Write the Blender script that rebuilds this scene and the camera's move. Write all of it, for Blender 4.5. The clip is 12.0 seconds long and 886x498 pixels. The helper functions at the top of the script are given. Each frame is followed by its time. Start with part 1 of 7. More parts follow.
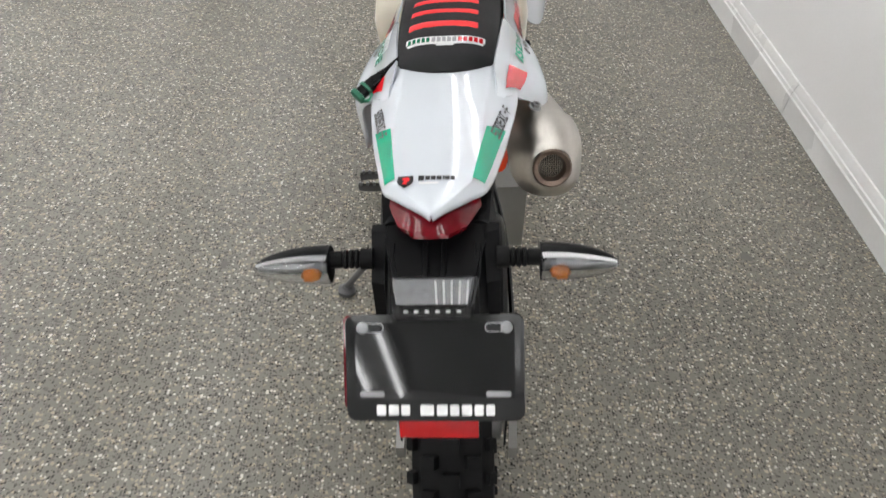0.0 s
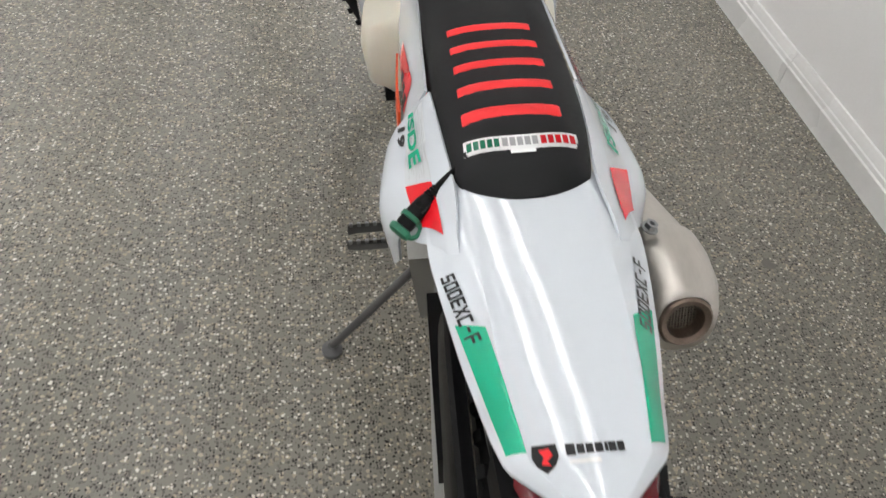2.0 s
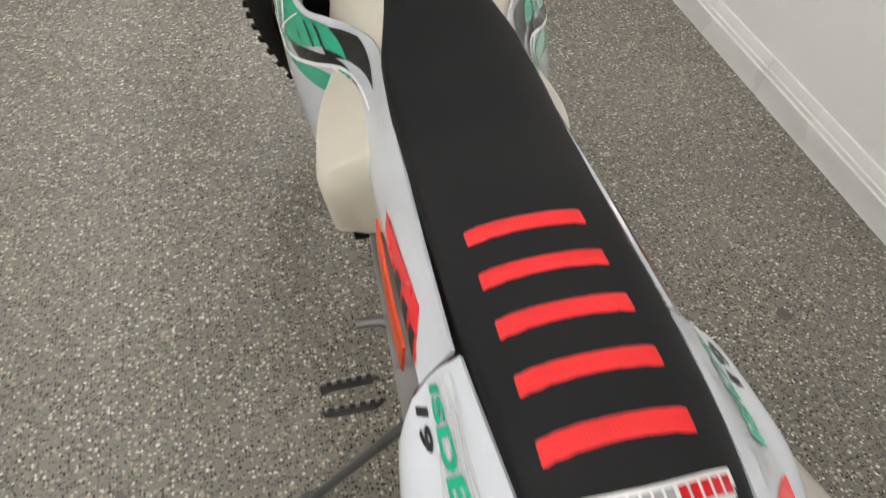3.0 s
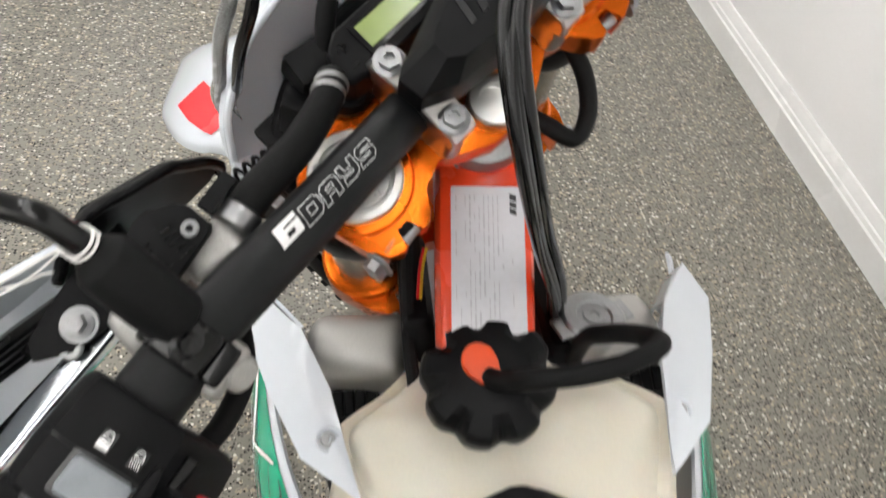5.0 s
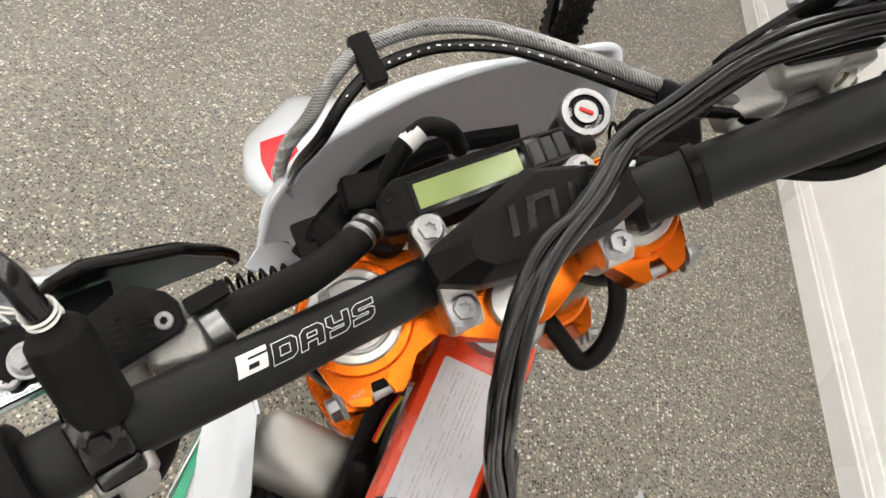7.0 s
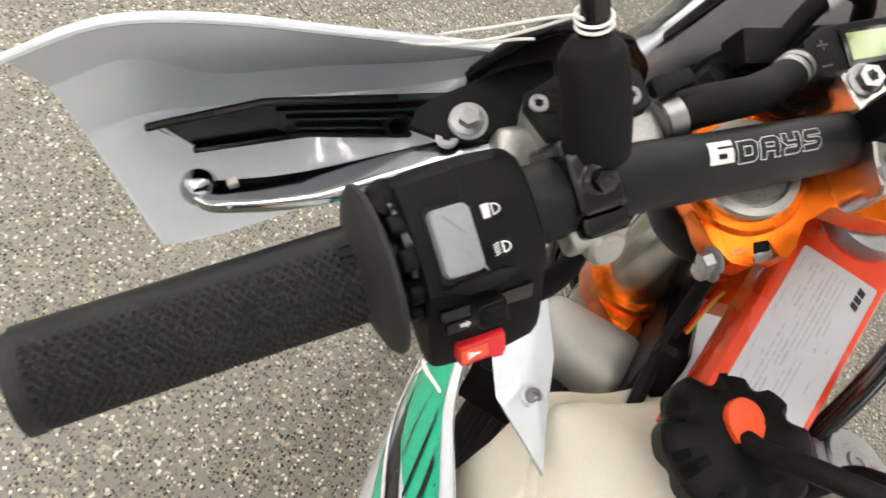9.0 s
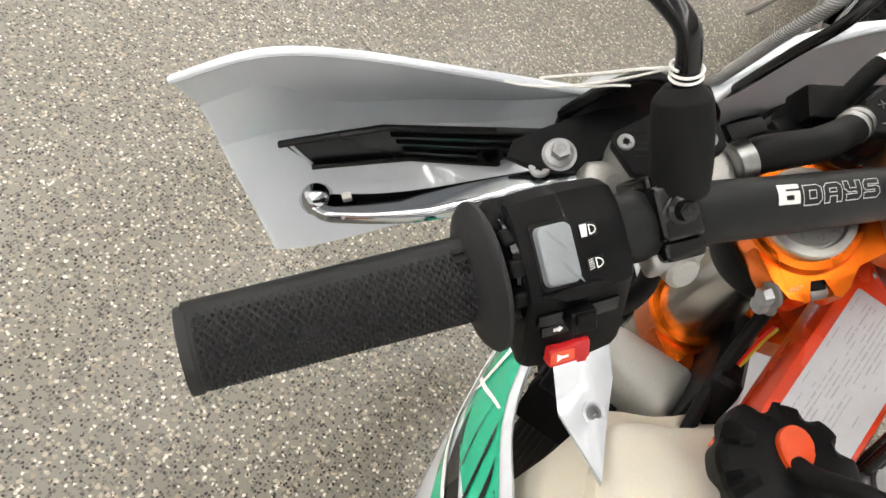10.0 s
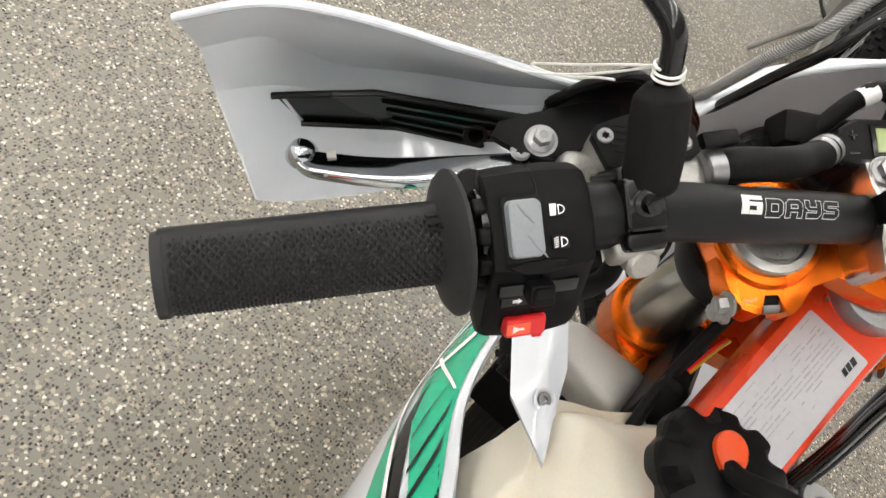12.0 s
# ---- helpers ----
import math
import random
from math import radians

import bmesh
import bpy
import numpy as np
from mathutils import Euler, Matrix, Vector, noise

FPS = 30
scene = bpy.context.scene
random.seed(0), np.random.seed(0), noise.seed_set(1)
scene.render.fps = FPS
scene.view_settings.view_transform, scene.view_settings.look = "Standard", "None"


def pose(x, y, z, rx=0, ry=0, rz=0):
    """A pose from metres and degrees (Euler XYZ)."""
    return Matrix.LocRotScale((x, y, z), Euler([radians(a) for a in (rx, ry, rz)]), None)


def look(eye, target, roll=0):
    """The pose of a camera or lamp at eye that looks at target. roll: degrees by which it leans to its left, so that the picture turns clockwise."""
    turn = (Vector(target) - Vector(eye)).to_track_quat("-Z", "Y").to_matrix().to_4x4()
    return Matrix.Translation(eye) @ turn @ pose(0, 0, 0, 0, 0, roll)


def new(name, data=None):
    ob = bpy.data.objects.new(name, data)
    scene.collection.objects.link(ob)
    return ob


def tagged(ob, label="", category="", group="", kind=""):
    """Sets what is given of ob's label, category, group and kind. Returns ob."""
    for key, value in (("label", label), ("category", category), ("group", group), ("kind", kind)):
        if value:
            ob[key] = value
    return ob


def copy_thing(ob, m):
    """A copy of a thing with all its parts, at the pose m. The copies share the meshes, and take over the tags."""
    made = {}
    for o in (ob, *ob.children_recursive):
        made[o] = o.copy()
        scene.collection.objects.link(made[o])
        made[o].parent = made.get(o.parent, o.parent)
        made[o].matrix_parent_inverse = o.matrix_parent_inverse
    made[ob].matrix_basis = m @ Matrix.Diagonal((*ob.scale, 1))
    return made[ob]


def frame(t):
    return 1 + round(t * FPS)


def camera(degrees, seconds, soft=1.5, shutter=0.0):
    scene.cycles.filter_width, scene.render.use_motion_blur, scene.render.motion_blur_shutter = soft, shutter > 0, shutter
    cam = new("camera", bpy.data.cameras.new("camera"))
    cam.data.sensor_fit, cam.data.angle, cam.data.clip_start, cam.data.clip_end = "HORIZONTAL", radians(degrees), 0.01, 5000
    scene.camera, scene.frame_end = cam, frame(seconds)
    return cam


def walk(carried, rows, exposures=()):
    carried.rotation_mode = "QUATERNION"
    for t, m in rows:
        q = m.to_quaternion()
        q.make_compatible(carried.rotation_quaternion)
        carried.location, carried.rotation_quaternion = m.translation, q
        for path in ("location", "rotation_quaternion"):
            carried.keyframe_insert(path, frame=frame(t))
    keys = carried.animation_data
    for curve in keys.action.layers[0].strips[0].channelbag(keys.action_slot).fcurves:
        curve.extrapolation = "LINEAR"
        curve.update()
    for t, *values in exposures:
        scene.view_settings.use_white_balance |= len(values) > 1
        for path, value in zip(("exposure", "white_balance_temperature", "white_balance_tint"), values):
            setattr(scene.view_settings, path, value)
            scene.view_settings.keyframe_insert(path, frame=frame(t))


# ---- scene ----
cam = camera(62.15, 12.0, soft=1.5, shutter=0.3)
PATH = [
    (0, (-0.0648, -0.0074, 1.4261), (0.0633, 1.3035, 0.1993), 6.15),
    (0.5, (-0.0505, 0.1568, 1.4144), (0.0678, 1.4437, 0.1615), 6.10),
    (1, (-0.0999, 0.2381, 1.4059), (0.0628, 1.4924, 0.1252), 7.08),
    (1.5, (-0.1548, 0.2968, 1.4004), (0.0689, 1.5189, 0.0980), 7.84),
    (2, (-0.1846, 0.3853, 1.3830), (0.1022, 1.5746, 0.0627), 8.04),
    (2.5, (-0.1935, 0.5566, 1.3642), (0.1588, 1.7137, 0.0312), 7.61),
    (2.7, (-0.1908, 0.6458, 1.3525), (0.1857, 1.7892, 0.0144), 7.27),
    (4.3, (-0.1859, 1.2318, 1.3531), (0.3743, 2.2514, -0.0205), 7.88),
    (4.5, (-0.1612, 1.3075, 1.3447), (0.3637, 2.3374, -0.0350), 9.61),
    (5, (-0.0841, 1.4615, 1.3377), (0.2935, 2.5772, -0.0235), 12.58),
    (5.5, (-0.0751, 1.5477, 1.3339), (0.2117, 2.7126, -0.0079), 17.52),
    (6, (-0.0775, 1.5568, 1.3472), (0.1824, 2.7645, 0.0381), 23.37),
    (6.5, (-0.0685, 1.5357, 1.3697), (0.1923, 2.7773, 0.0927), 28.32),
    (6.7, (-0.0679, 1.5207, 1.3762), (0.1866, 2.7756, 0.1111), 29.47),
    (8.3, (-0.1041, 1.4636, 1.3010), (0.0669, 2.7049, 0.0088), 35.35),
    (8.5, (-0.1197, 1.4464, 1.2797), (0.0068, 2.6769, -0.0280), 34.82),
    (9, (-0.1584, 1.4120, 1.2437), (-0.1416, 2.6180, -0.0925), 33.70),
    (9.5, (-0.1740, 1.3776, 1.2528), (-0.2399, 2.5856, -0.0800), 32.92),
    (10, (-0.1745, 1.3677, 1.2575), (-0.2758, 2.5896, -0.0603), 33.17),
    (10.5, (-0.1736, 1.3698, 1.2594), (-0.2851, 2.6028, -0.0472), 34.71),
    (11, (-0.1673, 1.3593, 1.2610), (-0.2694, 2.5953, -0.0436), 37.48),
    (11.5, (-0.1650, 1.3525, 1.2617), (-0.2489, 2.5908, -0.0419), 40.30),
    (12, (-0.1630, 1.3538, 1.2599), (-0.2187, 2.5966, -0.0410), 41.88),
]
walk(cam, [(t, look(eye, target, roll)) for t, eye, target, roll in PATH],
     exposures=[(0.0, -0.36, 6300, 10), (1.5, -0.50, 6250, 10), (2.7, -0.54, 6600, 10), (4.3, -0.16, 6420, 10), (6.7, 0.0, 6700, 10), (8.3, 0.18, 6720, 10), (9.5, 0.18, 6700, 10), (12.0, 0.15, 6700, 10)])

# the bike leans on its stand; its steering is turned to the left lock
BIKE = pose(0.0717, 0, 0, 0, 0, -3.721) @ pose(0, 0, 0, 0, -7.869, 0)
STEER = pose(-0.0112, 1.7916, 1.1263, 23.99, -18.81, 40.13) @ Matrix.Scale(0.990, 4)
# how the bike's sections sit on it: the raised tail, the tank with its shrouds, the frame's backbone
TAIL = pose(0.0, 0.0292, 0.0809, -1.79, 0, 0) @ Matrix.Scale(0.954, 4)
MIDDLE = pose(-0.001, 0.026, -0.036)
SPINE = pose(-0.020, -0.008, 0.011)
SITE = [None]


def along(p):
    """The seat runs from the tail to the tank."""
    k = min(1.0, max(0.0, (p.y - 0.90) / 0.55))
    k = k * k * (3 - 2 * k)
    return (TAIL @ p).lerp(MIDDLE @ p, k)


# ---- light: a closed showroom lit by rows of ceiling strip lights ----
world = bpy.data.worlds.new("world")
scene.world = world
world.use_nodes = True
world.node_tree.nodes["Background"].inputs[0].default_value = (0.8, 0.85, 0.9, 1)
world.node_tree.nodes["Background"].inputs[1].default_value = 0.02
LIGHT_ROWS = (-3.85, -2.55, -1.25, 0.05)     # x of the rows of strip lights
LIGHT_STRENGTH = 17.0
CEILING_Z = 2.75

# ---- materials ----
def mat(name, col, rough=0.5, metal=0.0, var=0.06, grain=400.0, bump=0.05, coat=0.0, spec=0.5, sub=0.0, stain=6.0, rvar=0.08):
    """A surface with variation at two scales, fine relief and uneven gloss."""
    m = bpy.data.materials.new(name)
    m.use_nodes = True
    nt = m.node_tree
    b = nt.nodes["Principled BSDF"]
    co = nt.nodes.new("ShaderNodeTexCoord")
    n1, n2 = nt.nodes.new("ShaderNodeTexNoise"), nt.nodes.new("ShaderNodeTexNoise")
    n1.inputs["Scale"].default_value, n2.inputs["Scale"].default_value = grain, stain
    n1.inputs["Detail"].default_value, n2.inputs["Detail"].default_value = 3, 4
    add = nt.nodes.new("ShaderNodeMath")
    add.operation = "ADD"
    ramp = nt.nodes.new("ShaderNodeMapRange")
    ramp.inputs["From Min"].default_value, ramp.inputs["From Max"].default_value = 0.6, 1.4
    ramp.inputs["To Min"].default_value, ramp.inputs["To Max"].default_value = 1 - var, 1 + var
    mul = nt.nodes.new("ShaderNodeVectorMath")
    mul.operation = "SCALE"
    mul.inputs[0].default_value = col
    rr = nt.nodes.new("ShaderNodeMapRange")
    rr.inputs["From Min"].default_value, rr.inputs["From Max"].default_value = 0.3, 0.7
    rr.inputs["To Min"].default_value, rr.inputs["To Max"].default_value = max(rough - rvar, 0.02), min(rough + rvar, 1)
    bp = nt.nodes.new("ShaderNodeBump")
    bp.inputs["Strength"].default_value, bp.inputs["Distance"].default_value = bump, 0.001
    L = nt.links.new
    for n in (n1, n2):
        L(co.outputs["Object"], n.inputs["Vector"])
    L(n1.outputs["Fac"], add.inputs[0])
    L(n2.outputs["Fac"], add.inputs[1])
    L(add.outputs[0], ramp.inputs["Value"])
    L(ramp.outputs[0], mul.inputs["Scale"])
    L(mul.outputs[0], b.inputs["Base Color"])
    L(n2.outputs["Fac"], rr.inputs["Value"])
    L(rr.outputs[0], b.inputs["Roughness"])
    L(n1.outputs["Fac"], bp.inputs["Height"])
    L(bp.outputs[0], b.inputs["Normal"])
    b.inputs["Metallic"].default_value = metal
    b.inputs["Coat Weight"].default_value = coat
    b.inputs["Coat Roughness"].default_value = 0.05
    b.inputs["Specular IOR Level"].default_value = spec
    if sub:
        b.inputs["Subsurface Weight"].default_value = sub
        b.inputs["Subsurface Radius"].default_value = (0.02, 0.015, 0.01)
    return m


def flake_floor():
    """Epoxy floor with stone chips in white, tan and black."""
    m = bpy.data.materials.new("flake_floor")
    m.use_nodes = True
    nt = m.node_tree
    L = nt.links.new
    b = nt.nodes["Principled BSDF"]
    co = nt.nodes.new("ShaderNodeTexCoord")
    base = nt.nodes.new("ShaderNodeTexNoise")
    base.inputs["Scale"].default_value, base.inputs["Detail"].default_value = 1.3, 5
    tone = nt.nodes.new("ShaderNodeValToRGB")
    tone.color_ramp.elements[0].position, tone.color_ramp.elements[0].color = 0.3, (0.180, 0.169, 0.142, 1)
    tone.color_ramp.elements[1].position, tone.color_ramp.elements[1].color = 0.7, (0.243, 0.228, 0.192, 1)
    L(co.outputs["Object"], base.inputs["Vector"])
    L(base.outputs["Fac"], tone.inputs["Fac"])
    colour, height = tone.outputs["Color"], None
    chips = ((150.0, 0.50, (0.15, 0.142, 0.120, 1), 0.45), (95.0, 0.42, (0.43, 0.375, 0.285, 1), 0.42), (150.0, 0.38, (0.030, 0.028, 0.024, 1), 0.28), (130.0, 0.39, (0.74, 0.69, 0.59, 1), 0.15),
             (80.0, 0.30, (0.74, 0.70, 0.62, 1), 0.08), (90.0, 0.27, (0.045, 0.042, 0.036, 1), 0.10))
    for i, (scale, size, col, share) in enumerate(chips):
        warp = nt.nodes.new("ShaderNodeTexNoise")
        warp.inputs["Scale"].default_value = scale * 1.7
        shift = nt.nodes.new("ShaderNodeVectorMath")
        shift.operation = "MULTIPLY_ADD"
        shift.inputs[1].default_value = (0.9 / scale,) * 3
        L(co.outputs["Object"], warp.inputs["Vector"])
        L(warp.outputs["Color"], shift.inputs[0])
        L(co.outputs["Object"], shift.inputs[2])
        v = nt.nodes.new("ShaderNodeTexVoronoi")
        v.inputs["Scale"].default_value = scale
        off = nt.nodes.new("ShaderNodeVectorMath")
        off.inputs[1].default_value = (i * 3.7, i * 1.3, 0)
        L(shift.outputs[0], off.inputs[0])
        L(off.outputs[0], v.inputs["Vector"])
        near = nt.nodes.new("ShaderNodeMath")
        near.operation = "LESS_THAN"
        near.inputs[1].default_value = size
        L(v.outputs["Distance"], near.inputs[0])
        sep = nt.nodes.new("ShaderNodeSeparateColor")
        L(v.outputs["Color"], sep.inputs[0])
        pick = nt.nodes.new("ShaderNodeMath")
        pick.operation = "LESS_THAN"
        pick.inputs[1].default_value = share
        L(sep.outputs[0], pick.inputs[0])
        both = nt.nodes.new("ShaderNodeMath")
        both.operation = "MULTIPLY"
        L(near.outputs[0], both.inputs[0])
        L(pick.outputs[0], both.inputs[1])
        tint = nt.nodes.new("ShaderNodeMix")
        tint.data_type = "RGBA"
        tint.inputs[6].default_value = col
        tint.inputs[7].default_value = tuple(c * 0.6 for c in col[:3]) + (1,)
        L(sep.outputs[1], tint.inputs[0])
        mix = nt.nodes.new("ShaderNodeMix")
        mix.data_type = "RGBA"
        L(both.outputs[0], mix.inputs[0])
        L(colour, mix.inputs[6])
        L(tint.outputs[2], mix.inputs[7])
        colour = mix.outputs[2]
    L(colour, b.inputs["Base Color"])
    relief = nt.nodes.new("ShaderNodeTexNoise")
    relief.inputs["Scale"].default_value, relief.inputs["Detail"].default_value = 170.0, 3
    L(co.outputs["Object"], relief.inputs["Vector"])
    bp = nt.nodes.new("ShaderNodeBump")
    bp.inputs["Strength"].default_value, bp.inputs["Distance"].default_value = 0.35, 0.0015
    L(relief.outputs["Fac"], bp.inputs["Height"])
    L(bp.outputs[0], b.inputs["Normal"])
    b.inputs["Roughness"].default_value = 0.27
    return m


def glow(name, col, strength):
    m = bpy.data.materials.new(name)
    m.use_nodes = True
    b = m.node_tree.nodes["Principled BSDF"]
    b.inputs["Base Color"].default_value = (*col, 1)
    b.inputs["Emission Color"].default_value = (*col, 1)
    b.inputs["Emission Strength"].default_value = strength
    return m


def clear(name, col, rough=0.03, ior=1.45):
    m = bpy.data.materials.new(name)
    m.use_nodes = True
    b = m.node_tree.nodes["Principled BSDF"]
    b.inputs["Base Color"].default_value = (*col, 1)
    b.inputs["Transmission Weight"].default_value = 1.0
    b.inputs["Roughness"].default_value, b.inputs["IOR"].default_value = rough, ior
    return m


def brushed(name, col, rough=0.3, along=(40, 900, 900)):
    """Metal with a drawn grain."""
    m = mat(name, col, rough, 1.0, var=0.08, grain=200, bump=0.02)
    nt = m.node_tree
    co, mp, nz = nt.nodes["Texture Coordinate"], nt.nodes.new("ShaderNodeMapping"), nt.nodes["Noise Texture"]
    mp.inputs["Scale"].default_value = tuple(a / 200 for a in along)
    nt.links.new(co.outputs["Object"], mp.inputs["Vector"])
    nt.links.new(mp.outputs[0], nz.inputs["Vector"])
    return m


FLOOR = flake_floor()
WALL = mat("wall_paint", (0.84, 0.835, 0.83), 0.55, var=0.02, grain=120, bump=0.12, stain=2)
TRIM = mat("trim_paint", (0.82, 0.82, 0.81), 0.3, var=0.03, grain=60, bump=0.03, stain=3)
CEIL = mat("ceiling_tile", (0.72, 0.72, 0.71), 0.9, var=0.05, grain=80, bump=0.3)
TUBE = glow("tube_light", (1.0, 0.985, 0.965), LIGHT_STRENGTH)
WHITE = mat("white_plastic", (0.625, 0.665, 0.715), 0.06, var=0.012, grain=300, bump=0.003, coat=0.3, rvar=0.02)
WHITE_IN = mat("white_plastic_dull", (0.64, 0.68, 0.73), 0.38, var=0.05, grain=600, bump=0.06)
TANKM = mat("natural_tank_plastic", (0.70, 0.66, 0.56), 0.38, var=0.05, grain=500, bump=0.05, sub=0.25, stain=9)
SEATM = mat("seat_vinyl", (0.007, 0.007, 0.008), 0.62, var=0.12, grain=1500, bump=0.22, spec=0.24)
GRIPPER = mat("red_gripper", (0.80, 0.016, 0.020), 0.55, var=0.08, grain=900, bump=0.1)
BLACK = mat("black_plastic", (0.0045, 0.0045, 0.005), 0.42, var=0.15, grain=1100, bump=0.12, spec=0.12)
CABLE = mat("cable_sheath", (0.004, 0.004, 0.0045), 0.16, var=0.1, grain=500, bump=0.02, spec=0.36, rvar=0.04)
BLACK_G = mat("black_gloss", (0.005, 0.005, 0.0055), 0.13, var=0.1, grain=500, bump=0.02, spec=0.42, rvar=0.04)
RUBBER = mat("rubber", (0.007, 0.007, 0.0072), 0.58, var=0.15, grain=700, bump=0.15, spec=0.12)
GRIPM = mat("grip_rubber", (0.016, 0.016, 0.0175), 0.58, var=0.12, grain=1400, bump=0.06, spec=0.3)
BARM = mat("bar_coating", (0.0075, 0.008, 0.0085), 0.42, var=0.1, grain=1600, bump=0.1, spec=0.22)
ORANGE_AN = mat("orange_anodised", (0.80, 0.155, 0.010), 0.24, metal=0.92, var=0.06, grain=700, bump=0.04)
ORANGE = mat("orange_frame_paint", (0.70, 0.052, 0.012), 0.26, var=0.04, grain=500, bump=0.03, coat=0.3)
ORANGE_P = mat("orange_plastic", (0.74, 0.075, 0.010), 0.4, var=0.05, grain=700, bump=0.05)
ALU = brushed("brushed_aluminium", (0.55, 0.545, 0.53), 0.30)
CAST = mat("cast_aluminium", (0.37, 0.365, 0.35), 0.42, metal=0.85, var=0.14, grain=900, bump=0.22)
STEEL = mat("zinc_steel", (0.33, 0.335, 0.34), 0.36, metal=1.0, var=0.14, grain=400, bump=0.08)
CHROME = mat("polished_alloy", (0.50, 0.525, 0.56), 0.09, metal=1.0, var=0.05, grain=120, bump=0.03)
TITAN = brushed("muffler_steel", (0.56, 0.53, 0.49), 0.38, along=(300, 60, 300))
FORKM = mat("fork_coating", (0.36, 0.345, 0.30), 0.22, metal=0.95, var=0.06, grain=300, bump=0.01)
GREEN = mat("green_sticker", (0.004, 0.42, 0.235), 0.14, var=0.03, grain=300, bump=0.006, coat=0.4)
RED = mat("red_sticker", (0.85, 0.012, 0.022), 0.25, var=0.03, grain=300, bump=0.01, coat=0.3)
INK = mat("black_sticker", (0.008, 0.008, 0.009), 0.3, var=0.05, grain=300, bump=0.01, spec=0.35)
SILVER_INK = mat("silver_print", (0.75, 0.75, 0.75), 0.35, metal=0.2, var=0.03)
WHITE_INK = mat("white_print", (0.85, 0.85, 0.85), 0.4, var=0.02)
STICKER = mat("white_sticker", (0.60, 0.63, 0.66), 0.22, var=0.02, grain=300, bump=0.004, coat=0.2)
BADGE_GREEN = mat("dark_green_print", (0.004, 0.13, 0.065), 0.3, var=0.08)
BADGE_RED = mat("dark_red_print", (0.55, 0.008, 0.015), 0.3, var=0.08)
GREY_INK = mat("grey_print", (0.30, 0.30, 0.31), 0.45, var=0.05)
LABELM = mat("label_foil", (0.50, 0.50, 0.53), 0.38, metal=0.15, var=0.06, grain=200)
REDLENS = mat("red_lens", (0.12, 0.0015, 0.006), 0.08, var=0.2, coat=0.15, grain=60, bump=0.02, spec=0.35)
REDBRIGHT = mat("red_reflector", (0.55, 0.01, 0.012), 0.15, var=0.08, coat=0.4, grain=300, bump=0.2)
BLACK_S = mat("black_satin", (0.004, 0.004, 0.0045), 0.26, var=0.1, grain=900, bump=0.05, spec=0.2)
GUNMETAL = mat("painted_grey_metal", (0.13, 0.13, 0.13), 0.42, metal=0.6, var=0.15, grain=600, bump=0.1)
RADM = mat("satin_aluminium", (0.47, 0.46, 0.44), 0.50, metal=0.85, var=0.08, grain=600, bump=0.06)
DARKSW = mat("dark_grey_key", (0.035, 0.037, 0.039), 0.5, var=0.08, grain=900)
AMBER = mat("amber_bulb", (0.75, 0.20, 0.01), 0.15, coat=0.3)
GLASS = clear("clear_lens", (0.95, 0.96, 0.97))
LCD = mat("green_display", (0.27, 0.345, 0.12), 0.20, var=0.07, coat=0.2, grain=60, stain=14)
GREYSW = mat("grey_switch", (0.22, 0.24, 0.26), 0.4, var=0.08, grain=600)
REDSW = mat("red_switch", (0.62, 0.015, 0.02), 0.3, var=0.05)
GREENCAP = mat("green_rubber", (0.012, 0.14, 0.075), 0.42, var=0.1)
BRAID = mat("hose_sleeve", (0.16, 0.16, 0.156), 0.14, var=0.2, grain=900, bump=0.05, coat=0.9)
STRING = mat("white_cotton", (0.80, 0.79, 0.77), 0.8, var=0.1, grain=1200, bump=0.4)
FIN = mat("radiator_core", (0.055, 0.055, 0.055), 0.5, metal=0.4, var=0.2)
SMUDGE = mat("dried_spill", (0.085, 0.078, 0.06), 0.3, var=0.2, grain=60)
CHAINM = mat("chain_steel", (0.25, 0.22, 0.18), 0.4, metal=0.9, var=0.3, grain=500)

# ---- mesh helpers ----
def part(name, bm, material, parent=None, label="", at=None, smooth=32, kind=""):
    """Links a bmesh as one mesh object; at: the frame in which its vertices were given."""
    if at is not None:
        bm.transform(at)
    elif parent is not None and SITE[0] is not None:
        warp(bm, SITE[0])
    bmesh.ops.recalc_face_normals(bm, faces=bm.faces)
    me = bpy.data.meshes.new(name)
    bm.to_mesh(me)
    bm.free()
    me.materials.append(material)
    if smooth:
        me.shade_smooth()
        me.set_sharp_from_angle(angle=radians(smooth))
    ob = new(name, me)
    if parent is not None:
        ob.parent = parent
    return tagged(ob, label=label, kind=kind)


def empty(name, m, label, category, group=""):
    ob = new(name)
    ob.matrix_basis = m
    return tagged(ob, label, category, group)


def join(*bms):
    out = bmesh.new()
    for b in bms:
        me = bpy.data.meshes.new("tmp")
        b.to_mesh(me)
        b.free()
        out.from_mesh(me)
        bpy.data.meshes.remove(me)
    return out


def move(bm, m):
    bm.transform(m)
    return bm


def box(sx, sy, sz, m=None, bevel=0.0, seg=2):
    bm = bmesh.new()
    bmesh.ops.create_cube(bm, size=1)
    bmesh.ops.scale(bm, vec=(sx, sy, sz), verts=bm.verts)
    if bevel:
        bmesh.ops.bevel(bm, geom=list(bm.edges), offset=bevel, segments=seg, affect="EDGES", profile=0.6)
    if m is not None:
        bm.transform(m)
    return bm


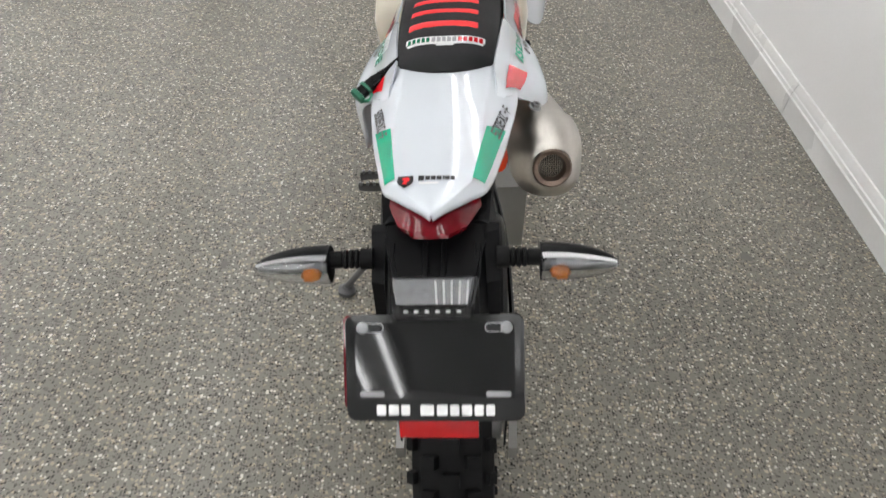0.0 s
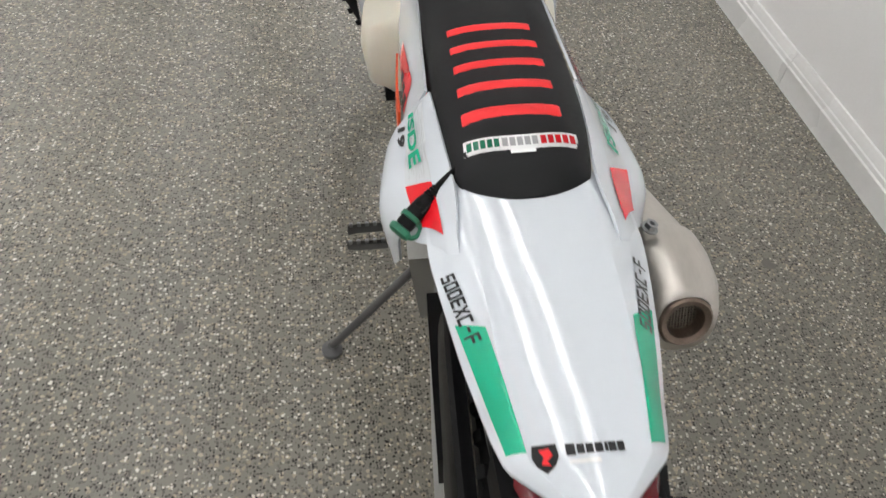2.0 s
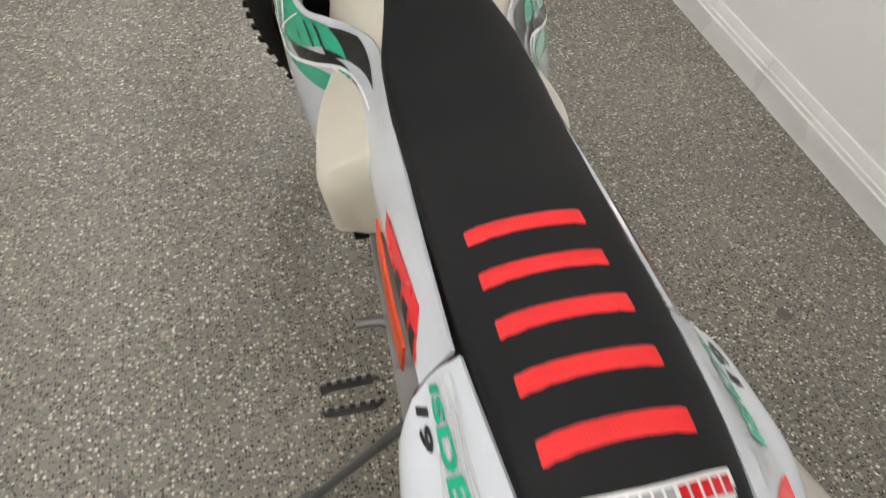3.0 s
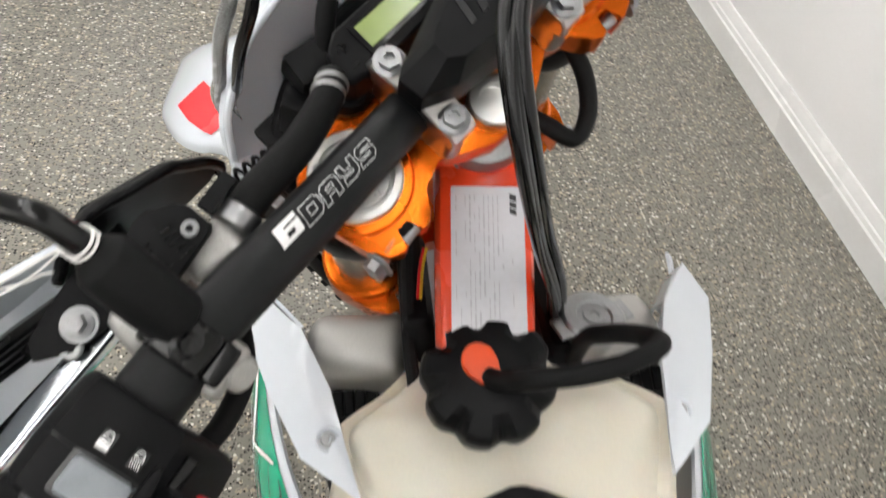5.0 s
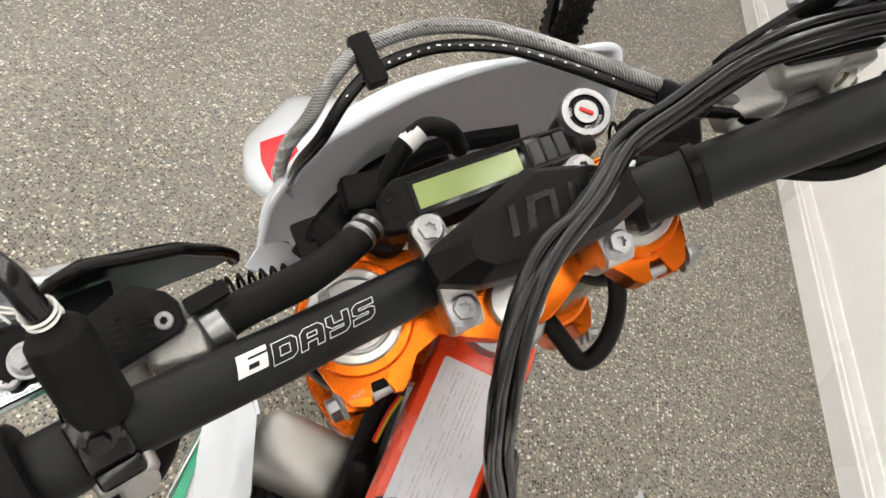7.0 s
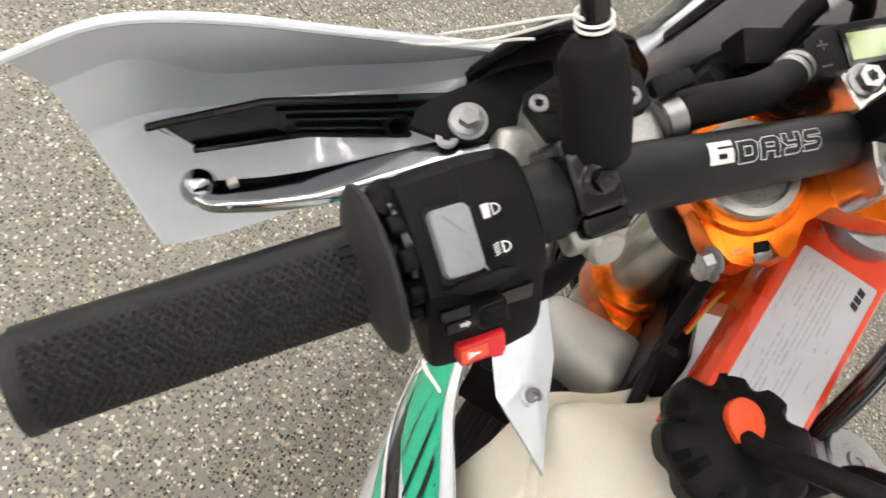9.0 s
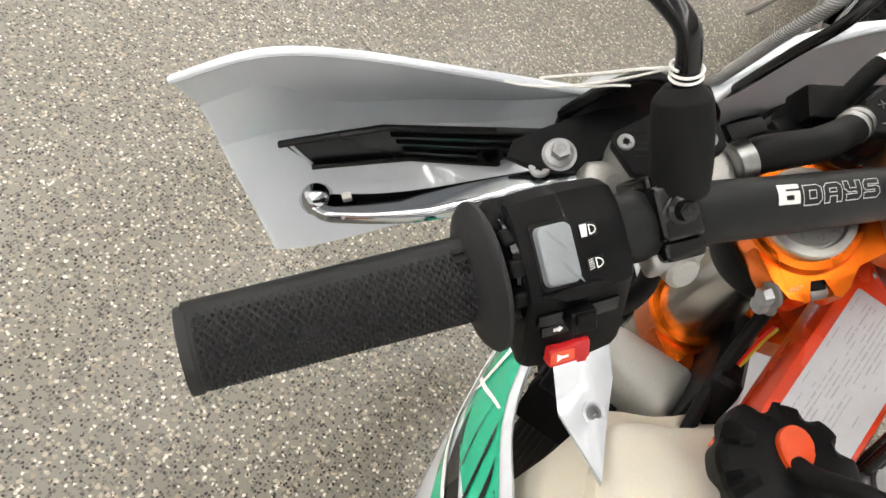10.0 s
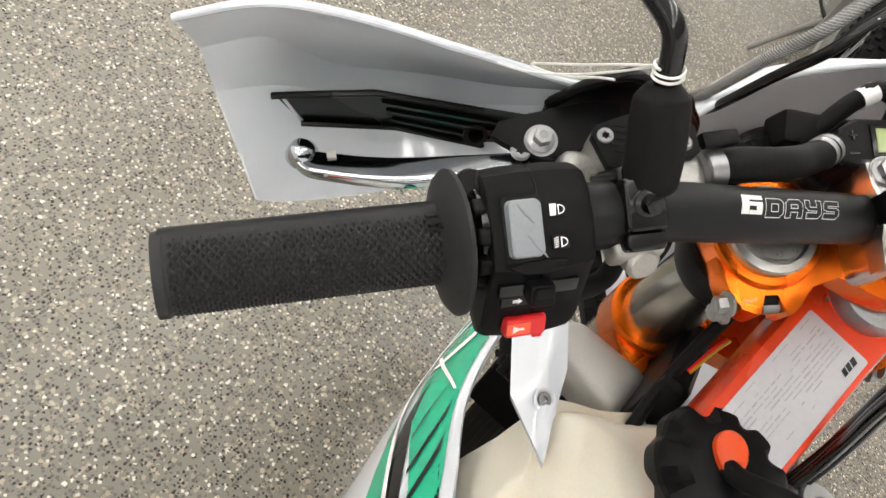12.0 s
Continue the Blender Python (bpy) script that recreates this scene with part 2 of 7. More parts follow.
def prism(pts, z0, z1, bevel=0.0, seg=2, m=None, top=1.0):
    """A plate from an outline in x and y, between two heights; top: the upper face's size."""
    bm = bmesh.new()
    n = len(pts)
    cx, cy = sum(p[0] for p in pts) / n, sum(p[1] for p in pts) / n
    lo = [bm.verts.new((x, y, z0)) for x, y in pts]
    hi = [bm.verts.new((cx + (x - cx) * top, cy + (y - cy) * top, z1)) for x, y in pts]
    bm.faces.new(lo[::-1])
    up = bm.faces.new(hi)
    for i in range(n):
        bm.faces.new((lo[i], lo[(i + 1) % n], hi[(i + 1) % n], hi[i]))
    if bevel:
        bmesh.ops.bevel(bm, geom=list(up.edges), offset=bevel, segments=seg, affect="EDGES", profile=0.6)
    if m is not None:
        bm.transform(m)
    return bm


def smooth_path(pts, n=8):
    """Catmull-Rom through the points."""
    P = [Vector(p) for p in pts]
    if len(P) < 3 or n < 2:
        return P
    P = [2 * P[0] - P[1]] + P + [2 * P[-1] - P[-2]]
    out = []
    for i in range(1, len(P) - 2):
        for k in range(n):
            t = k / n
            out.append(0.5 * (2 * P[i] + (P[i + 1] - P[i - 1]) * t + (2 * P[i - 1] - 5 * P[i] + 4 * P[i + 1] - P[i + 2]) * t * t
                              + (3 * P[i] - P[i - 1] - 3 * P[i + 1] + P[i + 2]) * t ** 3))
    return out + [P[-2]]


def tube(pts, r, seg=16, n=6, caps=True):
    """A round bar along a smoothed path; r: one radius or one for each given point."""
    path = smooth_path(pts, n)
    k = len(path)
    if isinstance(r, (int, float)):
        rad = [r] * k
    else:
        rad = [float(np.interp(i / (k - 1) * (len(r) - 1), range(len(r)), r)) for i in range(k)]
    bm, rings = bmesh.new(), []
    up = None
    for i, p in enumerate(path):
        d = (path[min(i + 1, k - 1)] - path[max(i - 1, 0)]).normalized()
        if up is None:
            up = d.orthogonal().normalized()
        up = (up - d * up.dot(d)).normalized()
        side = d.cross(up)
        rings.append([bm.verts.new(p + (up * math.cos(a) + side * math.sin(a)) * rad[i]) for a in (2 * math.pi * j / seg for j in range(seg))])
    for a, b in zip(rings, rings[1:]):
        for j in range(seg):
            bm.faces.new((a[j], a[(j + 1) % seg], b[(j + 1) % seg], b[j]))
    if caps:
        bm.faces.new(rings[0][::-1])
        bm.faces.new(rings[-1])
    return bm


def lathe(profile, seg=32, m=None, cap=True):
    """Profile of (radius, height) turned round z."""
    bm = bmesh.new()
    rings = [[bm.verts.new((r * math.cos(a), r * math.sin(a), z)) for a in (2 * math.pi * j / seg for j in range(seg))] for r, z in profile]
    for a, b in zip(rings, rings[1:]):
        for j in range(seg):
            bm.faces.new((a[j], a[(j + 1) % seg], b[(j + 1) % seg], b[j]))
    if cap:
        bm.faces.new(rings[0][::-1])
        bm.faces.new(rings[-1])
    if m is not None:
        bm.transform(m)
    return bm


def loft(rings, closed=True, caps=True):
    """Skin over cross-sections of equal point count."""
    bm = bmesh.new()
    R = [[bm.verts.new(p) for p in ring] for ring in rings]
    n = len(R[0])
    for a, b in zip(R, R[1:]):
        for j in range(n if closed else n - 1):
            bm.faces.new((a[j], a[(j + 1) % n], b[(j + 1) % n], b[j]))
    if caps and closed:
        bm.faces.new(R[0][::-1])
        bm.faces.new(R[-1])
    return bm


def sheet(f, nu, nv, thick=0.0):
    """A surface f(u, v) over the unit square; with thickness it grows against its normal."""
    bm = bmesh.new()
    V = [[bm.verts.new(f(i / nu, j / nv)) for j in range(nv + 1)] for i in range(nu + 1)]
    for i in range(nu):
        for j in range(nv):
            bm.faces.new((V[i][j], V[i + 1][j], V[i + 1][j + 1], V[i][j + 1]))
    if thick:
        bm.normal_update()
        bmesh.ops.solidify(bm, geom=list(bm.faces), thickness=thick)
    return bm


def skin(rows, n=4, m_=4, thick=0.0):
    """A smooth sheet through a small grid of points (rows of equal length)."""
    fine = [smooth_path(r, m_) for r in rows]
    cols = [smooth_path([row[j] for row in fine], n) for j in range(len(fine[0]))]
    nu, nv = len(cols) - 1, len(cols[0]) - 1
    return sheet(lambda u, v: cols[round(u * nu)][round(v * nv)], nu, nv, thick)


def bolt(r=0.006, h=0.006, m=None, seg=24):
    """A flanged hexagon bolt with a socket, along +z."""
    hexa = [(r * math.cos(math.pi / 3 * i), r * math.sin(math.pi / 3 * i)) for i in range(6)]
    star = [(r * (0.55 if i % 2 else 0.38) * math.cos(math.pi / 6 * i), r * (0.55 if i % 2 else 0.38) * math.sin(math.pi / 6 * i)) for i in range(12)]
    bm = bmesh.new()
    up = [bm.verts.new((x, y, h)) for x, y in hexa]
    lo = [bm.verts.new((x, y, h * 0.25)) for x, y in hexa]
    si = [bm.verts.new((x, y, h)) for x, y in star]
    sb = [bm.verts.new((x, y, h * 0.4)) for x, y in star]
    for i in range(6):
        j = (i + 1) % 6
        bm.faces.new((lo[i], lo[j], up[j], up[i]))
        bm.faces.new((up[i], up[j], si[(2 * i + 2) % 12], si[2 * i + 1], si[2 * i]))
    for i in range(12):
        bm.faces.new((si[i], si[(i + 1) % 12], sb[(i + 1) % 12], sb[i]))
    bm.faces.new(sb)
    fl = lathe([(r * 1.35, 0), (r * 1.35, h * 0.18), (r * 1.05, h * 0.3), (0.0005, h * 0.3)], seg)
    return move(join(bm, fl), m) if m is not None else join(bm, fl)


def torx(r=0.005, m=None):
    """A flat screw head with a star recess, along +z."""
    star = [(r * (0.56 if i % 2 else 0.36) * math.cos(math.pi / 6 * i), r * (0.56 if i % 2 else 0.36) * math.sin(math.pi / 6 * i)) for i in range(12)]
    bm = bmesh.new()
    rings = []
    for rr, z in ((r, -0.001), (r, 0.0006), (r * 0.85, 0.0012)):
        rings.append([bm.verts.new((rr * math.cos(math.pi / 12 * i), rr * math.sin(math.pi / 12 * i), z)) for i in range(24)])
    for a, b in zip(rings, rings[1:]):
        for j in range(24):
            bm.faces.new((a[j], a[(j + 1) % 24], b[(j + 1) % 24], b[j]))
    si = [bm.verts.new((x, y, 0.0012)) for x, y in star]
    sb = [bm.verts.new((x, y, -0.0008)) for x, y in star]
    for i in range(12):
        bm.faces.new((rings[2][2 * i], rings[2][2 * i + 1], rings[2][(2 * i + 2) % 24], si[(i + 1) % 12], si[i]))
        bm.faces.new((si[i], si[(i + 1) % 12], sb[(i + 1) % 12], sb[i]))
    bm.faces.new(sb)
    return move(bm, m) if m is not None else bm


def letters(text, size, shear=0.0, fat=0.0, space=1.0):
    """Built-in font as a flat mesh, centred on the origin in x and y."""
    cu = bpy.data.curves.new("txt", "FONT")
    cu.body, cu.size, cu.shear, cu.offset, cu.space_character = text, size, shear, fat, space
    cu.align_x, cu.align_y, cu.resolution_u = "CENTER", "CENTER", 3
    ob = new("txt", cu)
    me = bpy.data.meshes.new_from_object(ob.evaluated_get(bpy.context.evaluated_depsgraph_get()))
    bm = bmesh.new()
    bm.from_mesh(me)
    bpy.data.objects.remove(ob)
    bpy.data.curves.remove(cu)
    bpy.data.meshes.remove(me)
    return bm


def warp(bm, f):
    for v in bm.verts:
        v.co = f(v.co)
    return bm


def quad_patch(f, c, nu=8, nv=4):
    """A patch over four corners (u, v) mapped on to a surface f(u, v)."""
    a, b, d, e = (Vector(p) for p in c)
    return sheet(lambda u, v: f(*((a * (1 - u) + b * u) * (1 - v) + (e * (1 - u) + d * u) * v)), nu, nv)


def facing(o, n, up=(0, 0, 1)):
    """Frame at o whose z is n and whose y is nearest to up."""
    z = Vector(n).normalized()
    y = Vector(up)
    y = (y - z * y.dot(z)).normalized()
    x = y.cross(z)
    return Matrix(((x.x, y.x, z.x, o[0]), (x.y, y.y, z.y, o[1]), (x.z, y.z, z.z, o[2]), (0, 0, 0, 1)))


STROKES = {"0": "0010 1011 1101 0100", "5": "1101 0105 0515 1510 1000", "E": "1101 0100 0010 0515", "X": "0011 0110", "C": "1101 0100 0010", "-": "2575", "F": "1101 0100 0515"}
CONTOURS = {"D": "00 80 a2 a8 8a 0a;33 73 77 37", "A": "00 08 2a 8a a8 a0 70 73 33 30;35 75 77 37", "Y": "0a 3a 36 76 7a aa a2 80 10 13 73 74 24 06", "S": "00 80 a2 a5 86 36 37 a7 aa 2a 08 05 24 74 73 03"}


def grid(c):
    return {"0": 0.0, "1": 1.0, "5": 0.5, "2": 0.2, "7": 0.8, "4": 0.5}[c]


def square_letters(text, w, h, fat, gap, shear=0.2):
    """Squared italic letters from straight strokes, on the origin in x and y."""
    bm = bmesh.new()
    x0 = -(len(text) * (w + gap) - gap) / 2
    for ch in text:
        for st in STROKES[ch].split():
            a = Vector((grid(st[0]) * (w - fat) + fat / 2, grid(st[1]) * (h - fat) - (h - fat) / 2))
            b = Vector((grid(st[2]) * (w - fat) + fat / 2, grid(st[3]) * (h - fat) - (h - fat) / 2))
            d = (b - a).normalized()
            n = Vector((-d.y, d.x)) * fat / 2
            a, b = a - d * fat / 2, b + d * fat / 2
            bm.faces.new([bm.verts.new((v.x + x0 + shear * v.y, v.y, 0)) for v in (a - n, b - n, b + n, a + n)])
        x0 += w + gap
    bmesh.ops.subdivide_edges(bm, edges=list(bm.edges), cuts=2, use_grid_fill=True)
    return bm


def outlined(text, w, h, line, gap, shear=0.2):
    """Squared italic letters drawn as thin contours."""
    bm = bmesh.new()
    x0 = -(len(text) * (w + gap) - gap) / 2
    for ch in text:
        for ring in CONTOURS[ch].split(";"):
            pts = [Vector((int(c[0], 16) / 10 * w, int(c[1], 16) / 10 * h - h / 2)) for c in ring.split()]
            for p, q in zip(pts, pts[1:] + pts[:1]):
                d = (q - p).normalized()
                n = Vector((-d.y, d.x)) * line / 2
                p, q = p - d * line / 2, q + d * line / 2
                bm.faces.new([bm.verts.new((v.x + x0 + shear * v.y, v.y, 0)) for v in (p - n, q - n, q + n, p + n)])
        x0 += w + gap
    bmesh.ops.subdivide_edges(bm, edges=list(bm.edges), cuts=2, use_grid_fill=True)
    return bm


def heavy_six(w, h, shear=0.3):
    """A heavy squared 6 with a thin slit and a small window."""
    bm = bmesh.new()
    for x0, y0, x1, y1 in ((0, 0, 0.36, 0.74), (0, 0.74, 1, 1), (0.36, 0.42, 1, 0.63), (0.36, 0, 1, 0.20), (0.70, 0.20, 1, 0.42)):
        bm.faces.new([bm.verts.new(((x - 0.5) * w + shear * (y - 0.5) * h, (y - 0.5) * h, 0)) for x, y in ((x0, y0), (x1, y0), (x1, y1), (x0, y1))])
    bmesh.ops.subdivide_edges(bm, edges=list(bm.edges), cuts=2, use_grid_fill=True)
    return bm


def hex_head(r=0.006, h=0.006, m=None):
    """A plain flanged hexagon head with a chamfered top, along +z."""
    pr = prism([(r * math.cos(math.pi / 3 * i), r * math.sin(math.pi / 3 * i)) for i in range(6)], h * 0.2, h, r * 0.12, 2)
    bm = join(pr, lathe([(r * 1.45, 0), (r * 1.45, h * 0.16), (r * 1.0, h * 0.32), (0.0005, h * 0.32)], 28), lathe([(r * 0.5, h * 0.98), (r * 0.5, h * 1.03), (r * 0.42, h * 1.03), (r * 0.36, h * 0.99), (0.0004, h * 0.99)], 20))
    return move(bm, m) if m is not None else bm

# ---- the room ----
def rounded_box(w, h, r, n=5):
    return [(sx * (w / 2 - r) + r * math.cos(a), sy * (h / 2 - r) + r * math.sin(a)) for sx, sy, a0 in ((1, 1, 0), (-1, 1, 90), (-1, -1, 180), (1, -1, 270)) for a in (radians(a0 + 90 * i / n) for i in range(n + 1))]


X_WALL, X_LEFT, Y_BACK, Y_FRONT = 1.4105, -4.6, -3.5, 9.0
part("floor", box(X_WALL - X_LEFT + 0.4, Y_FRONT - Y_BACK + 0.4, 0.1, pose((X_WALL + X_LEFT) / 2, (Y_FRONT + Y_BACK) / 2, -0.05)), FLOOR, kind="structure",
     label="grey epoxy floor with white, tan and black stone chips")
part("ceiling", box(X_WALL - X_LEFT + 0.4, Y_FRONT - Y_BACK + 0.4, 0.1, pose((X_WALL + X_LEFT) / 2, (Y_FRONT + Y_BACK) / 2, CEILING_Z + 0.05)), CEIL, kind="structure",
     label="plain off-white showroom ceiling")
for name, sx, sy, px, py in (("wall_east", 0.2, Y_FRONT - Y_BACK, X_WALL + 0.1, (Y_FRONT + Y_BACK) / 2), ("wall_west", 0.2, Y_FRONT - Y_BACK, X_LEFT - 0.1, (Y_FRONT + Y_BACK) / 2),
                             ("wall_north", X_WALL - X_LEFT + 0.4, 0.2, (X_WALL + X_LEFT) / 2, Y_FRONT + 0.1), ("wall_south", X_WALL - X_LEFT + 0.4, 0.2, (X_WALL + X_LEFT) / 2, Y_BACK - 0.1)):
    part(name, box(sx, sy, CEILING_Z, pose(px, py, CEILING_Z / 2)), WALL, kind="structure", label="smooth white painted wall")


def baseboard(y0, y1, lift=0.0):
    """Moulded skirting on the east wall: a tall flat board with a stepped, rounded top."""
    prof = [(0, 0), (0.020, 0), (0.020, 0.072), (0.0215, 0.076), (0.0215, 0.080), (0.017, 0.084), (0.017, 0.098), (0.0135, 0.102), (0.0125, 0.112), (0.0085, 0.122), (0.006, 0.132), (0, 0.134)]
    return loft([[(X_WALL - x, y, z + lift) for x, z in prof] for y in (y0, y1)])


part("baseboard", baseboard(Y_BACK, 2.337), TRIM, kind="structure", label="white moulded skirting board along the wall", smooth=25)
part("baseboard", baseboard(2.341, Y_FRONT, -0.001), TRIM, kind="structure", label="white moulded skirting board along the wall", smooth=25)


def strip_light(x, y):
    """A surface-mounted strip light with a white tray and two tubes."""
    root = empty("ceiling_light", pose(x, y, CEILING_Z), "long white strip light with two tubes under the ceiling", "ceiling light", "rows of strip lights")
    part("housing", box(0.34, 1.26, 0.05, pose(0, 0, -0.026), 0.006), TRIM, root)
    for s in (-0.12, 0.12):
        part("tube", tube([(s, -0.625, -0.07), (s, 0.625, -0.07)], 0.016, 12, 1), TUBE, root, "lit fluorescent tube")
    return root


first = strip_light(LIGHT_ROWS[0], Y_BACK + 0.66)
for lx in LIGHT_ROWS:
    for k in range(9):
        if (lx, k) != (LIGHT_ROWS[0], 0):
            copy_thing(first, pose(lx, Y_BACK + 0.66 + 1.28 * k, CEILING_Z))


def spill(name, x, y, pts, label):
    ob = part(name, prism([(x + a, y + b) for a, b in pts], 0.0002, 0.0008), SMUDGE, label=label, smooth=0)
    return tagged(ob, category="floor stain")


spill("floor_stain", 0.984, 1.536, [(-0.020, -0.006), (-0.008, -0.019), (0.012, -0.017), (0.019, -0.004), (0.010, 0.004), (0.008, 0.016), (-0.006, 0.021), (-0.017, 0.011)], "small dark dried spill on the floor")
spill("floor_stain", -0.510, 1.4225, [(-0.008, -0.016), (0.006, -0.018), (0.010, 0.002), (0.003, 0.020), (-0.009, 0.012)], "faint dark scuff on the floor")


cover = part("wall_plate", prism(rounded_box(0.07, 0.045, 0.006), 0.0, 0.006, 0.002, 2, m=facing((X_WALL, 4.74, 0.168), (-1, 0, 0), (0, 0, 1))), TRIM, None, "small white wall plate with a dark socket above the skirting", smooth=30)
tagged(cover, category="wall plate")
part("socket", lathe([(0.012, 0.004), (0.014, 0.007), (0.010, 0.0075), (0.009, 0.003), (0.0005, 0.003)], 20, m=facing((X_WALL, 4.74, 0.168), (-1, 0, 0), (0, 0, 1))), BLACK, cover, "dark socket")

# ---- the motorcycle: rear half, in the bike's own frame (x right, y ahead, z up) ----
bike = empty("motorcycle", BIKE, "white off-road motorcycle, green and red graphics, on its side stand", "motorcycle")


def rear_w(y):
    return float(np.interp(y, [0.488, 0.494, 0.541, 0.548, 0.56, 0.6, 0.64, 0.70, 0.76, 0.83], [0.0015, 0.0075, 0.0525, 0.0565, 0.0605, 0.069, 0.078, 0.088, 0.097, 0.099]))


def rear_r(y):
    return float(np.interp(y, [0.488, 0.494, 0.541, 0.585, 0.70, 0.83], [0.0010, 0.0058, 0.0405, 0.049, 0.055, 0.058]))


def rear_top(y):
    return float(np.interp(y, [0.488, 0.53, 0.6, 0.7, 0.8, 0.9], [0.952, 0.9555, 0.957, 0.953, 0.944, 0.932]))


def rear_z(x, y):
    """Height of the tail section's upper face."""
    w, r, a = rear_w(y), rear_r(y), abs(x)
    if a <= r:
        return rear_top(y) + 0.002 * (1 - (a / r) ** 2)
    k = min((a - r) / max(w - r, 1e-4), 1.2)
    return rear_top(y) - (0.017 * k + 0.010 * k * k) * min(1, 0.06 + max(0, y - 0.497) / 0.095)


def on_rear(lift=0.0007):
    return lambda u, v: (u, v, rear_z(u, v) + lift)


def rear_fender():
    rings = []
    for y in [0.488, 0.491, 0.494, 0.502, 0.512, 0.522, 0.532, 0.541, 0.545, 0.55] + [0.57 + 0.02 * i for i in range(15)]:
        w, r = rear_w(y), rear_r(y)
        xs = [-w, -(w + r) / 2 - (w - r) * 0.2, -(w + r) / 2, -r - (w - r) * 0.12, -r, -r * 0.93, -r * 0.6, -r * 0.3, 0]
        xs = xs + [-x for x in xs[-2::-1]]
        ring = [(x, y, rear_z(x, y)) for x in xs]
        drop = 0.007
        ring += [(w * 1.0, y, rear_z(w, y) - 0.004), (w * 0.98, y + 0.002, rear_z(w, y) - drop), (w * 0.9, y + 0.004, rear_z(w, y) - drop), (0, y + 0.004, rear_z(0, y) - drop),
                 (-w * 0.9, y + 0.004, rear_z(w, y) - drop), (-w * 0.98, y + 0.002, rear_z(w, y) - drop), (-w, y, rear_z(w, y) - 0.004)]
        rings.append(ring)
    return loft(rings)


SITE[0] = lambda p: TAIL @ p
fender = part("rear_fender", rear_fender(), WHITE, bike, "glossy white rear fender with green side stickers", smooth=22)
for s in (-1, 1):
    part("sticker", quad_patch(on_rear(), [(s * 0.0415, 0.547), (s * 0.0545, 0.552), (s * 0.0800, 0.676), (s * 0.0570, 0.657)], 10, 14), GREEN, fender, "green corner sticker")
    txt = square_letters("500EXC-F", 0.0086, 0.0125, 0.0023, 0.0017, 0.25)
    part("lettering", warp(txt, lambda c, s=s: Vector((s * 0.0745 + (-s) * c.y * 0.9 + 0.20 * c.x, 0.689 - s * 0 + (-c.x if s < 0 else c.x), 0)) + Vector((0, 0, rear_z(s * 0.0745 - s * c.y * 0.9 + 0.20 * c.x, 0.689 + (-c.x if s < 0 else c.x)) + 0.0008))), INK, fender, "black model lettering", smooth=0)
# dealer sticker: a small shield and a word-shaped bar with a grey one below it
shield = [(-0.008, 0.009), (0.008, 0.009), (0.009, 0.0), (0.006, -0.006), (0, -0.011), (-0.006, -0.006), (-0.009, 0.0)]


def flat_on_rear(pts, x, y, lift, mat_, name, label):
    return part(name, warp(prism(pts, 0, 0.0002), lambda c: Vector((x + c.x, y + c.y, rear_z(x + c.x, y + c.y) + lift + c.z))), mat_, fender, label, smooth=0)


flat_on_rear(shield, -0.030, 0.542, 0.0006, INK, "sticker", "black shield sticker with a red mark")
flat_on_rear([(-0.004, 0.005), (0.003, 0.006), (0.005, 0.001), (0.001, -0.003), (0.003, -0.006), (-0.003, -0.005), (-0.001, 0.0)], -0.030, 0.542, 0.0011, RED, "sticker", "red mark")
wx = -0.016
for i, wd in enumerate((0.0075, 0.006, 0.006, 0.0065, 0.0025, 0.006, 0.0055)):
    h = 0.0042 if i == 0 else 0.0034
    flat_on_rear([(0, -h), (wd * 0.82, -h), (wd * 0.82, h), (0, h)], wx, 0.546, 0.0006, INK, "sticker", "black word-shaped bar")
    wx += wd
flat_on_rear([(0, -0.0016), (0.021, -0.0016), (0.021, 0.0016), (0, 0.0016)], -0.015, 0.5375, 0.0006, SILVER_INK, "sticker", "pale grey word-shaped bar")


# ---- seat ----
def seat_w(y):
    return float(np.interp(y, [0.805, 0.808, 0.813, 0.822, 0.836, 0.855, 0.88, 0.94, 1.05, 1.2, 1.32, 1.42, 1.474, 1.5, 1.54, 1.563, 1.576, 1.584, 1.588],
                           [0.022, 0.036, 0.047, 0.056, 0.0625, 0.0660, 0.0690, 0.0725, 0.0765, 0.0795, 0.0800, 0.075, 0.064, 0.059, 0.0535, 0.0495, 0.042, 0.030, 0.012]))


def seat_top(y):
    return float(np.interp(y, [0.805, 0.83, 0.87, 0.92, 1.0, 1.1, 1.25, 1.4, 1.5, 1.56, 1.588], [0.946, 0.957, 0.9625, 0.9655, 0.962, 0.954, 0.950, 0.957, 0.965, 0.968, 0.962]))


def seat_z(x, y):
    k = min(abs(x) / seat_w(y), 1.0)
    return seat_top(y) + 0.002 - 0.016 * k ** 4 - 0.003 * k * k


